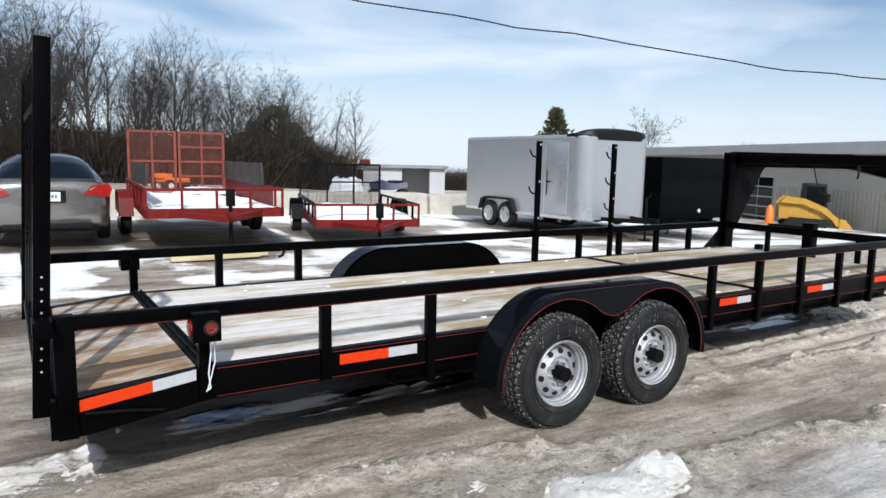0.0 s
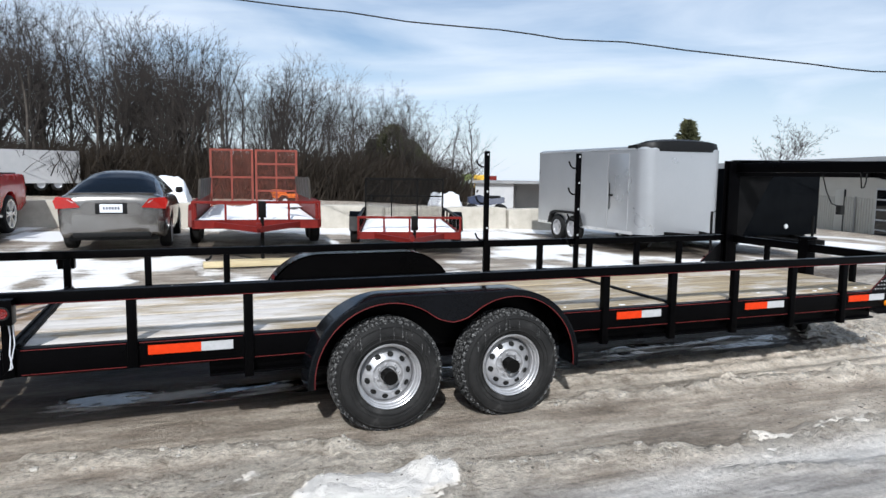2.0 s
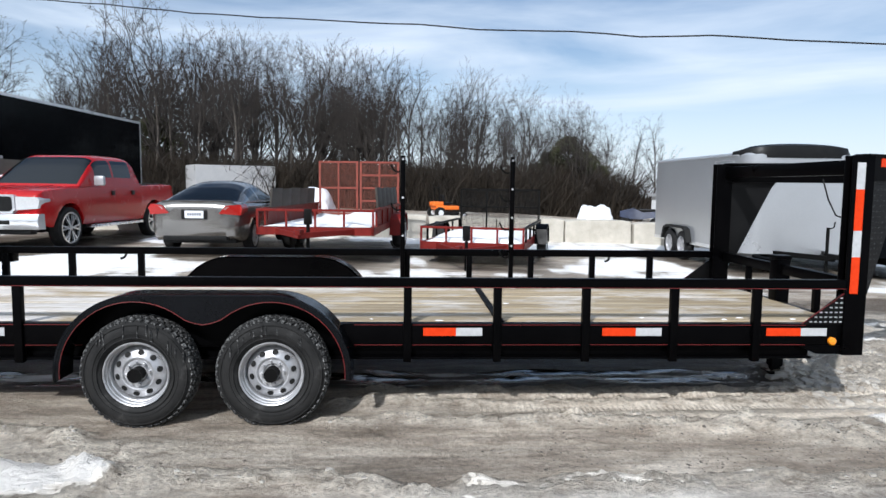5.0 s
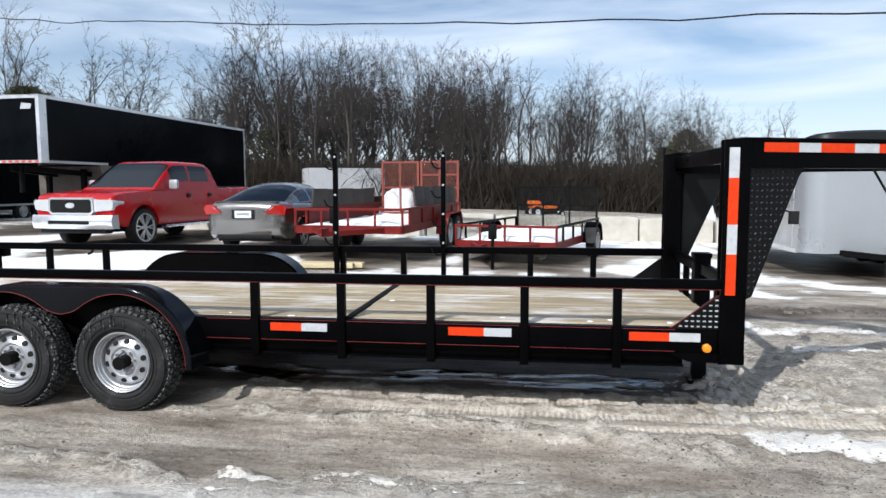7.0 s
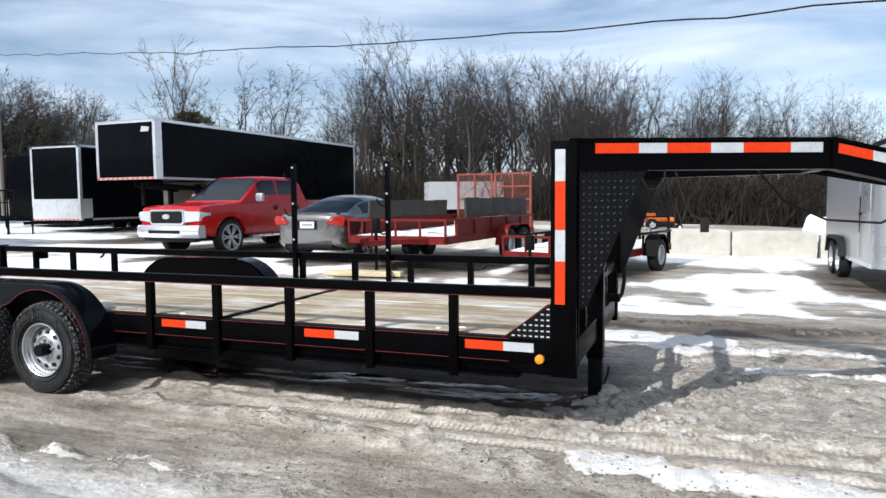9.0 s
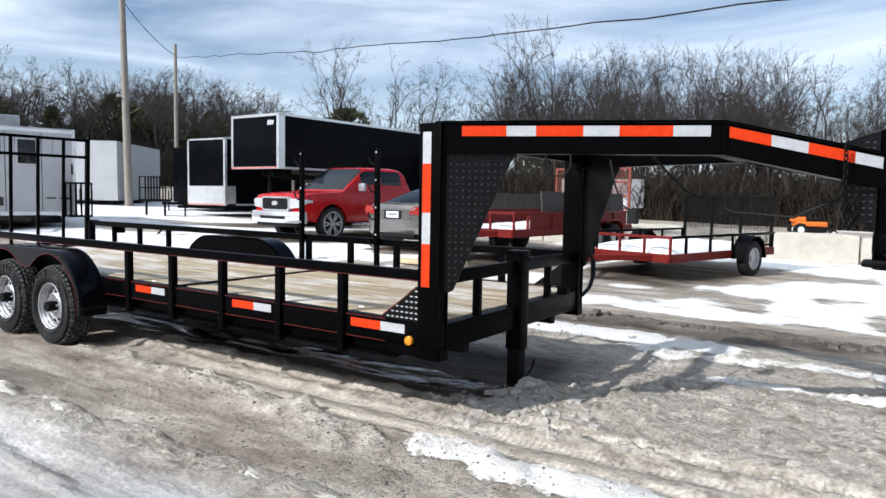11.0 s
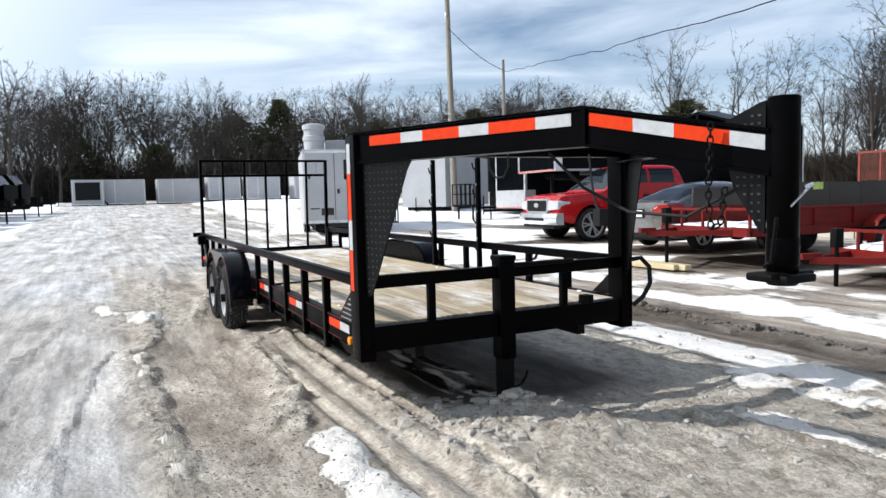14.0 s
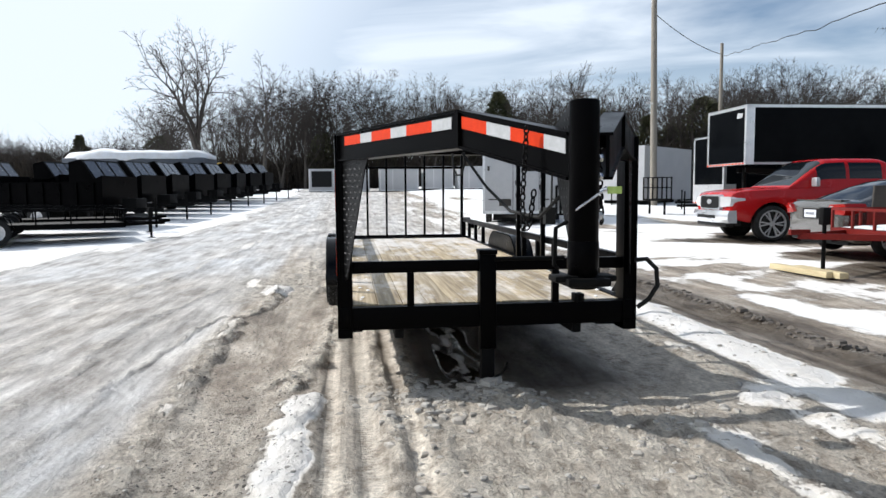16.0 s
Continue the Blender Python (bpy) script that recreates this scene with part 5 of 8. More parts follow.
# tail lamp box on the rail
lamp_box = new("tail_lamp")
lamp_box.parent = gooseneck
tagged(lamp_box, "square black tail lamp box with round red lenses")
for near in (True, False):
    my = (lambda y: y) if near else mirror_y
    y0, y1 = sorted((my(YN - 0.105), my(YN - 0.002)))
    bm = B()
    box(bm, 1.11, 1.235, y0, y1, 0.775, 0.91, 0.006)
    part("lamp_housing", bm, black_paint, lamp_box)
    o = -1 if near else 1
    base_y = my(YN - 0.105)
    bm = B()
    lathe(bm, [(0.027, base_y + o * 0.004), (0.030, base_y + o * 0.007), (0.034, base_y + o * 0.006), (0.036, base_y)], (1.19, 0, 0.84), "y", 24, (False, False))
    part("lens_rim", bm, rubber_dark, lamp_box)
    bm = B()
    lathe(bm, [(0.010, base_y + o * 0.006), (0.013, base_y + o * 0.003), (0.024, base_y + o * 0.006), (0.0275, base_y + o * 0.003), (0.0275, base_y)], (1.19, 0, 0.84), "y", 24)
    part("side_lens", bm, lamp_red, lamp_box, "round ribbed red lens")
    bm = B()
    lathe(bm, [(0.034, 1.100), (0.040, 1.104), (0.040, 1.112)], (0, (y0 + y1) / 2, 0.84), "x", 18)
    part("rear_lens", bm, lamp_red, lamp_box, "round red lens")
bm = B()
sweep(bm, [(1.20, YN - 0.03, 0.775), (1.205, YN - 0.02, 0.70), (1.195, YN - 0.012, 0.60), (1.205, YN - 0.006, 0.53), (1.17, YN + 0.01, 0.50)], 0.004, 5)
sweep(bm, [(1.22, YN - 0.03, 0.775), (1.223, YN - 0.02, 0.66), (1.20, YN - 0.012, 0.56), (1.19, YN + 0.005, 0.51)], 0.0035, 5)
g_part("lamp_wire", bm, plate_white, "loose pale lamp wires")
bm = B()
sweep(bm, [(0.68, YN - 0.004, 0.50), (0.85, YN - 0.005, 0.485), (1.0, YN + 0.015, 0.455)], 0.007, 6)
g_part("gate_pin_rod", bm, black_steel)

# rear bumper and plates
bm = B()
box(bm, 0.555, 0.62, YN + 0.06, YF - 0.06, 0.40, 0.565, 0.004)
g_part("rear_beam", bm)
for near in (True, False):
    my = (lambda y: y) if near else mirror_y
    y0, y1 = sorted((my(YN - 0.10), my(YN + 0.05)))
    bm = B()
    box(bm, 0.50, 0.572, y0, y1, 0.865, 0.935, 0.005)
    g_part("gate_latch", bm)
    bm = B()
    y0, y1 = sorted((my(YN + 0.07), my(YN + 0.30)))
    box(bm, 0.551, 0.5545, y0, y1, 0.47, 0.52)
    g_part("tape", bm, tape_red, "orange-red reflective tape")

# tailgate standing upright
gate = new("tailgate")
gate.parent = gooseneck
tagged(gate, "upright black ramp gate of square bars")
GX = 0.53
for y0 in (YN + 0.03, YF - 0.075):
    bm = B()
    box(bm, GX - 0.032, GX + 0.032, y0, y0 + 0.045, 0.50, 2.07, 0.004)
    part("gate_side", bm, black_paint, gate)
for z0, z1 in ((2.035, 2.075), (1.80, 1.84), (0.60, 0.635)):
    bm = B()
    box(bm, GX - 0.02, GX + 0.02, YN + 0.075, YF - 0.075, z0, z1, 0.004)
    part("gate_cross_bar", bm, black_paint, gate)
for k in range(1, 6):
    y = YN + 0.05 + (YF - YN - 0.10) * k / 6
    bm = B()
    box(bm, GX - 0.0175, GX + 0.0175, y - 0.0175, y + 0.0175, 0.62, 2.04, 0.004)
    part("gate_bar", bm, black_paint, gate)
bm = B()
for k in range(9):
    z = 0.7 + k * 0.05
    lathe(bm, [(0.005, -0.002), (0.005, 0.004)], (GX, YN + 0.028, z), "y", 8)
part("bolt_head", bm, rim_silver, gate, "pale bolt heads")
for y in np.arange(YN + 0.14, YF - 0.1, 0.16):
    bm = B()
    sweep(bm, [(GX + 0.0, y, 1.84), (GX + 0.0, y + 0.01, 2.04)], 0.0025, 4)
    part("gate_wire", bm, black_steel, gate)

gate.matrix_basis = Matrix.Translation((GX - 0.012, 0, 0.5)) @ Matrix.Rotation(radians(2.75), 4, "Y") @ Matrix.Translation((-GX, 0, -0.5))

# trimmer racks on the far rail
for x, n in ((4.885, 3), (5.925, 4)):
    rk = new("tool_rack")
    rk.parent = gooseneck
    tagged(rk, "tall black trimmer rack post with hooks")
    y = YF - 0.085
    bm = B()
    box(bm, x - 0.022, x + 0.022, y - 0.022, y + 0.022, DECK, 1.815, 0.004)
    part("rack_post", bm, black_paint, rk)
    for k in range(n):
        z = 1.71 - k * (0.36 if n == 3 else 0.27)
        bm = B()
        sweep(bm, [(x - 0.02, y, z - 0.045), (x - 0.06, y, z - 0.05), (x - 0.095, y, z - 0.025), (x - 0.115, y, z + 0.02)], 0.009, 6)
        part("hook", bm, black_steel, rk)
        bm = B()
        lathe(bm, [(0.011, y - 0.025), (0.011, y - 0.020)], (x, 0, z + 0.07), "y", 10)
        part("bolt_hole", bm, rim_silver, rk, "pale bolt hole")
for x in (2.3, 6.9):
    bm = B()
    sweep(bm, [(x, YF - 0.05, 0.86), (x - 0.02, YF - 0.06, 0.83), (x - 0.05, YF - 0.06, 0.82)], 0.012, 6)
    g_part("tie_hook", bm, black_steel)

# loose snow bits left on the deck and beam
bm = B()
rnd = random.Random(5)
for k in range(26):
    x = rnd.uniform(0.7, 7.9)
    y = rnd.choice((YN + 0.11 + abs(rnd.gauss(0, 0.10)), YF - 0.11 - abs(rnd.gauss(0, 0.06)), rnd.uniform(YN + 0.1, YF - 0.1)))
    if abs(x - 1.2) < 0.06 or abs(x - 5.56) < 0.04:
        continue
    z = DECK if x > 1.2 else DECK - (1.2 - x) * 0.095
    r = rnd.uniform(0.006, 0.018)
    m = Matrix.Translation((x, y, z + 0.003)) @ Matrix.Diagonal((r * rnd.uniform(1, 2.2), r, r * rnd.uniform(0.3, 0.6), 1))
    bmesh.ops.create_icosphere(bm, subdivisions=1, radius=1, matrix=m)
tagged(single("snow_crumbs", bm, clean_snow, "crumbs of snow left on the pine deck boards", "snow", kind="stuff"))

# the deck boards, lengthwise in three runs
N_BOARDS = 11
bw = (YF - YN - 0.20) / N_BOARDS
rnd = random.Random(12)


def plank_mesh(x0, x1, drop):
    bm = B()
    w = bw - 0.006
    box(bm, x0, x1, 0.0, w, -0.038, 0.0, 0.003)
    for v in bm.verts:
        v.co.z -= drop * (x1 - v.co.x) / (x1 - x0)
        v.co.x -= x0
    me = finish(bm, "plank", pine_planks)
    return me


for x0, x1, drop in ((0.66, 1.16, 0.048), (1.24, 5.534, 0.0), (5.586, 7.98, 0.0)):
    me = plank_mesh(x0, x1, drop)
    for k in range(N_BOARDS):
        ob = new("plank", me)
        ob.parent = gooseneck
        ob.location = (x0, YN + 0.10 + k * bw + 0.003, DECK + rnd.uniform(-0.002, 0.002) - (0.004 if x0 < 1 else 0))


# ---- vehicles and trailers parked across the yard ----
def road_wheel(parent, x, y, z, r, w, rim_mat, spokes=0, facing=1, rim_r=0.62):
    """A tyre with rim, its axle along x; facing: the side that is seen."""
    wh = new("wheel")
    wh.parent = parent
    wh.location = (x, y, z)
    s = facing
    bm = B()
    lathe(bm, [(r * rim_r, s * w * 0.46), (r * 0.86, s * w * 0.5), (r * 0.97, s * w * 0.40), (r, s * w * 0.2), (r, -s * w * 0.2), (r * 0.97, -s * w * 0.4), (r * 0.86, -s * w * 0.5), (r * rim_r, -s * w * 0.46)], (0, 0, 0), "x", 36, (False, True))
    part("tyre", bm, tyre_rubber, wh)
    bm = B()
    lathe(bm, [(r * rim_r * 1.01, s * w * 0.47), (r * rim_r * 0.93, s * w * 0.46), (r * rim_r * 0.88, s * w * 0.22), (r * rim_r * 0.25, s * w * 0.14), (r * 0.18, s * w * 0.30), (r * 0.10, s * w * 0.32)], (0, 0, 0), "x", 32, (False, True))
    part("rim", bm, rubber_dark if spokes else rim_mat, wh)
    if spokes:
        bm = B()
        lathe(bm, [(r * rim_r * 1.02, s * w * 0.485), (r * rim_r * 0.92, s * w * 0.47), (r * rim_r * 0.90, s * w * 0.30)], (0, 0, 0), "x", 32, (False, False))
        for k in range(spokes):
            a = 2 * math.pi * k / spokes
            for da in (-0.16, 0.16):
                beam(bm, (s * w * 0.40, r * 0.12 * math.cos(a), r * 0.12 * math.sin(a)), (s * w * 0.40, r * rim_r * 0.95 * math.cos(a + da), r * rim_r * 0.95 * math.sin(a + da)), r * 0.09, w * 0.12)
        lathe(bm, [(r * 0.14, s * w * 0.46), (r * 0.16, s * w * 0.34)], (0, 0, 0), "x", 16)
        part("spokes", bm, rim_mat, wh, "bright alloy spokes")
    return wh


class Cab:
    """A tapered cabin: belt rectangle below, roof rectangle above; panel() lays a pane on one of its sides."""

    def __init__(self, wb, yb0, yb1, zb, wr, yr0, yr1, zr):
        self.low = [Vector((-wb, yb0, zb)), Vector((wb, yb0, zb)), Vector((wb, yb1, zb)), Vector((-wb, yb1, zb))]
        self.top = [Vector((-wr, yr0, zr)), Vector((wr, yr0, zr)), Vector((wr, yr1, zr)), Vector((-wr, yr1, zr))]

    def body(self, bevel=0.06):
        bm = B()
        loft(bm, [self.low, self.top])
        bmesh.ops.bevel(bm, geom=[e for e in bm.edges if max(v.co.z for v in e.verts) > self.low[0].z + 0.05], offset=bevel, segments=3, affect="EDGES", profile=0.6)
        return bm

    def panel(self, side, pts, lift=0.006, thick=0.004):
        """side: 0 front, 1 right (+x), 2 rear, 3 left; pts: (u along, v up) corners."""
        a, b = self.low[side], self.low[(side + 1) % 4]
        c, d = self.top[side], self.top[(side + 1) % 4]
        n = (b - a).cross(c - a).normalized()
        bm = B()
        q = [(a + (b - a) * u) * (1 - v) + (c + (d - c) * u) * v for u, v in pts]
        loft(bm, [[p + n * lift for p in q], [p + n * (lift + thick) for p in q]])
        return bm


def body_loft(bm, stations, arches, low, bulge=0.02, soft=1.0):
    """A car body as cross sections along y. stations: (y, half width, top z); arches: (y, z, r) cut out of the sides."""
    def at(y):
        for (a, wa, za), (b, wb, zb) in zip(stations, stations[1:]):
            if a <= y <= b:
                k = (y - a) / (b - a)
                return wa + (wb - wa) * k, za + (zb - za) * k
        return stations[-1][1:] if y > stations[0][0] else stations[0][1:]
    ys = {s[0] for s in stations}
    for cy, cz, r in arches:
        ys |= {cy + r * math.cos(radians(a)) for a in range(0, 181, 12)} | {cy - r - 0.001, cy + r + 0.001}
    y0, y1 = stations[0][0], stations[-1][0]
    ys |= set(np.linspace(y0, y1, 30))
    rings = []
    for y in sorted(q for q in ys if y0 <= q <= y1):
        w, zt = at(y)
        zb = low + 0.10 * (1 - smooth(0.0, 0.35, min(y - y0, y1 - y)))
        for cy, cz, r in arches:
            if abs(y - cy) < r:
                zb = max(zb, cz + math.sqrt(r * r - (y - cy) ** 2))
        h = zt - low
        half = [(w - 0.05, zb), (w - 0.01, max(zb + 0.004, low + 0.16 * h)), (w + bulge * 0.5, max(zb + 0.008, low + 0.42 * h)), (w + bulge, max(zb + 0.012, low + 0.62 * h)), (w, max(zb + 0.016, low + 0.76 * h)), (w - 0.015 * soft, low + 0.86 * h), (w - 0.05 * soft, low + (1 - 0.06 * soft) * h), (w - 0.13 * soft, low + (1 - 0.015 * soft) * h), (w * 0.55, zt + 0.012), (w * 0.2, zt + 0.02)]
        rings.append([(x, y, z) for x, z in half] + [(-x, y, z) for x, z in half[::-1]])
    loft(bm, rings)
    return bm


def cabin_shell(profile, hw, belt, tumble, square, cut, end0, end1, sides, n=24):
    """A rounded greenhouse over y. profile: (y, roof z). Returns painted shell, glass of end 0, glass of end 1, glass of each side."""
    def roof(y):
        for (a, za), (b, zb) in zip(profile, profile[1:]):
            if a <= y <= b:
                k = (y - a) / (b - a)
                return za + (zb - za) * k
        return belt
    marks = {p[0] for p in profile} | set(np.linspace(profile[0][0], profile[-1][0], 22)) | set(end0) | set(end1)
    for a, b in sides:
        marks |= {a, b}
    ys = sorted(marks)
    th = sorted(set(np.linspace(0, math.pi, n + 1)) | {cut, math.pi - cut, 0.014, math.pi - 0.014, cut * 0.86, math.pi - cut * 0.86})
    def point(y, a, lift=0.0):
        h = max(0.0, roof(y) - belt)
        s, c = math.sin(a), math.cos(a)
        up = abs(s) ** (2 / square)
        x = math.copysign(abs(c) ** (2 / square), c) * (hw + lift) * (1 - tumble * up * min(1.0, h / (max(p[1] for p in profile) - belt)))
        return (x, y, belt + h * up + lift * s)
    shell, g0, g1 = B(), B(), B()
    panes = [B() for _ in range(2 * len(sides))]
    for j in range(len(ys) - 1):
        for i in range(len(th) - 1):
            ya, yb, ta, tb = ys[j], ys[j + 1], th[i], th[i + 1]
            ym, tm = (ya + yb) / 2, (ta + tb) / 2
            which = shell
            if cut < tm < math.pi - cut and end0[0] < ym < end0[1]:
                which = g0
            elif cut < tm < math.pi - cut and end1[0] < ym < end1[1]:
                which = g1
            else:
                for k, (a, b) in enumerate(sides):
                    if a < ym < b and 0.014 < (tm if tm < 1.57 else math.pi - tm) < cut * 0.86:
                        which = panes[2 * k + (tm > 1.57)]
            q = [point(ya, ta), point(ya, tb), point(yb, tb), point(yb, ta)]
            vs = [which.verts.new(c) for c in q]
            if len({tuple(round(c, 5) for c in p) for p in q}) == 4:
                which.faces.new(vs)
    for b in [shell, g0, g1] + panes:
        bmesh.ops.remove_doubles(b, verts=b.verts, dist=0.0005)
        bmesh.ops.recalc_face_normals(b, faces=b.faces)
    return shell, g0, g1, panes


def pickup(place, rz):
    t = thing("pickup_truck", "bright red crew cab pickup with chrome bumper, parked on snow", "truck", place, rz)
    fr, rr = 0.95, 4.50
    bm = B()
    body_loft(bm, [(-0.02, 0.90, 1.02), (0.01, 0.935, 1.09), (0.05, 0.96, 1.13), (0.14, 0.972, 1.16), (0.40, 0.978, 1.195), (1.0, 0.98, 1.225), (1.55, 0.98, 1.25), (3.9, 0.98, 1.26), (3.93, 0.975, 1.275), (5.5, 0.975, 1.285), (5.62, 0.95, 1.27)],
              [(fr, 0.42, 0.49), (rr, 0.42, 0.49)], 0.46, 0.012, 0.45)
    part("body", bm, red_paint, t, "red painted body", 40)
    bm = B()
    box(bm, -0.80, 0.80, 0.3, 5.4, 0.36, 0.56)
    for wy in (fr, rr):
        box(bm, -0.72, 0.72, wy - 0.46, wy + 0.46, 0.5, 0.86)
    part("chassis", bm, black_steel, t)
    bm = B()
    box(bm, -0.80, 0.80, 4.02, 5.50, 1.24, 1.315, 0.01)
    part("bed_well", bm, dark_plastic, t, "dark open truck bed")
    for x in (-0.30, 0.30):
        bm = B()
        sweep(bm, [(x * 1.5, 0.25, 1.16), (x * 1.35, 0.9, 1.232), (x * 1.3, 1.4, 1.26)], 0.012, 6)
        part("hood_crease", bm, red_paint, t)
    shell, g0, g1, panes = cabin_shell([(1.30, 1.245), (1.55, 1.45), (1.85, 1.69), (2.10, 1.86), (2.24, 1.905), (2.6, 1.92), (3.42, 1.915), (3.60, 1.895), (3.70, 1.83), (3.84, 1.42), (3.90, 1.25)],
                                       0.955, 1.235, 0.15, 7.0, 0.68, (1.36, 2.12), (3.68, 3.84), [(1.98, 2.66), (2.74, 3.50)])
    part("cab", shell, red_paint, t, "red cab roof and pillars", 40)
    part("windscreen", g0, dark_glass, t, "dark tinted glass", 60)
    part("rear_window", g1, dark_glass, t, "", 60)
    for p in panes:
        part("side_window", p, dark_glass, t, "dark tinted glass", 60)
    for x in (-1, 1):
        bm = B()
        box(bm, *sorted((x * 0.98, x * 1.20)), 1.80, 1.90, 1.26, 1.47, 0.04)
        part("mirror", bm, rim_silver, t, "pale door mirror")
        for y in (2.56, 3.44):
            bm = B()
            box(bm, *sorted((x * 0.99, x * 1.012)), y - 0.08, y + 0.06, 1.05, 1.15, 0.015)
            part("door_handle", bm, dark_plastic, t, "black door handle")
        bm = B()
        box(bm, *sorted((x * 0.90, x * 1.03)), 1.6, 3.85, 0.38, 0.44, 0.02)
        part("running_board", bm, bright_steel, t)
        bm = B()
        prism(bm, [(x * 0.57, 0.80), (x * 0.955, 0.83), (x * 0.99, 0.99), (x * 0.95, 1.04), (x * 0.57, 1.05)], "y", -0.095, 0.24)
        for v in bm.verts:
            if abs(v.co.x) > 0.8:
                v.co.y += 0.06
        part("headlight", bm, clear_lens, t, "clear rectangular headlight")
        for wy in (fr, rr):
            road_wheel(t, x * 0.86, wy, 0.42, 0.42, 0.26, chrome, 6, x, 0.74)
    bm = B()
    prism(bm, [(-0.50, 0.735), (0.50, 0.735), (0.56, 0.80), (0.55, 1.06), (0.50, 1.09), (-0.50, 1.09), (-0.55, 1.06), (-0.56, 0.80)], "y", -0.105, 0.08)
    part("grille_surround", bm, chrome, t, "chrome grille surround")
    bm = B()
    prism(bm, [(-0.46, 0.775), (0.46, 0.775), (0.51, 0.82), (0.50, 1.03), (0.46, 1.05), (-0.46, 1.05), (-0.50, 1.03), (-0.51, 0.82)], "y", -0.112, 0.06)
    part("grille", bm, dark_plastic, t, "black mesh grille")
    bm = B()
    lathe(bm, [(0.11, -0.128), (0.115, -0.120), (0.115, -0.11)], (0, 0, 0), "y", 20)
    for v in bm.verts:
        v.co.z = v.co.z * 0.5 + 0.925
    part("badge", bm, aluminium, t, "oval badge")
    bm = B()
    loft(bm, [[(x, -0.16 + 0.10 * abs(x) ** 3, 0.44), (x, -0.20 + 0.10 * abs(x) ** 3, 0.52), (x, -0.20 + 0.10 * abs(x) ** 3, 0.64), (x, -0.17 + 0.10 * abs(x) ** 3, 0.725), (x, 0.10, 0.73), (x, 0.12, 0.44)] for x in (-0.99, -0.9, -0.7, -0.4, 0, 0.4, 0.7, 0.9, 0.99)])
    part("front_bumper", bm, chrome, t, "chrome front bumper", 50)
    bm = B()
    box(bm, -0.50, 0.50, -0.205, 0.1, 0.535, 0.615, 0.02)
    part("bumper_slot", bm, dark_plastic, t)
    bm = B()
    box(bm, -0.82, 0.82, -0.07, 0.14, 0.34, 0.445, 0.03)
    part("air_dam", bm, dark_plastic, t)
    return t


def coupe(place, rz):
    """Seen from behind: the tail is at local y = 0."""
    t = thing("coupe_car", "silver two-door coupe seen from the tail, parked on snow", "car", place, rz)
    rw, fw = 0.95, 3.60
    bm = B()
    body_loft(bm, [(0.0, 0.60, 0.86), (0.02, 0.70, 0.93), (0.06, 0.77, 0.975), (0.14, 0.825, 0.99), (0.30, 0.855, 0.995), (0.60, 0.87, 0.99), (1.5, 0.88, 0.97), (3.0, 0.87, 0.93), (3.9, 0.84, 0.84), (4.25, 0.78, 0.72), (4.42, 0.62, 0.58)],
              [(rw, 0.31, 0.36), (fw, 0.31, 0.36)], 0.24, 0.012)
    part("body", bm, car_silver, t, "silver painted body", 60)
    bm = B()
    box(bm, -0.7, 0.7, 0.25, 4.2, 0.2, 0.40)
    for wy in (rw, fw):
        box(bm, -0.66, 0.66, wy - 0.34, wy + 0.34, 0.3, 0.62)
    part("underbody", bm, dark_plastic, t)
    shell, g0, g1, panes = cabin_shell([(0.40, 0.985), (0.70, 1.13), (1.0, 1.26), (1.3, 1.35), (1.6, 1.39), (2.0, 1.40), (2.3, 1.37), (2.7, 1.22), (3.1, 1.0), (3.2, 0.95)], 0.79, 0.96, 0.24, 3.4, 0.66,
                                       (0.46, 1.38), (2.32, 3.1), [(0.95, 1.55), (1.62, 2.65)])
    part("cabin", shell, car_silver, t, "silver roof", 60)
    part("rear_window", g0, dark_glass, t, "dark rear window", 60)
    part("windscreen", g1, dark_glass, t, "", 60)
    for p in panes:
        part("side_window", p, dark_glass, t, "", 60)
    for x in (-1, 1):
        bm = B()
        prism(bm, [(x * 0.47, 0.775), (x * 0.845, 0.745), (x * 0.885, 0.87), (x * 0.84, 0.945), (x * 0.60, 0.925)], "y", -0.055, 0.34)
        for v in bm.verts:
            if abs(v.co.x) > 0.7:
                v.co.y += 0.10
        tl = part("tail_light", bm, red_lens, t, "red wraparound tail light")
        bm = B()
        prism(bm, [(x * 0.56, 0.855), (x * 0.76, 0.855), (x * 0.74, 0.905), (x * 0.63, 0.90)], "y", -0.062, 0.20)
        for v in bm.verts:
            if abs(v.co.x) > 0.7:
                v.co.y += 0.10
        part("reverse_lens", bm, clear_lens, tl, "clear reversing lens")
        bm = B()
        box(bm, x * 0.93 - 0.07, x * 0.93 + 0.07, 2.55, 2.66, 0.95, 1.07, 0.03)
        part("mirror", bm, dark_plastic, t)
        for wy in (rw, fw):
            road_wheel(t, x * 0.78, wy, 0.31, 0.31, 0.2, rim_silver, 5, x, 0.68)
    bm = B()
    prism(bm, [(-0.42, 0.64), (0.42, 0.64), (0.52, 0.75), (0.40, 0.86), (-0.40, 0.86), (-0.52, 0.75)], "y", -0.012, 0.06)
    part("boot_panel", bm, car_silver, t, "raised boot lid panel")
    bm = B()
    box(bm, -0.25, 0.25, -0.024, 0.03, 0.660, 0.850, 0.02)
    part("plate_recess", bm, dark_plastic, t, "dark number plate recess")
    bm = B()
    box(bm, -0.175, 0.175, -0.034, 0.0, 0.685, 0.825, 0.004)
    pl = part("number_plate", bm, plate_white, t, "pale number plate")
    for k in range(6):
        bm = B()
        box(bm, -0.125 + k * 0.045, -0.095 + k * 0.045, -0.0375, -0.035, 0.735, 0.785)
        part("plate_mark", bm, plate_ink, pl)
    bm = B()
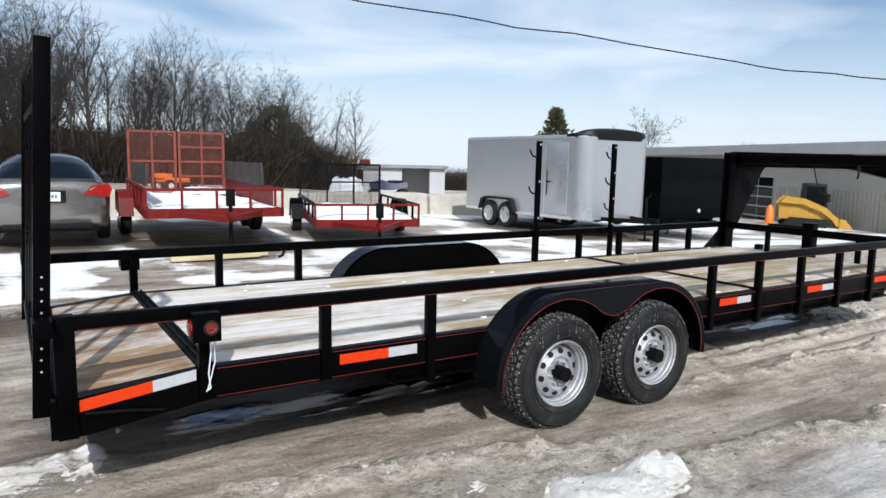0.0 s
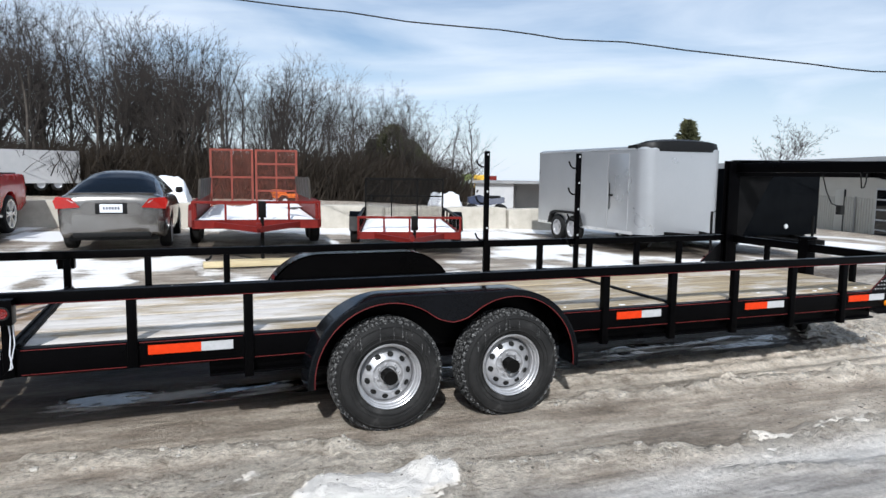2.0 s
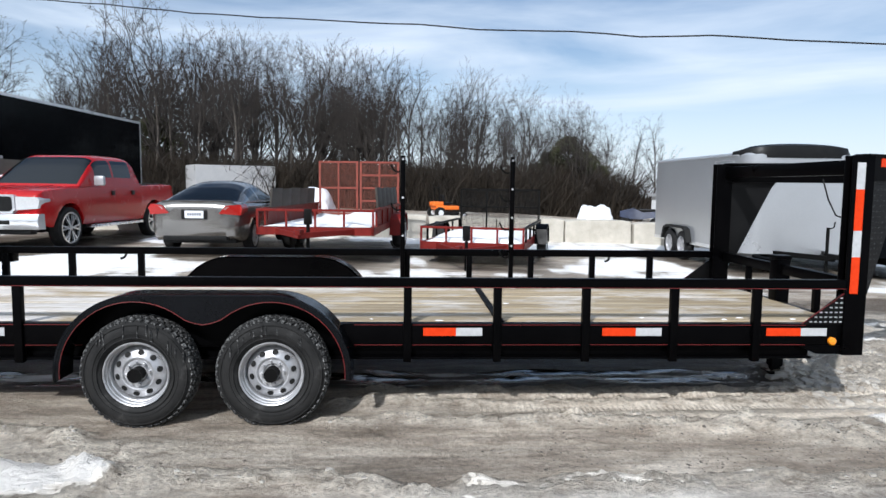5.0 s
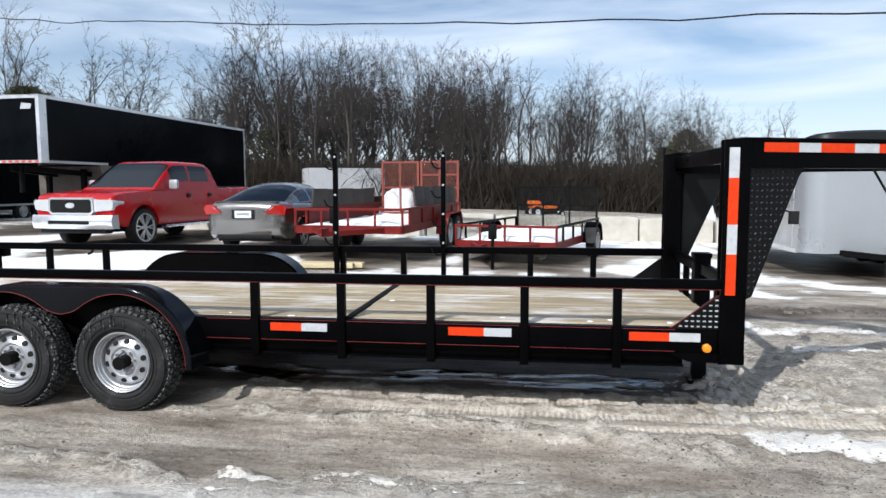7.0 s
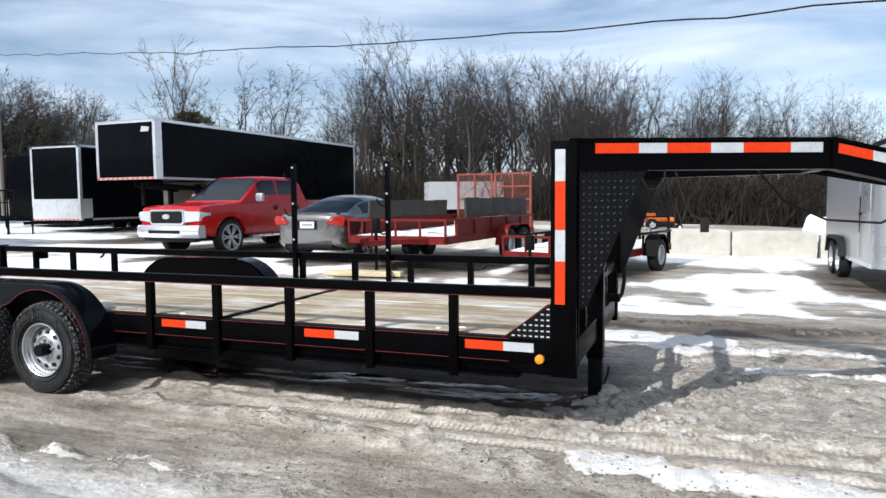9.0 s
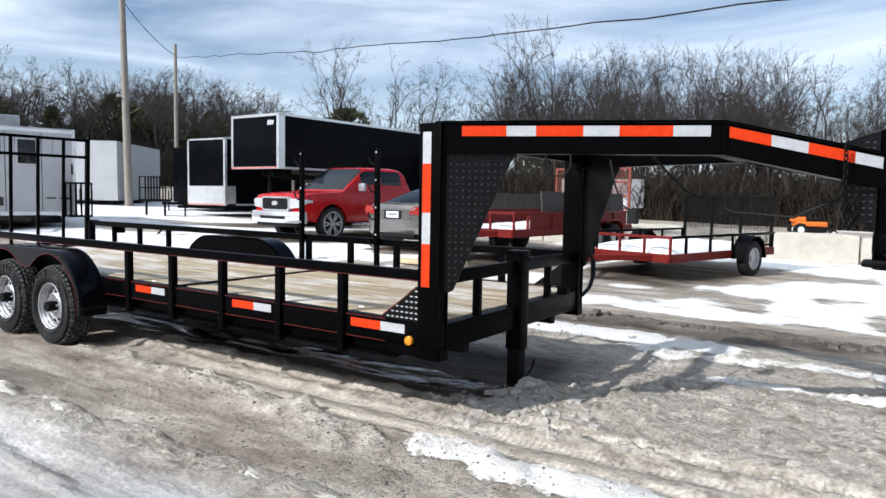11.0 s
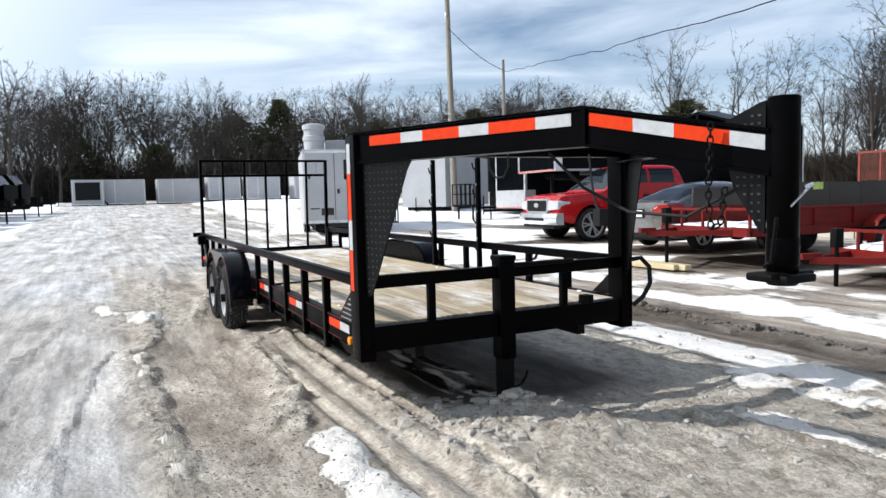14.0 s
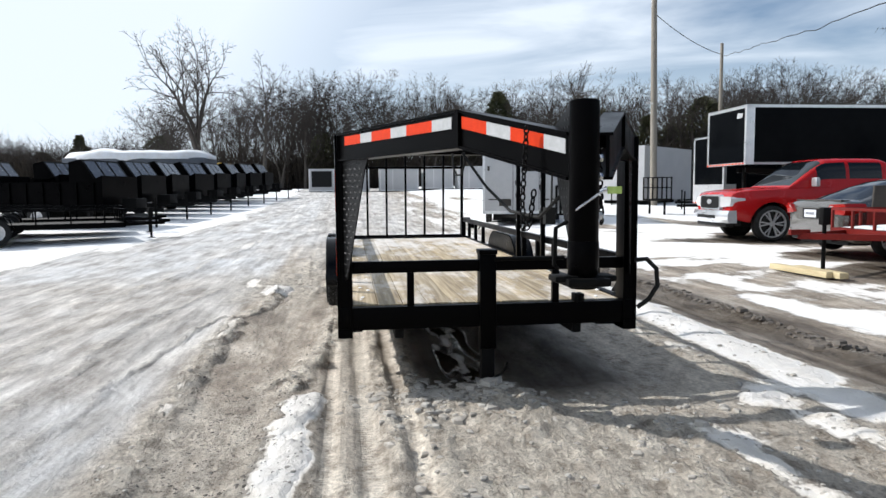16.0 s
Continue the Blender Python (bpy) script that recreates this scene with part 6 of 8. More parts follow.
    box(bm, -0.60, 0.60, -0.004, 0.12, 0.27, 0.36, 0.02)
    part("bumper_valance", bm, dark_plastic, t)
    bm = B()
    loft(bm, [[(x, 0.05 + 0.10 * abs(x), 0.985), (x, 0.03 + 0.10 * abs(x), 1.012), (x, 0.20 + 0.10 * abs(x), 1.005), (x, 0.24 + 0.1 * abs(x), 0.985)] for x in (-0.66, -0.4, 0, 0.4, 0.66)])
    part("spoiler", bm, car_silver, t)
    return t


def tandem(t, x, ys, z, r, facing):
    for y in ys:
        road_wheel(t, x, y, z, r, 0.2, rim_silver, 0, facing, 0.6)


def silver_cargo(place, rz):
    """Round-nosed cargo trailer; the nose is at local y = 0."""
    t = thing("cargo_trailer", "silver enclosed cargo trailer with round nose and black roof cap", "trailer", place, rz)
    W, L, z0, z1 = 1.07, 4.55, 0.40, 2.30
    def plan(w, y0, y1, r, n=8):
        pts = [(-w, y1), (w, y1)]
        pts += [(w - r + r * math.cos(radians(a)), y0 + r - r * math.sin(radians(a))) for a in np.linspace(0, 90, n)]
        pts += [(-w + r - r * math.sin(radians(a)), y0 + r - r * math.cos(radians(a))) for a in np.linspace(0, 90, n)]
        return pts
    bm = B()
    rings = [[(x, y, z) for x, y in plan(w, y0, L - c, 0.34)] for w, y0, z, c in ((W, 0, z0, 0), (W, 0, z1 - 0.07, 0), (W - 0.03, 0.03, z1 - 0.02, 0.02), (W - 0.10, 0.10, z1, 0.06))]
    loft(bm, rings)
    part("body", bm, silver_skin, t, "ribbed silver aluminium skin", 30)
    bm = B()
    rings = []
    for k in range(13):
        a = 2 * k / 12 - 1
        h = 0.13 * (1 - a * a) ** 0.5 + 0.03
        x = a * (W - 0.005)
        back = 0.30 * abs(a) ** 8
        rings.append([(x, -0.012 + back, z1 - 0.115), (x, -0.016 + back, z1 - 0.02), (x, 0.03 + back, z1 + h * 0.75), (x, 0.20 + back * 0.5, z1 + h), (x, 0.62, z1 + 0.012), (x, 0.62, z1 - 0.06), (x, 0.35, z1 - 0.06)])
    loft(bm, rings)
    part("roof_cap", bm, dark_plastic, t, "black moulded roof cap")
    bm = B()
    box(bm, -W - 0.004, -W + 0.02, 0.55, 1.30, z0 + 0.10, z1 - 0.16, 0.004)
    dr = part("side_door", bm, silver_skin, t, "flush side door")
    bm = B()
    for a in ((0.53, 0.545), (1.305, 1.32)):
        box(bm, -W - 0.007, -W, a[0], a[1], z0 + 0.08, z1 - 0.14)
    box(bm, -W - 0.007, -W, 0.53, 1.32, z1 - 0.155, z1 - 0.14)
    part("door_trim", bm, aluminium, dr)
    bm = B()
    box(bm, -W - 0.03, -W - 0.008, 1.10, 1.24, 1.20, 1.24, 0.006)
    box(bm, -W - 0.02, -W - 0.008, 1.22, 1.235, 0.9, 1.5)
    part("door_bar", bm, black_steel, dr, "black cam latch bar")
    for x in (-1, 1):
        bm = B()
        xs = sorted((x * (W - 0.03), x * (W + 0.006)))
        box(bm, xs[0], xs[1], 0.36, L, z0 - 0.02, z0 + 0.05)
        box(bm, xs[0], xs[1], 0.36, L, z1 - 0.075, z1 - 0.05)
        part("edge_trim", bm, aluminium, t)
        tandem(t, x * (W - 0.02), (2.72, 3.42), 0.33, 0.33, x)
        bm = B()
        prism(bm, [(2.30, 0.42), (2.42, 0.70), (2.60, 0.76), (3.54, 0.76), (3.72, 0.70), (3.84, 0.42), (3.76, 0.42), (3.65, 0.66), (3.52, 0.71), (2.62, 0.71), (2.49, 0.66), (2.38, 0.42)], "x", *sorted((x * (W - 0.02), x * (W + 0.12))))
        bmesh.ops.triangulate(bm, faces=[f for f in bm.faces if len(f.verts) > 4])
        part("fender", bm, rubber_dark, t, "black fender trim")
    bm = B()
    for x in (-1, 1):
        beam(bm, (x * 0.6, 0.3, 0.42), (0, -1.05, 0.42), 0.06, 0.09)
    box(bm, -0.05, 0.05, -1.2, -0.85, 0.42, 0.50)
    part("tongue", bm, black_steel, t)
    bm = B()
    sweep(bm, [(0.0, -0.85, 0.02), (0.0, -0.85, 0.95)], 0.028, 10)
    sweep(bm, [(0.0, -0.85, 0.92), (0.10, -0.85, 0.95), (0.12, -0.85, 1.05)], 0.012, 6)
    box(bm, -0.09, 0.09, -0.94, -0.76, 0.0, 0.03)
    part("tongue_jack", bm, black_steel, t)
    return t


def enclosed(place, rz, W, L, z0, z1, skin, label, nose=0.0, base=0.55, axle_y=None, r=0.34, trim=True, plate=True):
    """Box trailer, front at local y = 0. nose: length of a raised gooseneck front whose floor is at base."""
    t = thing("enclosed_trailer", label, "trailer", place, rz)
    bm = B()
    if nose:
        prism(bm, [(0, base), (nose, base), (nose, z0), (L, z0), (L, z1), (0, z1)], "x", -W, W)
    else:
        box(bm, -W, W, 0, L, z0, z1)
    part("body", bm, skin, t)
    if trim:
        lo = base if nose else z0
        bm = B()
        for x in (-1, 1):
            xs = sorted((x * (W - 0.09), x * (W + 0.006)))
            box(bm, xs[0], xs[1], -0.006, 0.03, lo, z1 + 0.01)
            xs = sorted((x * (W - 0.01), x * (W + 0.006)))
            box(bm, xs[0], xs[1], 0.03, 0.24 if nose else 0.10, lo, z1 + 0.01)
            box(bm, xs[0], xs[1], 0.03, L, z1 - 0.05, z1 + 0.03)
            box(bm, xs[0], xs[1], L - 0.08, L, z0, z1)
        box(bm, -W, W, -0.006, 0.02, z1 - 0.06, z1 + 0.03)
        box(bm, -W, W, -0.006, L, z1 - 0.0, z1 + 0.03)
        part("corner_trim", bm, aluminium, t, "bright aluminium edge trim")
        if nose:
            bm = B()
            prism(bm, [(W - 0.52, z1 - 0.32), (W - 0.24, z1 - 0.32), (W - 0.20, z1 - 0.20), (W - 0.48, z1 - 0.17)], "y", -0.008, 0.004)
            part("emblem", bm, tape_white, t, "small white emblem")
        n = 12
        for k in range(n):
            a, b = -W + 2 * W * k / n, -W + 2 * W * (k + 0.55) / n
            bm = B()
            box(bm, a, b, -0.010, -0.004, lo + 0.01, lo + 0.055)
            part("tape", bm, tape_red, t, "red reflective strip")
        bm = B()
        box(bm, -W, W, -0.004, 0.02, lo, lo + 0.065)
        box(bm, W - 0.004, W + 0.004, 0.02, (nose or L), lo, lo + 0.065)
        part("lower_trim", bm, tape_white, t)
    if plate and not nose:
        bm = B()
        box(bm, -W - 0.004, W + 0.004, -0.008, 0.5, z0, z0 + 0.75)
        part("stone_guard", bm, aluminium, t, "bright tread-plate stone guard")
    ay = axle_y or (L * 0.58, L * 0.58 + 0.85)
    for x in (-1, 1):
        for y in ay:
            road_wheel(t, x * (W - 0.1), y, r, r, 0.2, rim_silver, 0, x, 0.6)
    bm = B()
    box(bm, -W * 0.8, W * 0.8, nose or 0.1, L - 0.1, z0 - 0.15, z0 - 0.005)
    part("underframe", bm, black_steel, t)
    if nose:
        bm = B()
        for x in (-0.55, 0.55):
            beam(bm, (x, nose, base - 0.25), (x * 0.4, 0.5, base - 0.12), 0.1, 0.14)
            box(bm, x - 0.06, x + 0.06, nose - 0.35, nose - 0.23, 0.05, base - 0.1)
        lathe(bm, [(0.06, base - 0.75), (0.06, base - 0.05)], (0, 0.6, 0), "z", 16)
        part("gooseneck_frame", bm, black_steel, t)
        bm = B()
        prism(bm, [(nose - 0.30, base - 0.01), (nose + 0.02, z0 + 0.15), (nose + 0.02, base - 0.01)], "x", W - 0.05, W + 0.004)
        box(bm, -W, W, nose - 0.012, nose - 0.002, z0, base - 0.02)
        box(bm, W - 0.01, W + 0.006, nose, nose + 1.5, z0, base - 0.02)
        part("stone_guard", bm, dull_guard, t, "dull brown-grey stone guard")
    else:
        bm = B()
        for x in (-1, 1):
            beam(bm, (x * 0.6, 0.2, z0 - 0.06), (0, -1.25, z0 - 0.06), 0.06, 0.1)
        sweep(bm, [(0, -0.95, 0.02), (0, -0.95, z0 + 0.5)], 0.03, 8)
        part("tongue", bm, black_steel, t)
    return t


def railed_trailer(name, label, place, rz, W, L, zd, rail, frame_mat, side_mat, n_side, gate_h, gate_mat, wheels, r, gate_kind, load=None):
    """Open utility trailer, tongue at local y < 0."""
    t = thing(name, label, "trailer", place, rz)
    bm = B()
    for x in (-1, 1):
        box(bm, *sorted((x * (W - 0.05), x * W)), 0, L, zd - 0.14, zd)
    box(bm, -W, W, 0, 0.06, zd - 0.14, zd)
    box(bm, -W, W, L - 0.06, L, zd - 0.14, zd)
    part("frame", bm, frame_mat, t)
    bm = B()
    box(bm, -W + 0.05, W - 0.05, 0.06, L - 0.06, zd - 0.05, zd - 0.01)
    part("deck", bm, plywood_dark, t)
    bm = B()
    box(bm, -W, W, 0, 0.04, zd + rail - 0.045, zd + rail, 0.004)
    for k in range(5):
        x = -W + 0.02 + (2 * W - 0.04) * k / 4
        box(bm, x - 0.018, x + 0.018, 0.002, 0.038, zd, zd + rail - 0.045)
    part("front_rail", bm, frame_mat, t)
    for x in (-1, 1):
        bm = B()
        box(bm, *sorted((x * (W - 0.045), x * W)), 0.04, L, zd + rail - 0.045, zd + rail, 0.004)
        part("side_rail", bm, side_mat, t)
        for k in range(n_side):
            y = 0.5 + (L - 0.55) * k / (n_side - 1)
            bm = B()
            box(bm, *sorted((x * (W - 0.042), x * (W - 0.004))), y - 0.018, y + 0.018, zd, zd + rail - 0.045)
            part("post", bm, side_mat, t)
        for y in wheels:
            road_wheel(t, x * (W + 0.14), y, r, r, 0.2, rim_silver, 0, x, 0.6)
        bm = B()
        y0, y1 = min(wheels) - r - 0.09, max(wheels) + r + 0.09
        prism(bm, [(y0, r), (y0 + 0.12, 2 * r - 0.02), (y0 + 0.3, 2 * r + 0.08), (y1 - 0.3, 2 * r + 0.08), (y1 - 0.12, 2 * r - 0.02), (y1, r), (y1 - 0.03, r), (y1 - 0.14, 2 * r - 0.04), (y1 - 0.31, 2 * r + 0.06), (y0 + 0.31, 2 * r + 0.06), (y0 + 0.14, 2 * r - 0.04), (y0 + 0.03, r)], "x", *sorted((x * (W + 0.005), x * (W + 0.26))))
        bmesh.ops.triangulate(bm, faces=[f for f in bm.faces if len(f.verts) > 4])
        part("fender", bm, side_mat, t)
    bm = B()
    for x in (-1, 1):
        beam(bm, (x * W * 0.7, 0.1, zd - 0.07), (0, -1.15, zd - 0.07), 0.05, 0.09)
    box(bm, -0.04, 0.04, -1.3, -1.0, zd - 0.05, zd + 0.03)
    part("tongue", bm, frame_mat, t)
    bm = B()
    sweep(bm, [(0.06, -0.8, 0.0), (0.06, -0.8, zd + 0.32)], 0.03, 10)
    box(bm, 0.0, 0.12, -0.86, -0.74, zd + 0.10, zd + 0.36, 0.01)
    box(bm, -0.03, 0.15, -0.89, -0.71, 0.0, 0.02)
    part("tongue_jack", bm, black_steel, t)
    # gate at the tail
    gt = new("tail_gate")
    gt.parent = t
    if gate_kind == "double":
        for x0, x1, nb, nv in ((-W + 0.05, -0.02, 2, 1), (0.02, W - 0.05, 4, 1)):
            bm = B()
            for a, b in ((x0, x0 + 0.05), (x1 - 0.05, x1), ((x0 + x1) / 2 - 0.02, (x0 + x1) / 2 + 0.02)):
                box(bm, a, b, L - 0.05, L, zd, zd + gate_h)
            for k in range(nb + 1):
                z = zd + 0.02 + (gate_h - 0.05) * k / nb
                box(bm, x0, x1, L - 0.048, L - 0.002, z, z + 0.045)
            part("gate_frame", bm, gate_mat, gt)
            bm = B()
            nx = int((x1 - x0) / 0.022)
            for k in range(nx):
                x = x0 + 0.03 + k * 0.022
                box(bm, x, x + 0.004, L - 0.028, L - 0.023, zd + 0.04, zd + gate_h - 0.02)
            for k in range(int(gate_h / 0.022)):
                z = zd + 0.04 + k * 0.022
                box(bm, x0 + 0.02, x1 - 0.02, L - 0.028, L - 0.023, z, z + 0.004)
            part("gate_mesh", bm, rust_mesh, gt, "rusty expanded-metal mesh")
    else:
        bm = B()
        for k in range(4):
            x = -W + 0.06 + (2 * W - 0.12) * k / 3
            box(bm, x - 0.02, x + 0.02, L - 0.05, L, zd, zd + gate_h)
        for z in (zd + 0.02, zd + gate_h * 0.55, zd + gate_h - 0.04):
            box(bm, -W + 0.05, W - 0.05, L - 0.05, L, z, z + 0.04)
        part("gate_frame", bm, gate_mat, gt)
        bm = B()
        for k in range(int(2 * (W - 0.06) / 0.03)):
            x = -W + 0.07 + k * 0.03
            box(bm, x, x + 0.008, L - 0.03, L - 0.022, zd + 0.04, zd + gate_h - 0.02)
        for k in range(int(gate_h / 0.03)):
            z = zd + 0.04 + k * 0.03
            box(bm, -W + 0.06, W - 0.06, L - 0.03, L - 0.022, z, z + 0.008)
        part("gate_mesh", bm, black_steel, gt, "dark expanded-metal mesh")
    return t


def snow_slab(place, rz, w, l, h, name="snow_cover", label="thick layer of white snow lying on the trailer deck", seed=1, full=0.8):
    """An uneven pillow of snow."""
    bm = B()
    nx, ny = 14, 22
    rows = []
    for j in range(ny + 1):
        row = []
        for i in range(nx + 1):
            u, v = i / nx, j / ny
            e = min(u, 1 - u, v * l / w, (1 - v) * l / w)
            hh = h * smooth(0, 0.10, e) * (full + 1.6 * (1 - full) * noise.noise((u * 5 + seed, v * 9, seed)) + 0.5 * noise.noise((u * 3 + seed, v * 4, seed)))
            row.append(bm.verts.new(((u - 0.5) * w, v * l, max(-0.02, hh))))
        rows.append(row)
    for j in range(ny):
        for i in range(nx):
            bm.faces.new((rows[j][i], rows[j][i + 1], rows[j + 1][i + 1], rows[j + 1][i]))
    ob = single(name, bm, clean_snow, label, "snow", angle=180)
    ob.matrix_world = pose(*place, 0, 0, rz)
    return ob


truck = pickup((-2.86, 12.14, 0.19), -6)
car = coupe((0.96, 11.95, 0.19), -3)
cargo = silver_cargo((12.26, 11.25, -0.06), 0)
goose_box = enclosed((-6.52, 14.51, 0.20), -2, 1.12, 10.9, 0.72, 3.54, gloss_black, "long glossy black gooseneck enclosed trailer with aluminium corners", nose=2.5, base=1.90, axle_y=(6.6, 7.5, 8.4))
RED, RED_TURN = (3.28, 11.30, 0.10), -5.0


def on_red(x, y, z):
    """A place on the red trailer: across, back from its front, up."""
    return tuple(pose(*RED, 0, 0, RED_TURN) @ Vector((x, y, z)))


rust_frame = surface("rust_frame", (0.15, 0.022, 0.012), (0.25, 0.052, 0.03), 6, (0.5, 0.7), 0, 0.2)
red_trailer = railed_trailer("utility_trailer", "red open utility trailer with tall rusty mesh gates", RED, RED_TURN, 1.07, 5.15, 0.66, 0.33, trailer_red, trailer_red, 6, 1.35, rust_frame, (2.9, 3.75), 0.36, "double")
flat_trailer = railed_trailer("utility_trailer", "low utility trailer with red front rail, deck deep in snow", (6.15, 11.70, -0.01), -16, 1.0, 3.7, 0.48, 0.30, trailer_red, black_paint, 5, 1.0, black_steel, (2.4,), 0.33, "single")
snow_slab(on_red(0, 0.12, 0.665), RED_TURN, 1.95, 4.7, 0.09, label="thin torn patches of snow lying on the red trailer deck", seed=3, full=0.25)
snow_slab((6.178, 11.80, 0.455), -16, 1.86, 3.4, 0.13, seed=7)


# ---- woods, poles and sky line ----
def bare_tree(name, seed, height, spread, levels, lean=0.0, trunk_r=None, fork=0.35, thin=0.007, tall=0.62, label=""):
    """A leafless tree: tapered trunk and forking limbs down to twigs. Returns an Empty with trunk and crown."""
    rnd = random.Random(seed)
    t = thing(name, label, "tree")
    tb, cb = ([], []), ([], [])
    def limb(store, pts, radii, n):
        verts, faces = store
        base = None
        side = None
        for i, p in enumerate(pts):
            d = (pts[min(i + 1, len(pts) - 1)] - pts[max(i - 1, 0)]).normalized()
            side = d.orthogonal().normalized() if side is None else (side - d * side.dot(d)).normalized()
            up = d.cross(side)
            o = len(verts)
            for k in range(n):
                a = 2 * math.pi * k / n
                verts.append(p + radii[i] * (math.cos(a) * side + math.sin(a) * up))
            if base is not None:
                for k in range(n):
                    faces.append((base + k, base + (k + 1) % n, o + (k + 1) % n, o + k))
            base = o
    def grow(p, d, length, r, level):
        n_seg = (6, 5, 4, 3, 2, 1)[level]
        wander = (0.05, 0.13, 0.17, 0.19, 0.20, 0.2)[level]
        lift = (0.0, 0.065, 0.045, 0.02, 0.0, 0.0)[level]
        pts, radii = [p.copy()], [r]
        q, dd = p.copy(), d.copy()
        for i in range(n_seg):
            dd = (dd + Vector((rnd.gauss(0, wander), rnd.gauss(0, wander), lift + rnd.gauss(0, wander * 0.6)))).normalized()
            q = q + dd * (length / n_seg)
            pts.append(q.copy())
            radii.append(max(thin * 0.6, r * (1 - (0.48 if level else 0.55) * (i + 1) / n_seg)))
        if level == levels:
            sd = dd.orthogonal().normalized() * r
            o = len(cb[0])
            cb[0].extend((p - sd, p + sd, q))
            cb[1].append((o, o + 1, o + 2))
            return
        limb(tb if level == 0 else cb, pts, radii, 8 if level == 0 else (5 if level == 1 else 3))
        excurrent = tall >= 0.66
        shoots = []
        if level == 0:
            n = rnd.randint(11, 14) if excurrent else rnd.randint(4, 5)
            for k in range(n):
                f = fork + (1 - fork) * (k + rnd.uniform(0.1, 0.9)) / n
                if excurrent:
                    shoots.append((f, rnd.uniform(0.60, 0.85) * spread * (1.12 - 0.45 * f), rnd.uniform(0.36, 0.52) * (1.12 - 0.75 * f), 0.50))
                else:
                    shoots.append((f, rnd.uniform(0.45, 0.85) * spread * (1.25 - 0.7 * f), rnd.uniform(0.70, 1.0), 0.66))
            for k in range(2 if excurrent else 3):
                shoots.append((1.0, rnd.uniform(0.15, 0.40) * spread, rnd.uniform(0.25, 0.35) if excurrent else rnd.uniform(0.85, 1.1), 0.85))
        else:
            last = level == levels - 1
            for k in range(rnd.randint(4, 5) if last else rnd.randint(2, 3)):
                if last:
                    shoots.append((rnd.uniform(0.15, 1.0), rnd.uniform(0.45, 1.15), rnd.uniform(0.36, 0.62), 0.6))
                    continue
                shoots.append((rnd.uniform(0.25, 0.9), rnd.uniform(0.55, 1.05), rnd.uniform(0.32, 0.55), 0.62))
            for k in range(0 if last else 2):
                shoots.append((1.0, rnd.uniform(0.22, 0.55), rnd.uniform(0.50, 0.70), 0.85))
        turn0 = rnd.uniform(0, 6.28)
        for k, (f, tilt, reach_k, thick) in enumerate(shoots):
            j = min(n_seg - 1, int(f * n_seg))
            at = pts[j].lerp(pts[j + 1], f * n_seg - j)
            ax = (pts[j + 1] - pts[j]).normalized()
            s = Matrix.Rotation(turn0 + 2.4 * k + rnd.uniform(-0.5, 0.5), 3, ax) @ ax.orthogonal().normalized()
            nd = (ax * math.cos(tilt) + s * math.sin(tilt)).normalized()
            grow(at, nd, length * reach_k, max(thin, (radii[j] * (1 - f * n_seg + j) + radii[j + 1] * (f * n_seg - j)) * thick), level + 1)
    r0 = trunk_r or height * 0.014
    grow(Vector((0, 0, -0.2)), Vector((lean, 0, 1)).normalized(), height * tall, r0, 0)
    for nm, (v, f), m in (("trunk", tb, bark), ("crown", cb, twig)):
        me = bpy.data.meshes.new(nm)
        me.from_pydata([tuple(c) for c in v], [], f)
        me.materials.append(m)
        me.polygons.foreach_set("use_smooth", [True] * len(me.polygons))
        ob = new(nm, me)
        ob.parent = t
    return t


def evergreen(name, seed, height, radius, label, cone=False):
    """A cedar: trunk and a ragged cone of many small sprays."""
    rnd = random.Random(seed)
    t = thing(name, label, "tree")
    bm = B()
    sweep(bm, [(0, 0, -0.2), (0.02, 0, height * 0.5), (0, 0, height * 0.95)], 0, 6, [height * 0.022, height * 0.013, 0.01])
    part("trunk", bm, bark, t)
    verts, faces = [], []
    for k in range(2200):
        h = rnd.uniform(0.04, 1.0) ** 0.85
        lump = 1 + 0.25 * math.sin(h * 17 + seed) * rnd.random()
        a = rnd.uniform(0, 2 * math.pi)
        lump *= 0.85 + 0.75 * noise.noise((1.6 * math.cos(a), 1.6 * math.sin(a), h * 4 + seed))
        rr = radius * (math.sqrt(max(0.01, 1 - h ** 2.0)) if not cone else (1.02 - h) ** 0.75) * rnd.uniform(0.30, 1.08) * lump
        c = Vector((rr * math.cos(a), rr * math.sin(a), h * height))
        s = rnd.uniform(0.10, 0.24) * (height / 5) ** 0.5
        out = Vector((math.cos(a), math.sin(a), rnd.uniform(-0.2, 0.9))).normalized()
        si = out.orthogonal().normalized()
        si = Matrix.Rotation(rnd.uniform(0, 6.28), 3, out) @ si
        o = len(verts)
        tip = c + out * s * 1.6
        verts += [c - si * s * 0.4, c + si * s * 0.4, tip, c + out.cross(si) * s * 0.5 + out * s * 0.4]
        faces += [(o, o + 1, o + 2), (o, o + 2, o + 3), (o + 1, o + 3, o + 2)]
    me = bpy.data.meshes.new("crown")
    me.from_pydata([tuple(v) for v in verts], [], faces)
    me.materials.append(cedar_green)
    ob = new("crown", me)
    ob.parent = t
    return t


TREE = "bare grey-brown deciduous tree in winter at the wood's edge"
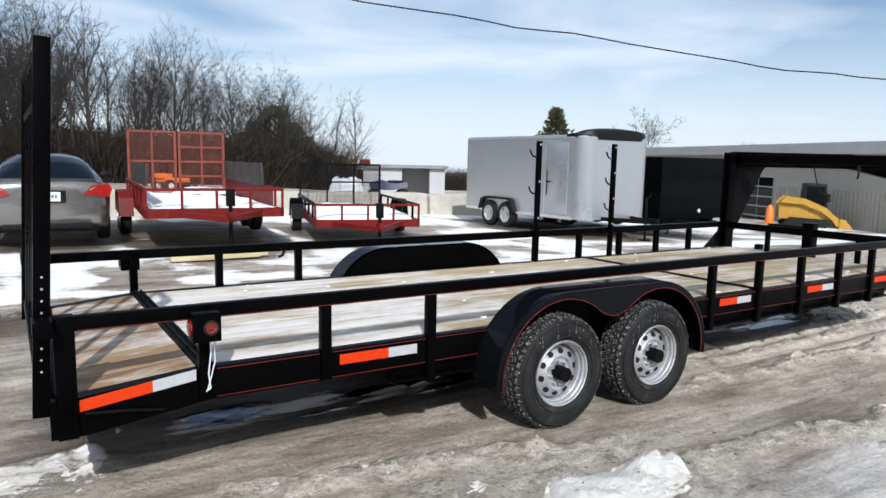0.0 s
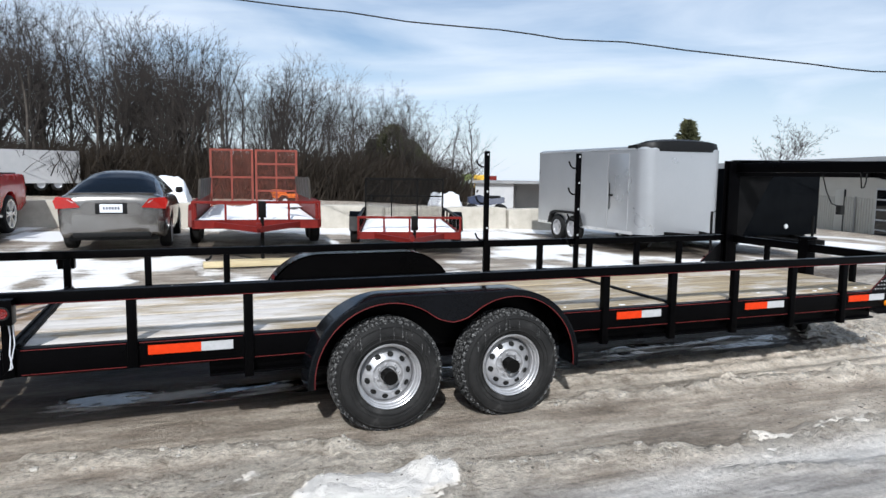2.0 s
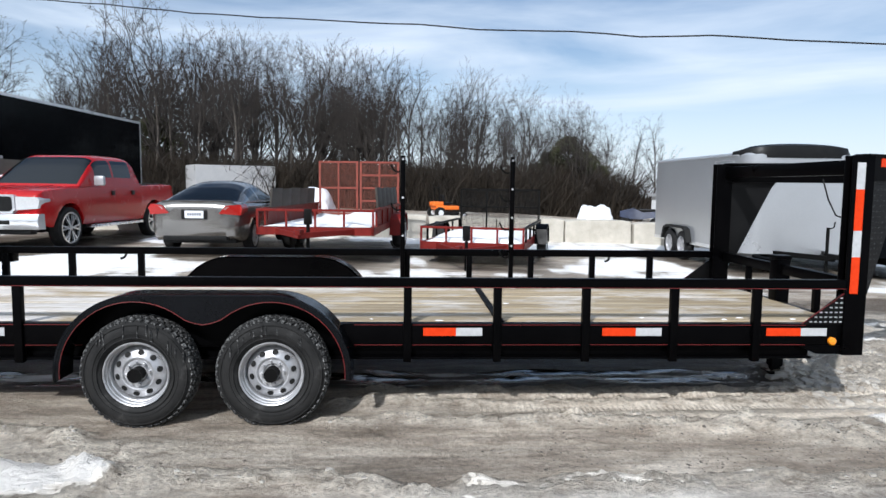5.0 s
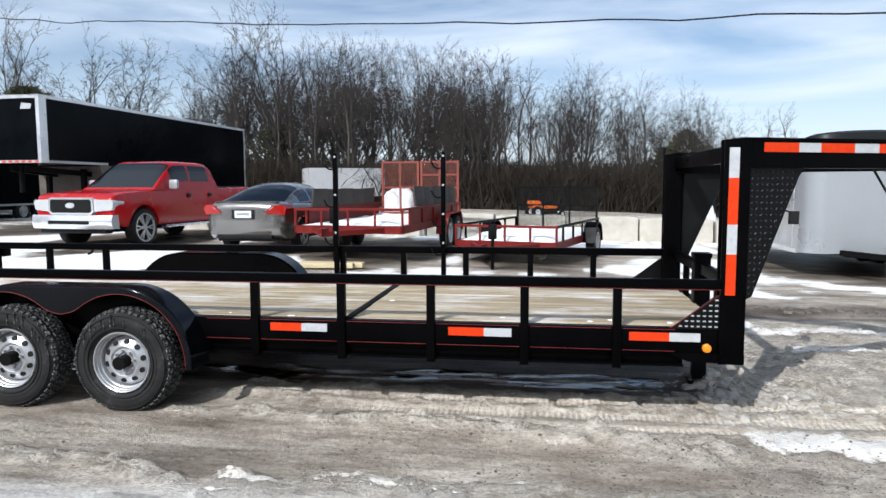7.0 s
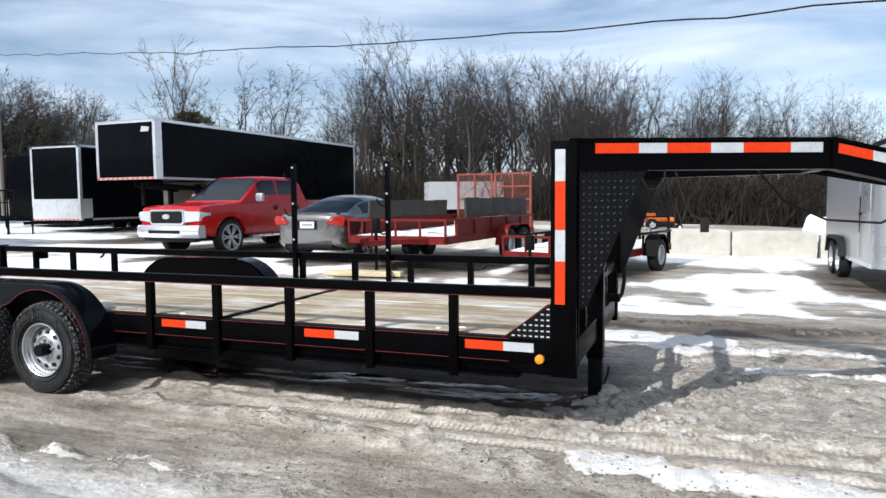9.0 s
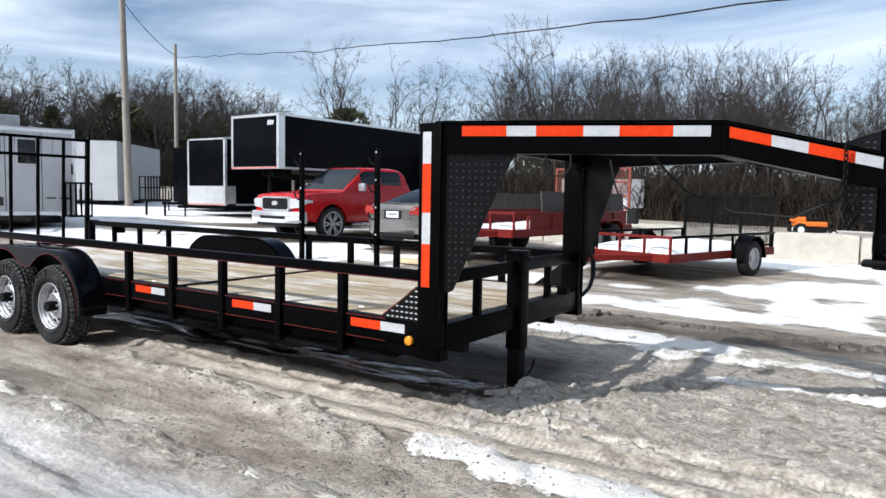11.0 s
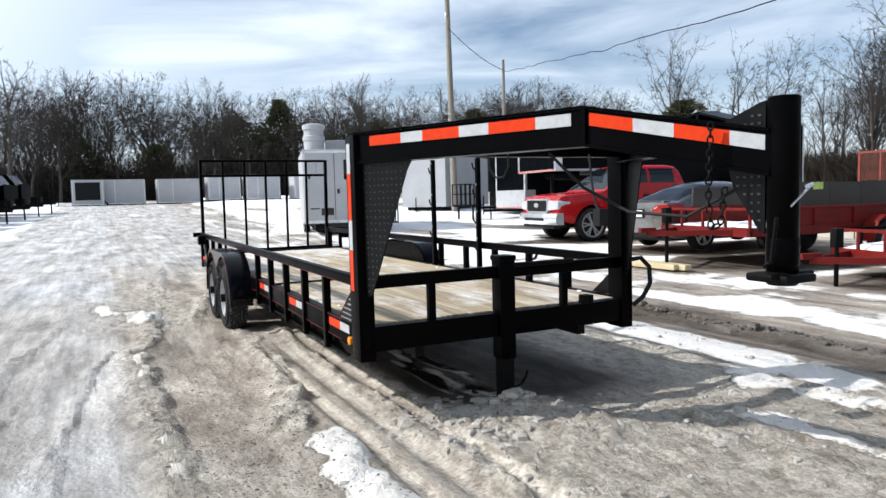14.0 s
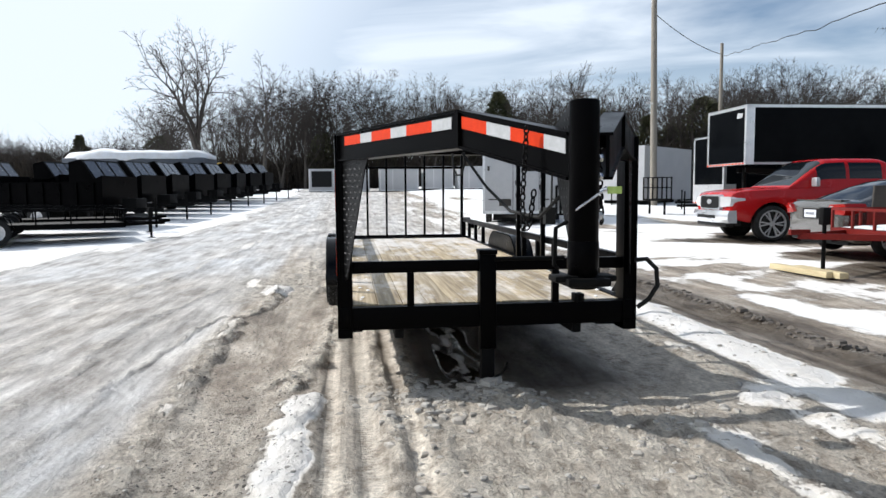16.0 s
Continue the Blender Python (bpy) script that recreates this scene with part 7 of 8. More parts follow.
# broad ones that stand alone, slender ones of the wood, and far ones
broad = [bare_tree("bare_tree", 11, 10, 0.90, 5, thin=0.0105, tall=0.38, fork=0.5, trunk_r=0.22, label=TREE), bare_tree("bare_tree", 33, 10, 0.85, 5, -0.04, thin=0.0105, tall=0.40, fork=0.42, trunk_r=0.21, label=TREE)]
slim = [bare_tree("bare_tree", 22, 10, 0.80, 4, 0.05, thin=0.009, tall=0.78, fork=0.30, trunk_r=0.125, label=TREE), bare_tree("bare_tree", 44, 10, 0.75, 5, 0.02, thin=0.0085, tall=0.50, fork=0.40, trunk_r=0.14, label=TREE),
        bare_tree("bare_tree", 57, 10, 0.75, 4, -0.05, thin=0.009, tall=0.74, fork=0.38, trunk_r=0.12, label=TREE)]
giant = bare_tree("bare_tree", 14, 10, 0.95, 5, -0.03, thin=0.0125, trunk_r=0.34, tall=0.36, fork=0.60, label="large bare spreading tree rising over the wood's edge")
far = [bare_tree("bare_tree", 71, 10, 0.95, 5, thin=0.013, tall=0.40, trunk_r=0.18, fork=0.5, label=TREE), bare_tree("bare_tree", 83, 10, 0.85, 4, 0.03, thin=0.014, tall=0.68, trunk_r=0.16, fork=0.32, label=TREE),
       bare_tree("bare_tree", 95, 10, 0.85, 5, -0.03, thin=0.013, tall=0.44, trunk_r=0.17, fork=0.45, label=TREE)]
CEDAR = "dark green cedar with ragged crown among bare trees"
cedars = [evergreen("cedar_tree", 2, 5.0, 2.2, CEDAR), evergreen("cedar_tree", 9, 6.0, 2.4, CEDAR, True)]
rnd = random.Random(77)
used = set()
tops = {}
for k in broad + slim + far + [giant]:
    tops[k] = max(v.co.z for c in k.children for v in c.data.vertices)
for k, h in zip(cedars, (5.0, 6.0)):
    tops[k] = h


def plant(kind, x, y, s, turn, group="woodland trees"):
    m = pose(x, y, lie(x, y) - 0.05, 0, 0, turn) @ Matrix.Diagonal((s, s, s, 1))
    if kind not in used:
        used.add(kind)
        kind.matrix_world = m
        ob = kind
    else:
        ob = copy_thing(kind, pose(0, 0, 0))
        ob.matrix_basis = m
    return tagged(ob, group=group)


def skyline(table, u):
    for (a, ha), (b, hb) in zip(table, table[1:]):
        if a <= u <= b:
            return ha + (hb - ha) * (u - a) / (b - a)
    return table[0][1] if u < table[0][0] else table[-1][1]


def stand(kind, x, y, top, turn):
    """Plants a tree so that it ends at a height."""
    plant(kind, x, y, max(0.15, (top - lie(x, y)) / tops[kind]), turn)


# wood behind the yard, thinning out toward +x
BACK = ((-22, 7.6), (-18, 11.0), (-13, 13.0), (-9, 13.0), (-3, 11.9), (3, 11.2), (9, 10.0), (14, 9.2), (17, 8.0), (20, 7.0))
for k in range(96):
    u = rnd.uniform(-21, 19) if k % 3 else rnd.uniform(-13, 6)
    y = 42.5 + 15 * rnd.random() ** 1.3
    x = 6 + (u - 6) * (y - 0) / 48.0
    stand(slim[k % 3] if k % 4 else broad[(k // 4) % 2], x, y, 1.5 + (skyline(BACK, u) - 1.5) * y / 48 * rnd.uniform(0.82, 1.07), rnd.uniform(0, 360))
# wood at the end of the road
LEFT = ((-44, 8.6), (-26, 8.4), (-18, 14), (-5, 16), (10, 16.5), (22, 14.5), (34, 17.6), (50, 16.5), (64, 18.5), (76, 17.5))
for k in range(150):
    u = rnd.uniform(-40, 84)
    f = rnd.uniform(0.93, 1.22)
    x, y = 10 - 88 * f, 3 + (u - 3) * f
    if y > 44 and x > -60 or -36 < u < -23 and k % 2:
        continue
    stand(far[k % 3], x, y, 1.5 + (skyline(LEFT, u) - 1.5) * f * rnd.uniform(0.86, 1.10), rnd.uniform(0, 360))
# single trees
for i, (kind, x, y, top) in enumerate(((giant, -64, -12.6, 20.6), (far[1], -61, -5.4, 16.2), (far[0], -66, -16, 13.0), (broad[1], -36.1, 48, 16.0), (broad[0], -28.2, 48, 14.4), (broad[1], -24.6, 48, 13.6), (broad[0], -16.3, 47, 15.1), (slim[1], -19.4, 48, 11.4),
                                       (broad[1], -11.1, 46.5, 14.8), (broad[0], -6.1, 46.5, 12.0), (slim[2], 19.6, 48, 6.6), (slim[0], 21.6, 48, 6.9), (slim[2], 23.0, 48, 7.2), (far[0], 64.0, 58.0, 8.7), (broad[1], 92, 60, 5.4), (slim[1], 97, 62, 4.6))):
    stand(kind, x, y, top, 47 * i)
for i, (x, y, top) in enumerate(((16.2, 46.5, 5.0), (17.6, 47.5, 4.0), (15.0, 47.0, 4.0), (18.6, 47, 3.0), (51.5, 57.6, 7.4), (43, 52, 3.6), (-12.1, 47, 6.0), (-33.0, 48, 9.2), (-78, 17.5, 12.0), (-78, 23.0, 14.4), (-78, 20.5, 10.0), (-78, 34, 11.4), (-78, 37, 12.2), (-78, 44, 11.5), (-78, 52, 14.0),
                                 (-78, 55, 12.6), (-78, 60, 11.5), (-78, 48, 10.5), (-78, -29.7, 8.6), (-80, -24.5, 6.6), (-82, -36, 6.8), (-78, -20, 8.6), (-78, 0, 9), (-78, 8, 8.5), (-76, 66, 13), (-74, 28, 9.5))):
    stand(cedars[1 if i in (4, 9, 13, 18) else 0], x, y, top, 70 * i)


def brush(name, seed, count, place_of, height, label, material=brush_brown):
    """Tangled undergrowth: thin upright and slanting stems, joined."""
    r = random.Random(seed)
    verts, faces = [], []
    for k in range(count):
        x, y = place_of(r)
        z = lie(x, y)
        h = r.uniform(0.35, 1.0) * height
        lx, ly = r.gauss(0, 0.55) * h, r.gauss(0, 0.55) * h
        w = r.uniform(0.018, 0.055)
        a = r.uniform(0, 3.14)
        dx, dy = w * math.cos(a), w * math.sin(a)
        o = len(verts)
        verts += [(x - dx, y - dy, z - 0.1), (x + dx, y + dy, z - 0.1), (x + lx * 0.4 + dx * 0.7, y + ly * 0.4 + dy * 0.7, z + h * 0.55), (x + lx * 0.4 - dx * 0.7, y + ly * 0.4 - dy * 0.7, z + h * 0.55), (x + lx, y + ly, z + h)]
        faces += [(o, o + 1, o + 2, o + 3), (o + 3, o + 2, o + 4)]
    me = bpy.data.meshes.new(name)
    me.from_pydata(verts, [], faces)
    me.materials.append(material)
    return tagged(new(name, me), label, "undergrowth", kind="stuff")


def wood_back(r):
    x = r.uniform(-30, 20)
    return x, 42.0 + abs(r.gauss(0, 6))


def wood_left(r):
    y = r.uniform(-80, 66)
    return -76 - abs(r.gauss(0, 8)) + 0.12 * abs(y), y


brush("undergrowth", 5, 60000, wood_back, 3.6, "tangled brown winter undergrowth below the bare trees")
brush("undergrowth", 6, 52000, wood_left, 6.4, "tangled brown winter undergrowth at the road's end")
# unseen brush and trees behind the camera path, added to darken reflections
def unseen_brush(r):
    return r.uniform(-50, 60), -52 - abs(r.gauss(0, 5))


brush("undergrowth", 7, 9000, unseen_brush, 8.0, "unseen dark brush added behind the yard to darken reflections")
# bare trees of the same added, unseen belt
for k in range(16):
    stand(far[k % 3], rnd.uniform(-45, 55), rnd.uniform(-62, -52), rnd.uniform(9, 13), rnd.uniform(0, 360))
brush("saplings", 15, 1100, wood_back, 6.0, "thin grey saplings packed between the trees", twig)
brush("saplings", 16, 2000, wood_left, 8.0, "thin grey saplings packed between the trees", twig)

def hedgerow(r):
    x = r.uniform(18, 75)
    return x, 92 - 0.35 * x + abs(r.gauss(0, 3))


brush("undergrowth", 21, 14000, hedgerow, 3.4, "dark leafless hedgerow along the far field edge")

# low wooded hills at the horizon
bm = B()
r = random.Random(4)
rows = []
for i in range(160):
    a = 2 * math.pi * i / 160
    R = 620
    h = -6 + 22 * smooth(0.1, -0.5, math.cos(a)) + 5 * noise.noise((math.cos(a) * 3, math.sin(a) * 3, 1.0)) + 3 * noise.noise((math.cos(a) * 30, math.sin(a) * 30, 2.0))
    rows.append([bm.verts.new((R * math.cos(a), R * math.sin(a), -60)), bm.verts.new((R * math.cos(a), R * math.sin(a), h)), bm.verts.new((1.15 * R * math.cos(a), 1.15 * R * math.sin(a), h - 2))])
for i in range(160):
    p, q = rows[i], rows[(i + 1) % 160]
    bm.faces.new((p[0], q[0], q[1], p[1]))
    bm.faces.new((p[1], q[1], q[2], p[2]))
hill_mat = surface("far_wood", (0.10, 0.095, 0.10), (0.17, 0.155, 0.15), 0.05, (0.9, 1.0), 0, 0.0, 0.8)
tagged(new("backdrop", finish(bm, "backdrop", hill_mat)), "low wooded hills along the far horizon", "hills", kind="structure")


def pole(name, x, y, top, r, label, lean=(0, 0), arm=True):
    t = thing(name, label, "utility pole", (x, y, lie(x, y)))
    bm = B()
    h = top - lie(x, y)
    sweep(bm, [(0, 0, -0.2), (lean[0] * 0.5, lean[1] * 0.5, h * 0.5), (lean[0], lean[1], h)], 0, 12, [r, r * 0.85, r * 0.7])
    part("shaft", bm, pole_wood, t)
    if arm:
        bm = B()
        sweep(bm, [(0, -0.1, 4.9), (-0.15, -0.25, 5.0)], 0.03, 6)
        box(bm, -0.26, -0.12, -0.36, -0.22, 4.92, 5.05, 0.02)
        part("yard_light", bm, rim_silver, t, "small grey yard light")
        bm = B()
        lathe(bm, [(0.13, h - 1.45), (0.14, h - 1.43), (0.14, h - 0.95), (0.11, h - 0.9)], (-0.26, -0.05, 0), "z", 14)
        part("transformer", bm, rim_silver, t, "grey transformer can")
    return t


pole("utility_pole", -19.3, 18.15, 11.6, 0.18, "weathered wooden utility pole with small yard light", (-0.25, -0.05))
pole("utility_pole", -26.0, 25.3, 10.0, 0.13, "thin weathered wooden utility pole beside the wood", arm=False)
pole("utility_pole", 96, 28, 8.4, 0.14, "distant wooden utility pole behind the shop", arm=False)


def wire(name, a, b, sag, label, r=0.018):
    bm = B()
    a, b = Vector(a), Vector(b)
    pts = []
    for i in range(41):
        u = i / 40
        p = a.lerp(b, u)
        p.z -= sag * 4 * u * (1 - u)
        pts.append(p)
    sweep(bm, pts, r, 5)
    return single(name, bm, rubber_dark, label, "cable")


def service_drop():
    """A slack, kinked cable that comes down from the thin pole across the yard."""
    pts = []
    for i in range(121):
        u = 72.0 * i / 120
        z = 9.2266 - 0.14199 * u - 0.000376 * u * u + 0.000017 * u ** 3 + 0.10 * noise.noise((u * 0.22, 3.0, 1.0)) + 0.07 * noise.noise((u * 0.7, 7.0, 1.0))
        pts.append(Vector((-26.0 + 0.9272 * u, 25.3 - 0.3746 * u, z)))
    bm = B()
    sweep(bm, pts, 0.014, 5)
    return single("overhead_cable", bm, rubber_dark, "slack kinked black overhead cable coming down from the thin pole", "cable")


service_drop()
pole("utility_pole", 40.76, -1.67, 3.9, 0.11, "short wooden service pole at the far end of the yard", arm=False)
wire("overhead_cable", (-26.0, 25.3, 9.35), (-19.6, 18.2, 9.9), 0.25, "short black cable between the two poles")


# ---- concrete blocks, load on the red trailer, odds and ends ----
def concrete_block(seed, L=1.92, W=0.60, H=0.78):
    bm = B()
    box(bm, -L / 2, L / 2, -W / 2, W / 2, 0, H, 0.035)
    bmesh.ops.subdivide_edges(bm, edges=[e for e in bm.edges if e.calc_length() > 0.3], cuts=5, use_grid_fill=True)
    for v in bm.verts:
        k = noise.noise(v.co * 3 + Vector((seed, 0, 0)))
        v.co += v.co.normalized() * 0.018 * k
        if v.co.z > H - 0.1 and abs(v.co.x) > L / 2 - 0.15:
            v.co.z -= 0.02 + 0.03 * abs(noise.noise((seed, v.co.x, v.co.y)))
    return single("concrete_block", bm, concrete, "pale cast concrete barrier block at the yard's edge", "concrete block", "row of blocks")


blocks = [concrete_block(k * 3.7) for k in range(3)]
rnd = random.Random(41)
for k in range(10):
    x = 12.42 - k * 1.955 - (0.05 if k else 0.0)
    y = 18.42 + rnd.uniform(-0.06, 0.06)
    m = pose(x, y, lie(x, y) - 0.13, 0, rnd.uniform(-1, 1), rnd.uniform(-2, 2))
    if k < 3:
        blocks[k].matrix_world = m
    else:
        copy_thing(blocks[k % 3], m)


def tarp_heap(place, rz, w, l, h, seed, label, material=tarp_white):
    """A draped bundle, creased and slumped."""
    bm = B()
    nu, nv = 20, 14
    rows = []
    for j in range(nv + 1):
        row = []
        for i in range(nu + 1):
            u, v = i / nu * 2 - 1, j / nv * 2 - 1
            d = max(abs(u), abs(v))
            z = h * (1 - smooth(0.5, 1.0, d)) * (0.8 + 0.3 * noise.noise((u * 1.4 + seed, v * 1.4, seed)))
            z += 0.05 * h * noise.noise((u * 6, v * 6, seed + 2.0))
            k = 1 + 0.12 * noise.noise((u * 2, v * 2, seed + 5.0))
            row.append(bm.verts.new((u * w / 2 * k, v * l / 2 * k, max(0.0, z))))
        rows.append(row)
    for j in range(nv):
        for i in range(nu):
            bm.faces.new((rows[j][i], rows[j][i + 1], rows[j + 1][i + 1], rows[j + 1][i]))
    ob = single("tarp_cover", bm, material, label, "tarp", angle=50)
    ob.matrix_world = pose(*place, 0, 0, rz)
    return ob


tarp_heap((12.9, 27.4, lie(12.9, 27.4) - 0.05), 10, 1.6, 1.3, 1.15, 3.0, "pale plastic tarp draped over stored goods behind the blocks")
tarp_heap(on_red(0.45, 4.2, 0.70), 20, 0.9, 1.2, 0.14, 8.0, "white tarp bundle lying on the red trailer deck")
tarp_heap((1.72, 23.6, lie(1.7, 23.6) - 0.05), -15, 1.6, 1.3, 1.45, 12.0, "white tarp draped over a stack behind the car")


def side_board(place, rz, L, H, label, lean=0):
    bm = B()
    n = 5
    for k in range(n):
        a, b = L * k / n, L * (k + 1) / n - 0.012
        box(bm, -0.02, 0.02, a, b, 0, H * (1.0 - 0.03 * (k % 2)), 0.004)
    ob = single("side_board", bm, plywood_dark, label, "board")
    ob.matrix_world = pose(*place, 0, lean, rz)
    return ob


side_board(on_red(-0.99, 0.65, 0.99), RED_TURN, 3.7, 0.36, "weathered dark plywood side board on the red trailer", 4)
side_board(on_red(0.99, 1.1, 0.99), RED_TURN, 3.7, 0.40, "weathered dark plywood side board on the red trailer", -5)

# solid red side panels of that trailer
for x in (-1.03, 1.03):
    bm = B()
    box(bm, x - 0.006, x + 0.006, 0.6, 4.9, 0.66, 0.945)
    part("side_panel", bm, trailer_red, red_trailer)

for k, (x, y, rz, l) in enumerate(((3.0, 10.32, 2, 1.3), (3.25, 10.47, -3, 1.1))):
    bm = B()
    box(bm, -l / 2, l / 2, -0.07, 0.07, 0, 0.09, 0.006)
    ob = single("timber", bm, lumber_wood, "pale yellow timber lying on the snow", "timber", "timbers on the snow")
    ob.matrix_world = pose(x, y, lie(x, y) + 0.03, 0, 0, rz)


def mower(place, rz):
    t = thing("ride_on_mower", "orange zero-turn ride-on mower standing far behind the concrete blocks", "mower", place, rz)
    bm = B()
    box(bm, -0.65, 0.55, -0.45, 0.45, 0.42, 0.62, 0.06)
    box(bm, -0.75, -0.25, -0.35, 0.35, 0.6, 0.82, 0.06)
    part("body", bm, mower_orange, t, "orange body")
    bm = B()
    box(bm, -0.2, 0.25, -0.26, 0.26, 0.66, 0.78, 0.04)
    box(bm, -0.28, -0.16, -0.26, 0.26, 0.74, 1.15, 0.04)
    part("seat", bm, dark_plastic, t, "black seat")
    bm = B()
    box(bm, -0.3, 0.5, -0.6, 0.6, 0.16, 0.32, 0.04)
    part("cutting_deck", bm, dark_plastic, t)
    bm = B()
    for y in (-0.3, 0.3):
        sweep(bm, [(-0.45, y, 0.7), (-0.5, y, 1.5)], 0.025, 8)
    sweep(bm, [(-0.5, -0.3, 1.5), (-0.5, 0.3, 1.5)], 0.025, 8)
    part("roll_bar", bm, black_steel, t)
    for y in (-0.3, 0.3):
        bm = B()
        sweep(bm, [(0.3, y, 0.6), (0.4, y, 1.0), (0.2, y * 0.4, 1.08)], 0.018, 6)
        part("steering_lever", bm, black_steel, t)
    for x, r in ((-0.5, 0.28), (0.75, 0.16)):
        for y in (-0.5, 0.5):
            w = new("wheel")
            w.parent = t
            w.location = (x, y, r)
            bm = B()
            lathe(bm, [(r * 0.5, -0.11), (r * 0.9, -0.12), (r, -0.06), (r, 0.06), (r * 0.9, 0.12), (r * 0.5, 0.11)], (0, 0, 0), "y", 20)
            part("tyre", bm, rubber_dark, w)
            bm = B()
            lathe(bm, [(r * 0.48, -0.115), (r * 0.2, -0.118), (r * 0.2, 0.118), (r * 0.48, 0.115)], (0, 0, 0), "y", 16)
            part("rim", bm, plate_white, w)
    return t


mower((6.9, 33.0, lie(6.9, 33.0) - 0.02), 20)


def quad_bike(place, rz):
    t = thing("quad_bike", "dark blue and black quad bike behind the blocks", "quad bike", place, rz)
    bm = B()
    loft(bm, [[(-0.75, y * 0.35, z) for y, z in ((-1, 0.62), (1, 0.62), (0.8, 0.85), (-0.8, 0.85))], [(-0.1, y * 0.25, z) for y, z in ((-1, 0.5), (1, 0.5), (0.8, 0.78), (-0.8, 0.78))], [(0.35, y * 0.25, z) for y, z in ((-1, 0.5), (1, 0.5), (0.7, 0.95), (-0.7, 0.95))], [(0.85, y * 0.4, z) for y, z in ((-1, 0.6), (1, 0.6), (0.8, 0.82), (-0.8, 0.82))]])
    part("body", bm, blue_plastic, t)
    bm = B()
    box(bm, -0.6, 0.1, -0.16, 0.16, 0.80, 0.92, 0.04)
    part("seat", bm, dark_plastic, t)
    bm = B()
    sweep(bm, [(0.42, -0.38, 1.15), (0.46, 0, 1.05), (0.42, 0.38, 1.15)], 0.02, 8)
    part("handlebar", bm, black_steel, t)
    for x in (-0.6, 0.65):
        for y in (-0.42, 0.42):
            bm = B()
            lathe(bm, [(0.12, -0.12), (0.26, -0.12), (0.28, 0), (0.26, 0.12), (0.12, 0.12)], (x, y, 0.28), "y", 20)
            part("wheel", bm, rubber_dark, t)
    return t


quad_bike((14.7, 26.9, lie(14.7, 26.9)), 160)


# ---- trailers along the road ----
black_two = enclosed((-12.6, 17.3, 0.30), 0, 1.15, 6.5, 0.55, 3.15, gloss_black, "tall black enclosed trailer with bright corners and stone guard")
black_three = enclosed((-16.0, 18.9, 0.36), 0, 1.05, 6.0, 0.55, 2.95, gloss_black, "plain black enclosed trailer parked beside its twin", trim=False, plate=False)
white_big = enclosed((-20.6, 17.0, 0.55), 40, 1.25, 6.4, 0.35, 3.05, white_skin, "large plain white box trailer on the snow", trim=False, plate=False)
red_box = enclosed((-28.2, 15.6, 0.95), 60, 1.2, 5.0, 0.4, 2.9, trailer_red, "red box container standing behind the white trailers", trim=False, plate=False)
white_far = enclosed((-7.9, 40.6, 0.45), -60, 1.2, 4.8, 0.40, 2.15, white_skin, "white box trailer at the edge of the wood", trim=False, plate=False)
for x, y, rz, L, dark in ((-47.6, 1.0, 84, 2.2, True), (-48.2, 3.4, 88, 3.3, False), (-47.8, 7.6, 86, 3.4, False), (-47.6, 11.0, 92, 2.6, False), (-46.8, 14.0, 85, 2.8, False), (-46.0, 18.2, 88, 3.6, False)):
    # seen broadside: the long wall faces the yard
    o = enclosed((x, y - L / 2, lie(x, y) - 0.35), 0, 0.95, L, 0.38, 2.3, white_skin, "small white enclosed trailer across the snowy lot", trim=False, plate=False)
    bm = B()
    for k in range(4 if not dark else 2):
        yy = 0.06 + k * (L - 0.16) / (3 if not dark else 1)
        box(bm, 0.945, 0.958, yy, yy + 0.04, 0.40, 2.28)
    box(bm, 0.945, 0.958, 0.06, L - 0.06, 0.40, 0.46)
    part("wall_seam", bm, aluminium, o)
    bm = B()
    if dark:
        box(bm, 0.94, 0.962, 0.25, L - 0.25, 0.75, 2.1)
        part("opening", bm, dark_plastic, o, "dark open serving hatch")
    else:
        box(bm, 0.945, 0.962, L * 0.62, L * 0.62 + 0.6, 0.5, 2.1)
        part("side_door", bm, white_skin, o)


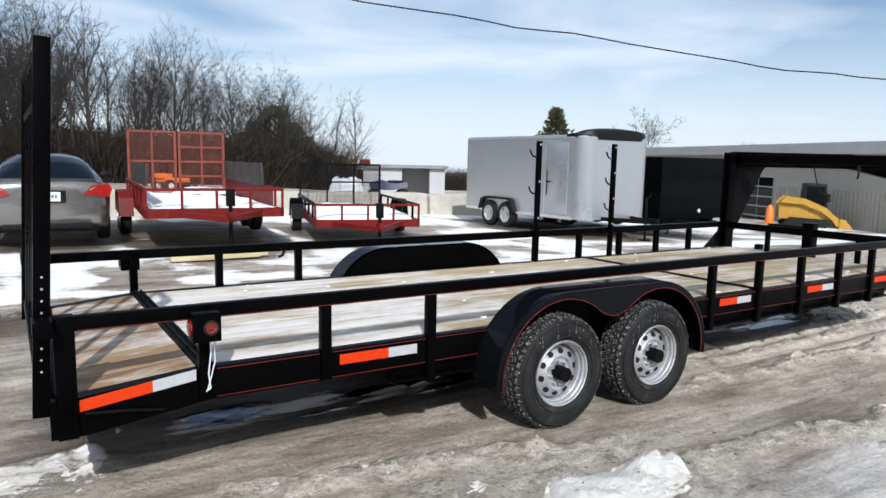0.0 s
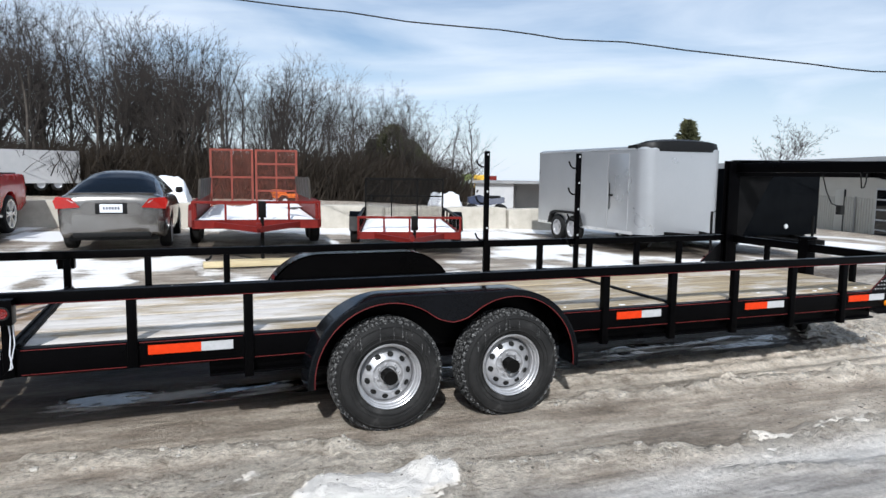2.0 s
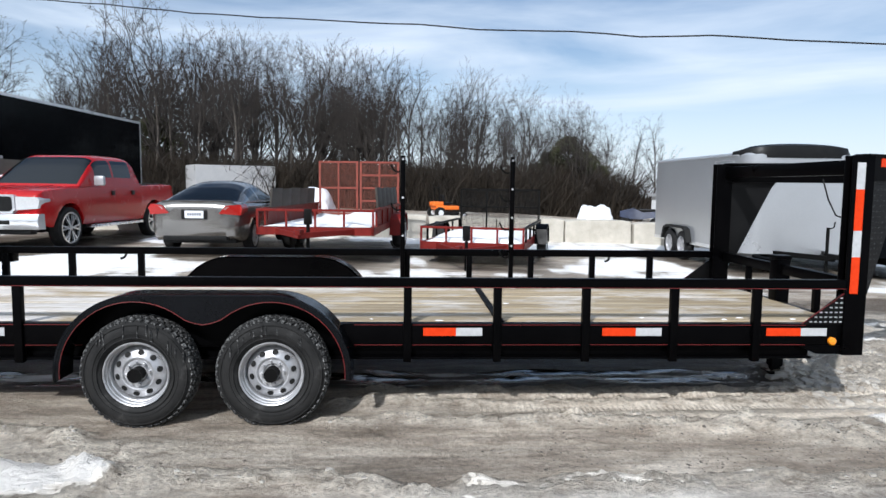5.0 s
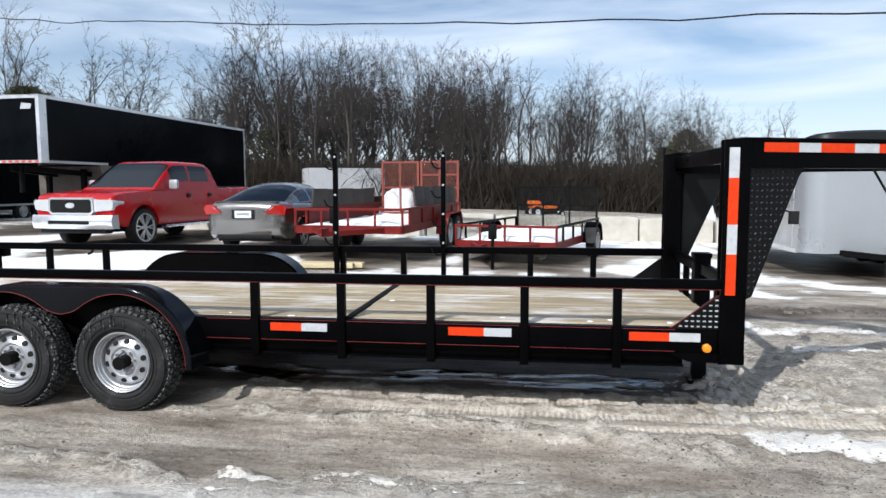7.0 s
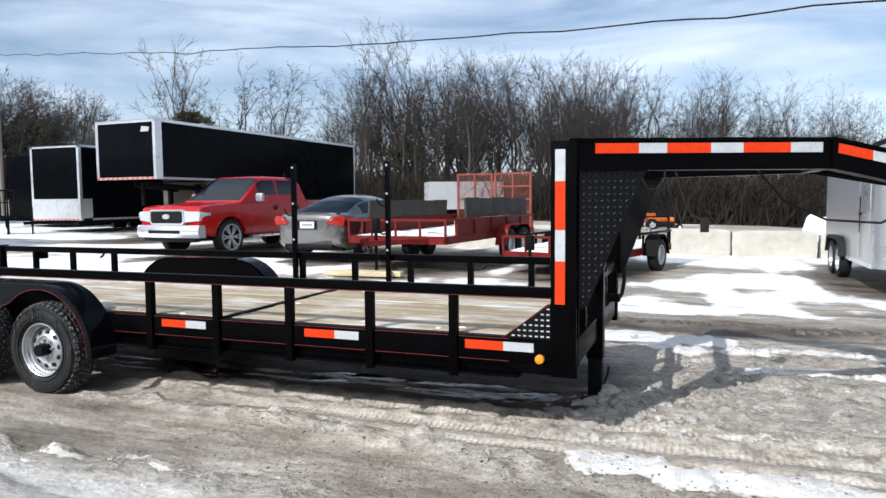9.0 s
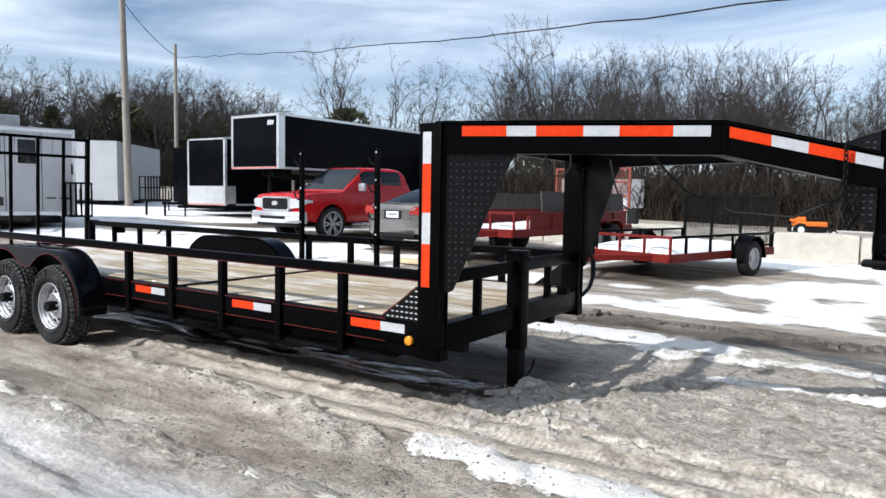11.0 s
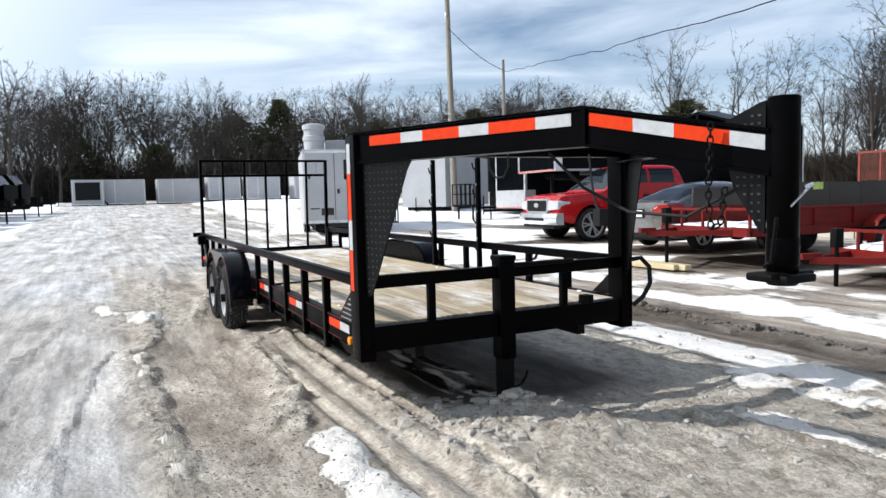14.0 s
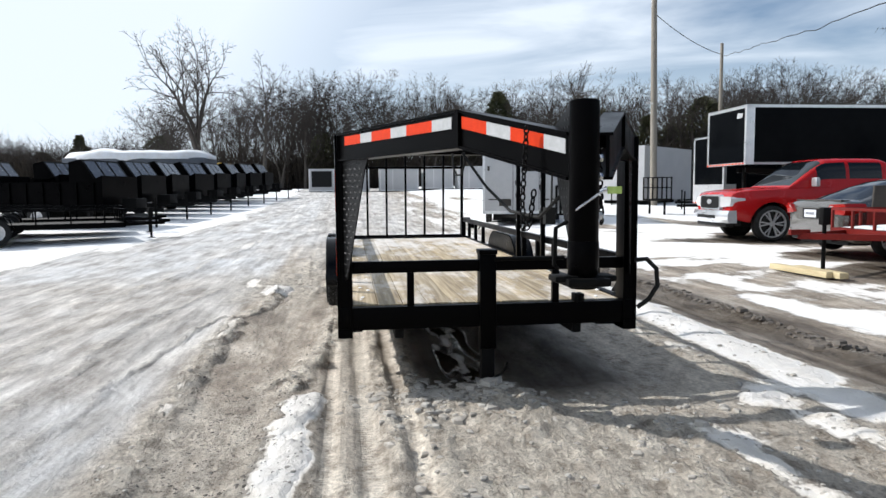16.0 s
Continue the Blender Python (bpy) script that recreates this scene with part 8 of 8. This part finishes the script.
def concession(place, rz):
    """Long side with door faces local +x."""
    t = thing("concession_trailer", "white concession trailer with roof vent, air conditioner and side door", "trailer", place, rz)
    W, L, z0, z1 = 2.45, 2.72, 0.46, 2.86
    bm = B()
    box(bm, -W, W, 0, L, z0, z1, 0.03)
    part("body", bm, white_skin, t, "white aluminium body")
    bm = B()
    for a in (0.0, L - 0.08):
        box(bm, W - 0.01, W + 0.008, a, a + 0.08, z0, z1)
    box(bm, W - 0.01, W + 0.008, 0, L, z1 - 0.12, z1 - 0.04)
    box(bm, W - 0.01, W + 0.008, 0, L, z0, z0 + 0.10)
    part("corner_trim", bm, aluminium, t)
    bm = B()
    box(bm, W - 0.01, W + 0.012, 1.02, 1.86, z0 + 0.14, z1 - 0.16, 0.004)
    dr = part("side_door", bm, white_skin, t)
    bm = B()
    for a, b in ((1.0, 1.015), (1.865, 1.88)):
        box(bm, W, W + 0.014, a, b, z0 + 0.12, z1 - 0.14)
    box(bm, W + 0.012, W + 0.035, 1.08, 1.16, 1.42, 1.57)
    part("door_edge", bm, plywood_dark, dr)
    bm = B()
    box(bm, W - 0.01, W + 0.016, 1.30, 1.74, 1.86, 2.52, 0.02)
    part("window", bm, dark_glass, t, "dark side window")
    for a, b, c, d in ((0.55, 0.95, 0.72, 0.95), (0.16, 0.23, 1.9, 2.05), (2.60, 2.66, 1.6, 1.9), (0.20, 0.5, 0.92, 0.96), (0.62, 0.9, 0.92, 0.96), (1.96, 2.2, 0.92, 0.96), (2.3, 2.6, 0.92, 0.96)):
        bm = B()
        box(bm, W, W + 0.012, a, b, c, d)
        part("vent_plate", bm, plywood_dark, t, "dark vent plate")
    bm = B()
    lathe(bm, [(0.33, z1), (0.33, z1 + 0.30), (0.36, z1 + 0.32), (0.36, z1 + 0.46), (0.32, z1 + 0.48), (0.32, z1 + 0.66), (0.37, z1 + 0.68), (0.37, z1 + 0.82), (0.25, z1 + 0.86)], (1.9, 0.42, 0), "z", 24)
    part("exhaust_fan", bm, white_skin, t, "white round exhaust fan")
    bm = B()
    box(bm, 1.1, 1.9, 0.80, 1.50, z1 + 0.005, z1 + 0.34, 0.04)
    for k in range(6):
        box(bm, 1.895, 1.912, 0.88, 1.42, z1 + 0.06 + k * 0.045, z1 + 0.085 + k * 0.045)
    part("air_conditioner", bm, white_skin, t, "white rooftop air conditioner")
    for x in (-0.6, 0.25):
        for y, face in ((0.14, -1), (L - 0.14, 1)):
            w = new("wheel")
            w.parent = t
            w.location = (x, y, 0.34)
            bm = B()
            lathe(bm, [(0.20, -0.1), (0.30, -0.1), (0.34, -0.05), (0.34, 0.05), (0.30, 0.1), (0.20, 0.1)], (0, 0, 0), "y", 24)
            part("tyre", bm, tyre_rubber, w)
            bm = B()
            lathe(bm, [(0.195, face * 0.102), (0.12, face * 0.07), (0.05, face * 0.08), (0.04, face * 0.06)], (0, 0, 0), "y", 20)
            part("rim", bm, rim_silver, w)
    bm = B()
    box(bm, -2.2, 2.3, 0.35, L - 0.35, 0.24, 0.44)
    part("underframe", bm, black_steel, t)
    bm = B()
    for y in (-1, 1):
        beam(bm, (W - 0.1, L / 2 + y * 0.7, 0.40), (W + 1.2, L / 2, 0.40), 0.07, 0.1)
    part("tongue", bm, black_steel, t)
    rack = new("bottle_rack")
    rack.parent = t
    tagged(rack, "black cage rack on the tongue")
    bars = [(x - 0.02, x + 0.02, y - 0.02, y + 0.02, 0.44, 1.36) for x in (W + 0.12, W + 0.6) for y in np.linspace(L - 0.30, L + 0.24, 5)]
    bars += [(x - 0.02, x + 0.02, L - 0.30, L + 0.24, z, z + 0.05) for x in (W + 0.12, W + 0.6) for z in (0.42, 1.34)]
    bars += [(W + 0.1, W + 0.62, y - 0.02, y + 0.02, z, z + 0.05) for y in (L - 0.30, L + 0.24) for z in (0.42, 0.9, 1.34)]
    for q in bars:
        bm = B()
        box(bm, *q)
        part("rack_bar", bm, black_steel, rack)
    return t


concession((-12.34, 8.38, 0.18), -13)


def tongue_rack(place, rz):
    t = thing("cage_rack", "black steel cage rack standing before the trailers", "rack", place, rz)
    for x in np.linspace(-0.5, 0.5, 5):
        for y in (-0.25, 0.25):
            bm = B()
            box(bm, x - 0.02, x + 0.02, y - 0.02, y + 0.02, 0.0, 0.85)
            part("upright", bm, black_steel, t)
    for y in (-0.25, 0.25):
        for z in (0.0, 0.45, 0.85):
            bm = B()
            box(bm, -0.52, 0.52, y - 0.02, y + 0.02, z, z + 0.04)
            part("cross_bar", bm, black_steel, t)
    bm = B()
    box(bm, -0.5, 0.5, -0.25, 0.25, -0.05, 0.0)
    part("floor_plate", bm, black_steel, t)
    for x in (-0.4, 0.4):
        bm = B()
        box(bm, x - 0.03, x + 0.03, -0.03, 0.03, -0.6, -0.05)
        part("leg", bm, black_steel, t)


tongue_rack((-13.2, 15.5, lie(-13.2, 15.5) + 0.58), 20)


# row of black dump trailers, tongues to the road
def dump_trailer(label):
    t = thing("dump_trailer", label, "trailer", group="row of dump trailers")
    W, L = 1.05, 4.2
    bm = B()
    for x in (-1, 1):
        prism(bm, [(0, 0.75), (L, 0.75), (L, 1.55), (0.5, 1.55), (0, 1.75)], "x", *sorted((x * (W - 0.05), x * W)))
    box(bm, -W, W, 0, 0.05, 0.75, 1.75)
    box(bm, -W, W, L - 0.05, L, 0.75, 1.55)
    box(bm, -W, W, 0, L, 0.70, 0.76)
    part("dump_body", bm, black_paint, t)
    for x in (-1, 1):
        for k in range(7):
            y = 0.3 + k * 0.6
            bm = B()
            box(bm, *sorted((x * W, x * (W + 0.05))), y - 0.03, y + 0.03, 0.72, 1.52)
            part("rib", bm, black_paint, t)
        tandem(t, x * (W + 0.02), (2.3, 3.1), 0.37, 0.37, x)
        bm = B()
        box(bm, *sorted((x * (W - 0.1), x * (W + 0.2))), 1.85, 3.55, 0.78, 0.81)
        part("fender", bm, black_paint, t)
    bm = B()
    prism(bm, [(0.16, 1.50), (0.26, 1.44), (1.15, 1.50), (1.15, 2.20), (0.72, 2.30)], "x", -W, W)
    hood = part("tarp_shroud", bm, black_paint, t, "slanted dark grated panel")
    for k in range(3):
        bm = B()
        a, b = -W + 0.08 + k * 0.66, -W + 0.64 + k * 0.66
        vs = [bm.verts.new(c) for c in ((a, 0.20, 1.557), (b, 0.20, 1.557), (b, 0.67, 2.229), (a, 0.67, 2.229))]
        bm.faces.new(vs)
        for v in vs:
            v.co += Vector((0, -0.014, 0.010))
        part("panel", bm, glass_blue, hood, "bluish pane")
    bm = B()
    for x in (-1, 1):
        beam(bm, (x * 0.6, 0.4, 0.6), (0, -1.5, 0.6), 0.08, 0.14)
    box(bm, -0.35, 0.35, -0.75, -0.25, 0.62, 1.0, 0.02)
    sweep(bm, [(0, -1.25, 0.0), (0, -1.25, 1.0)], 0.04, 8)
    part("tongue", bm, black_steel, t)
    return t


glass_blue = surface("blue_pane", (0.035, 0.045, 0.07), (0.07, 0.085, 0.115), 4, (0.2, 0.3))
first = dump_trailer("black dump trailer with slanted tarp shroud in a parked row")
spots = [(-12.2, -4.4), (-15.6, -4.2), (-18.6, -3.9), (-21.6, -3.5), (-25.0, -3.2), (-28.2, -2.8), (-31.5, -2.4), (-35.0, -2.0), (-14.0, -8.6), (-19.0, -8.4), (-24.5, -8.0)]
for i, (x, y) in enumerate(spots):
    m = pose(x, y, lie(x, y), 0, 0, 166 + (i * 37 % 11))
    if i == 0:
        first.matrix_world = m
    else:
        copy_thing(first, m)
for i, (x, y, L, rz) in enumerate(((-7.3, -2.9, 5.2, 205), (-9.6, -3.6, 4.8, 200))):
    railed_trailer("utility_trailer", "black low-railed utility trailer standing on the snow", (x, y, lie(x, y)), rz, 0.98, L, 0.50, 0.36, black_paint, black_paint, 7, 0.36, black_steel, (2.9, 3.7), 0.33, "single")

# long covered vehicle under snow behind that row
t = thing("covered_camper", "long grey camper with a thick snow-covered roof", "camper", (-30.0, -8.7, lie(-30.0, -8.7)), -6)
bm = B()
box(bm, -1.25, 1.25, -4.1, 4.0, 0.6, 2.60, 0.10)
part("body", bm, surface("camper_grey", (0.075, 0.085, 0.105), (0.12, 0.13, 0.15), 2, (0.4, 0.55)), t, "dull blue-grey body")
bm = B()
rings = []
for k in range(19):
    y = -4.3 + k * 8.5 / 18
    end = math.sqrt(max(0.04, 1 - abs((y + 0.05) / 4.32) ** 6))
    top = 0.50 * end * (1 + 0.45 * noise.noise((y * 0.8, 3.0, 1.0)))
    low = 2.56 - 0.16 * max(0.0, noise.noise((y * 1.1, 9.0, 2.0)) + 0.2)
    rings.append([(1.36 * end * a, y, low if abs(a) > 0.99 else 2.58 + top * h) for a, h in ((-1, 0.0), (-0.98, 0.55), (-0.7, 0.9), (0, 1.0), (0.7, 0.92), (0.98, 0.6), (1, 0.0))])
loft(bm, rings)
part("snow_roof", bm, clean_snow, t, "thick white snow layer", 80)
for y in (-1, 0.2):
    for x in (-1, 1):
        road_wheel(t, x * 1.1, y, 0.36, 0.36, 0.2, rim_silver, 0, x, 0.6)
t = thing("box_truck", "yellow-sided box truck behind the dump trailers", "truck", (-44, -6.9, lie(-44, -6.9)), 250)
bm = B()
box(bm, -1.0, 1.0, 0, 2.4, 0.7, 2.4, 0.03)
part("box", bm, yellow_paint, t, "yellow cargo box")
bm = B()
box(bm, -1.0, 1.0, -1.6, -0.05, 0.6, 2.2, 0.12)
part("cab", bm, white_skin, t)
for y in (-0.9, 1.7):
    for x in (-1, 1):
        road_wheel(t, x * 0.85, y, 0.42, 0.42, 0.25, rim_silver, 0, x, 0.6)


# ---- the shop at +x with a black trailer and a loader before it ----
def shop():
    t = thing("workshop", "low beige metal-sided workshop with wide shallow roof", "building", (48.3, 49.26, -1.85), -112)
    L, H, Dp = 42.0, 4.25, 9.0
    bm = B()
    box(bm, 0, L, 0, Dp, -0.6, H)
    part("wall", bm, siding, t, "smooth beige metal wall")
    for k in range(88):
        x = 17.2 + k * 0.27
        if 23.6 < x < 28.2 or 19.4 < x < 20.7:
            continue
        bm = B()
        box(bm, x - 0.07, x + 0.07, -0.05, 0.0, -0.6, 2.35, 0.015)
        part("siding_rib", bm, siding, t)
    bm = B()
    prism(bm, [(-0.9, H - 0.05), (-0.9, H + 0.42), (Dp / 2, H + 0.75), (Dp + 0.6, H + 0.42), (Dp + 0.6, H - 0.05)], "x", -0.6, L + 0.6)
    part("roof", bm, roof_metal, t, "pale metal roof")
    bm = B()
    box(bm, -0.6, L + 0.6, -0.96, -0.90, H - 0.10, H + 0.44)
    part("gutter", bm, white_skin, t)
    door = new("overhead_door")
    door.parent = t
    tagged(door, "glazed sectional overhead door")
    bm = B()
    box(bm, 23.8, 28.0, -0.05, 0.02, -0.2, 2.95)
    part("door_leaf", bm, white_skin, door)
    for i in range(3):
        for j in range(5):
            bm = B()
            box(bm, 23.9 + i * 1.38, 25.20 + i * 1.38, -0.065, -0.045, 0.02 + j * 0.58, 0.52 + j * 0.58)
            part("pane", bm, dark_glass, door)
    bm = B()
    box(bm, 19.55, 20.55, -0.05, 0.02, -0.1, 2.75, 0.01)
    sd = part("side_door", bm, siding, t, "plain beige side door")
    bm = B()
    box(bm, 20.56, 20.66, -0.08, 0.0, -0.1, 2.8)
    part("door_frame", bm, dark_plastic, sd)
    bm = B()
    sweep(bm, [(21.9, -0.12, -0.2), (21.9, -0.12, 2.4)], 0.05, 8)
    part("down_pipe", bm, roof_metal, t)
    return t


shop()
dark_trailer = enclosed((15.16, 11.42, lie(15.16, 11.42)), 0, 1.23, 6.2, 0.50, 2.04, gloss_black, "black enclosed trailer parked beside the silver cargo trailer", trim=False, plate=False)
bm = B()
lathe(bm, [(0.030, -0.028), (0.052, -0.022), (0.056, -0.006), (0.056, 0.0)], (0.24, -0.002, 0.70), "y", 20)
part("marker_lamp", bm, clear_lens, dark_trailer, "round white marker lamp")


def loader(place, rz):
    t = thing("track_loader", "yellow compact track loader beside the workshop", "loader", place, rz)
    bm = B()
    prism(bm, [(-1.2, 0.5), (-1.25, 1.1), (-0.9, 1.45), (0.0, 1.25), (0.9, 0.75), (0.9, 0.45)], "y", -0.55, 0.55)
    part("body", bm, cat_yellow, t, "yellow engine body")
    for y in (-0.56, 0.56):
        bm = B()
        prism(bm, [(-1.05, 0.75), (-1.05, 1.0), (-0.85, 1.1), (-0.45, 1.02), (-0.40, 0.78)], "y", y - 0.02, y + 0.02)
        part("engine_panel", bm, dark_plastic, t, "black engine grille panel")
    for y in (-0.75, 0.75):
        bm = B()
        prism(bm, [(-1.25, 1.22), (-1.0, 1.50), (-0.2, 1.42), (0.75, 1.0), (1.35, 0.45), (1.45, 0.15), (1.25, 0.12), (1.05, 0.42), (0.55, 0.80), (-0.3, 1.14), (-1.0, 1.18)], "y", y - 0.09, y + 0.09)
        part("lift_arm", bm, cat_yellow, t)
        bm = B()
        prism(bm, [(-1.15, 0.12), (-1.0, 0.0), (0.75, 0.0), (1.0, 0.2), (0.85, 0.42), (-0.8, 0.5)], "y", y - 0.17, y + 0.17)
        part("track", bm, rubber_dark, t)
    for y in (-0.6, 0.6):
        bm = B()
        prism(bm, [(-1.28, 0.40), (-1.30, 1.20), (-0.9, 1.30), (-0.1, 1.18), (0.62, 0.84), (1.05, 0.42)], "y", y - 0.03, y + 0.03)
        part("side_cover", bm, cat_yellow, t)
    cab = Cab(0.45, -0.55, 0.45, 1.1, 0.42, -0.5, 0.35, 2.0)
    cab.low = [Vector((-0.25, -0.58, 1.0)), Vector((0.85, -0.58, 0.9)), Vector((0.85, 0.58, 0.9)), Vector((-0.25, 0.58, 1.0))]
    cab.top = [Vector((-0.20, -0.54, 2.15)), Vector((0.75, -0.54, 2.15)), Vector((0.75, 0.54, 2.15)), Vector((-0.20, 0.54, 2.15))]
    part("cab", cab.body(0.05), dark_plastic, t, "black cab")
    part("window", cab.panel(0, [(0.1, 0.15), (0.9, 0.15), (0.9, 0.88), (0.1, 0.88)]), dark_glass, t)
    bm = B()
    prism(bm, [(1.35, 0.02), (1.95, 0.02), (1.6, 0.45), (1.35, 0.5)], "y", -0.9, 0.9)
    part("bucket", bm, cat_yellow, t)
    return t


yard_loader = loader((33.9, 19.1, lie(33.9, 19.1) - 0.02), -52)
bm = B()
lathe(bm, [(0.30, 0.0), (0.30, 0.04), (0.20, 0.06), (0.17, 0.75), (0.05, 0.95)], (0, 0, 0), "z", 16)
ob = single("traffic_cone", bm, mower_orange, "orange traffic cone by the loader", "traffic cone")
ob.matrix_world = pose(31.9, 19.75, lie(31.9, 19.75))

# small open shed beyond the blocks
t = thing("storage_shed", "small white open-front storage shed far behind the blocks", "shed", (22.5, 39.4, lie(22.6, 39.5) - 0.2), -30)
bm = B()
box(bm, -2.7, -0.2, 0, 2.5, 0, 2.0)
box(bm, 1.6, 2.6, 0, 2.5, 0, 2.0)
box(bm, -2.7, 2.6, 2.5, 2.6, 0, 2.0)
part("wall", bm, white_skin, t)
bm = B()
box(bm, -2.9, 2.8, -0.3, 2.8, 2.0, 2.18)
part("roof", bm, roof_metal, t)

# far roadside sign boards over the horizon
for x, y, w, z, m, label in ((37.0, 82.2, 1.3, 0.85, green_tag, "far green sign board by the road"), (38.4, 81.6, 1.4, 0.80, yellow_paint, "far yellow sign board by the road"), (39.9, 81.0, 1.4, 0.72, trailer_red, "far red sign board by the road")):
    bm = B()
    box(bm, -w / 2, w / 2, -0.1, 0.1, z, z + 0.75, 0.01)
    for k in (-1, 1):
        box(bm, k * w * 0.4 - 0.05, k * w * 0.4 + 0.05, -0.05, 0.05, lie(x, y) - 0.1, z)
    ob = single("sign_board", bm, m, label, "sign", "far sign boards")
    ob.matrix_world = pose(x, y, 0, 0, 0, -24)
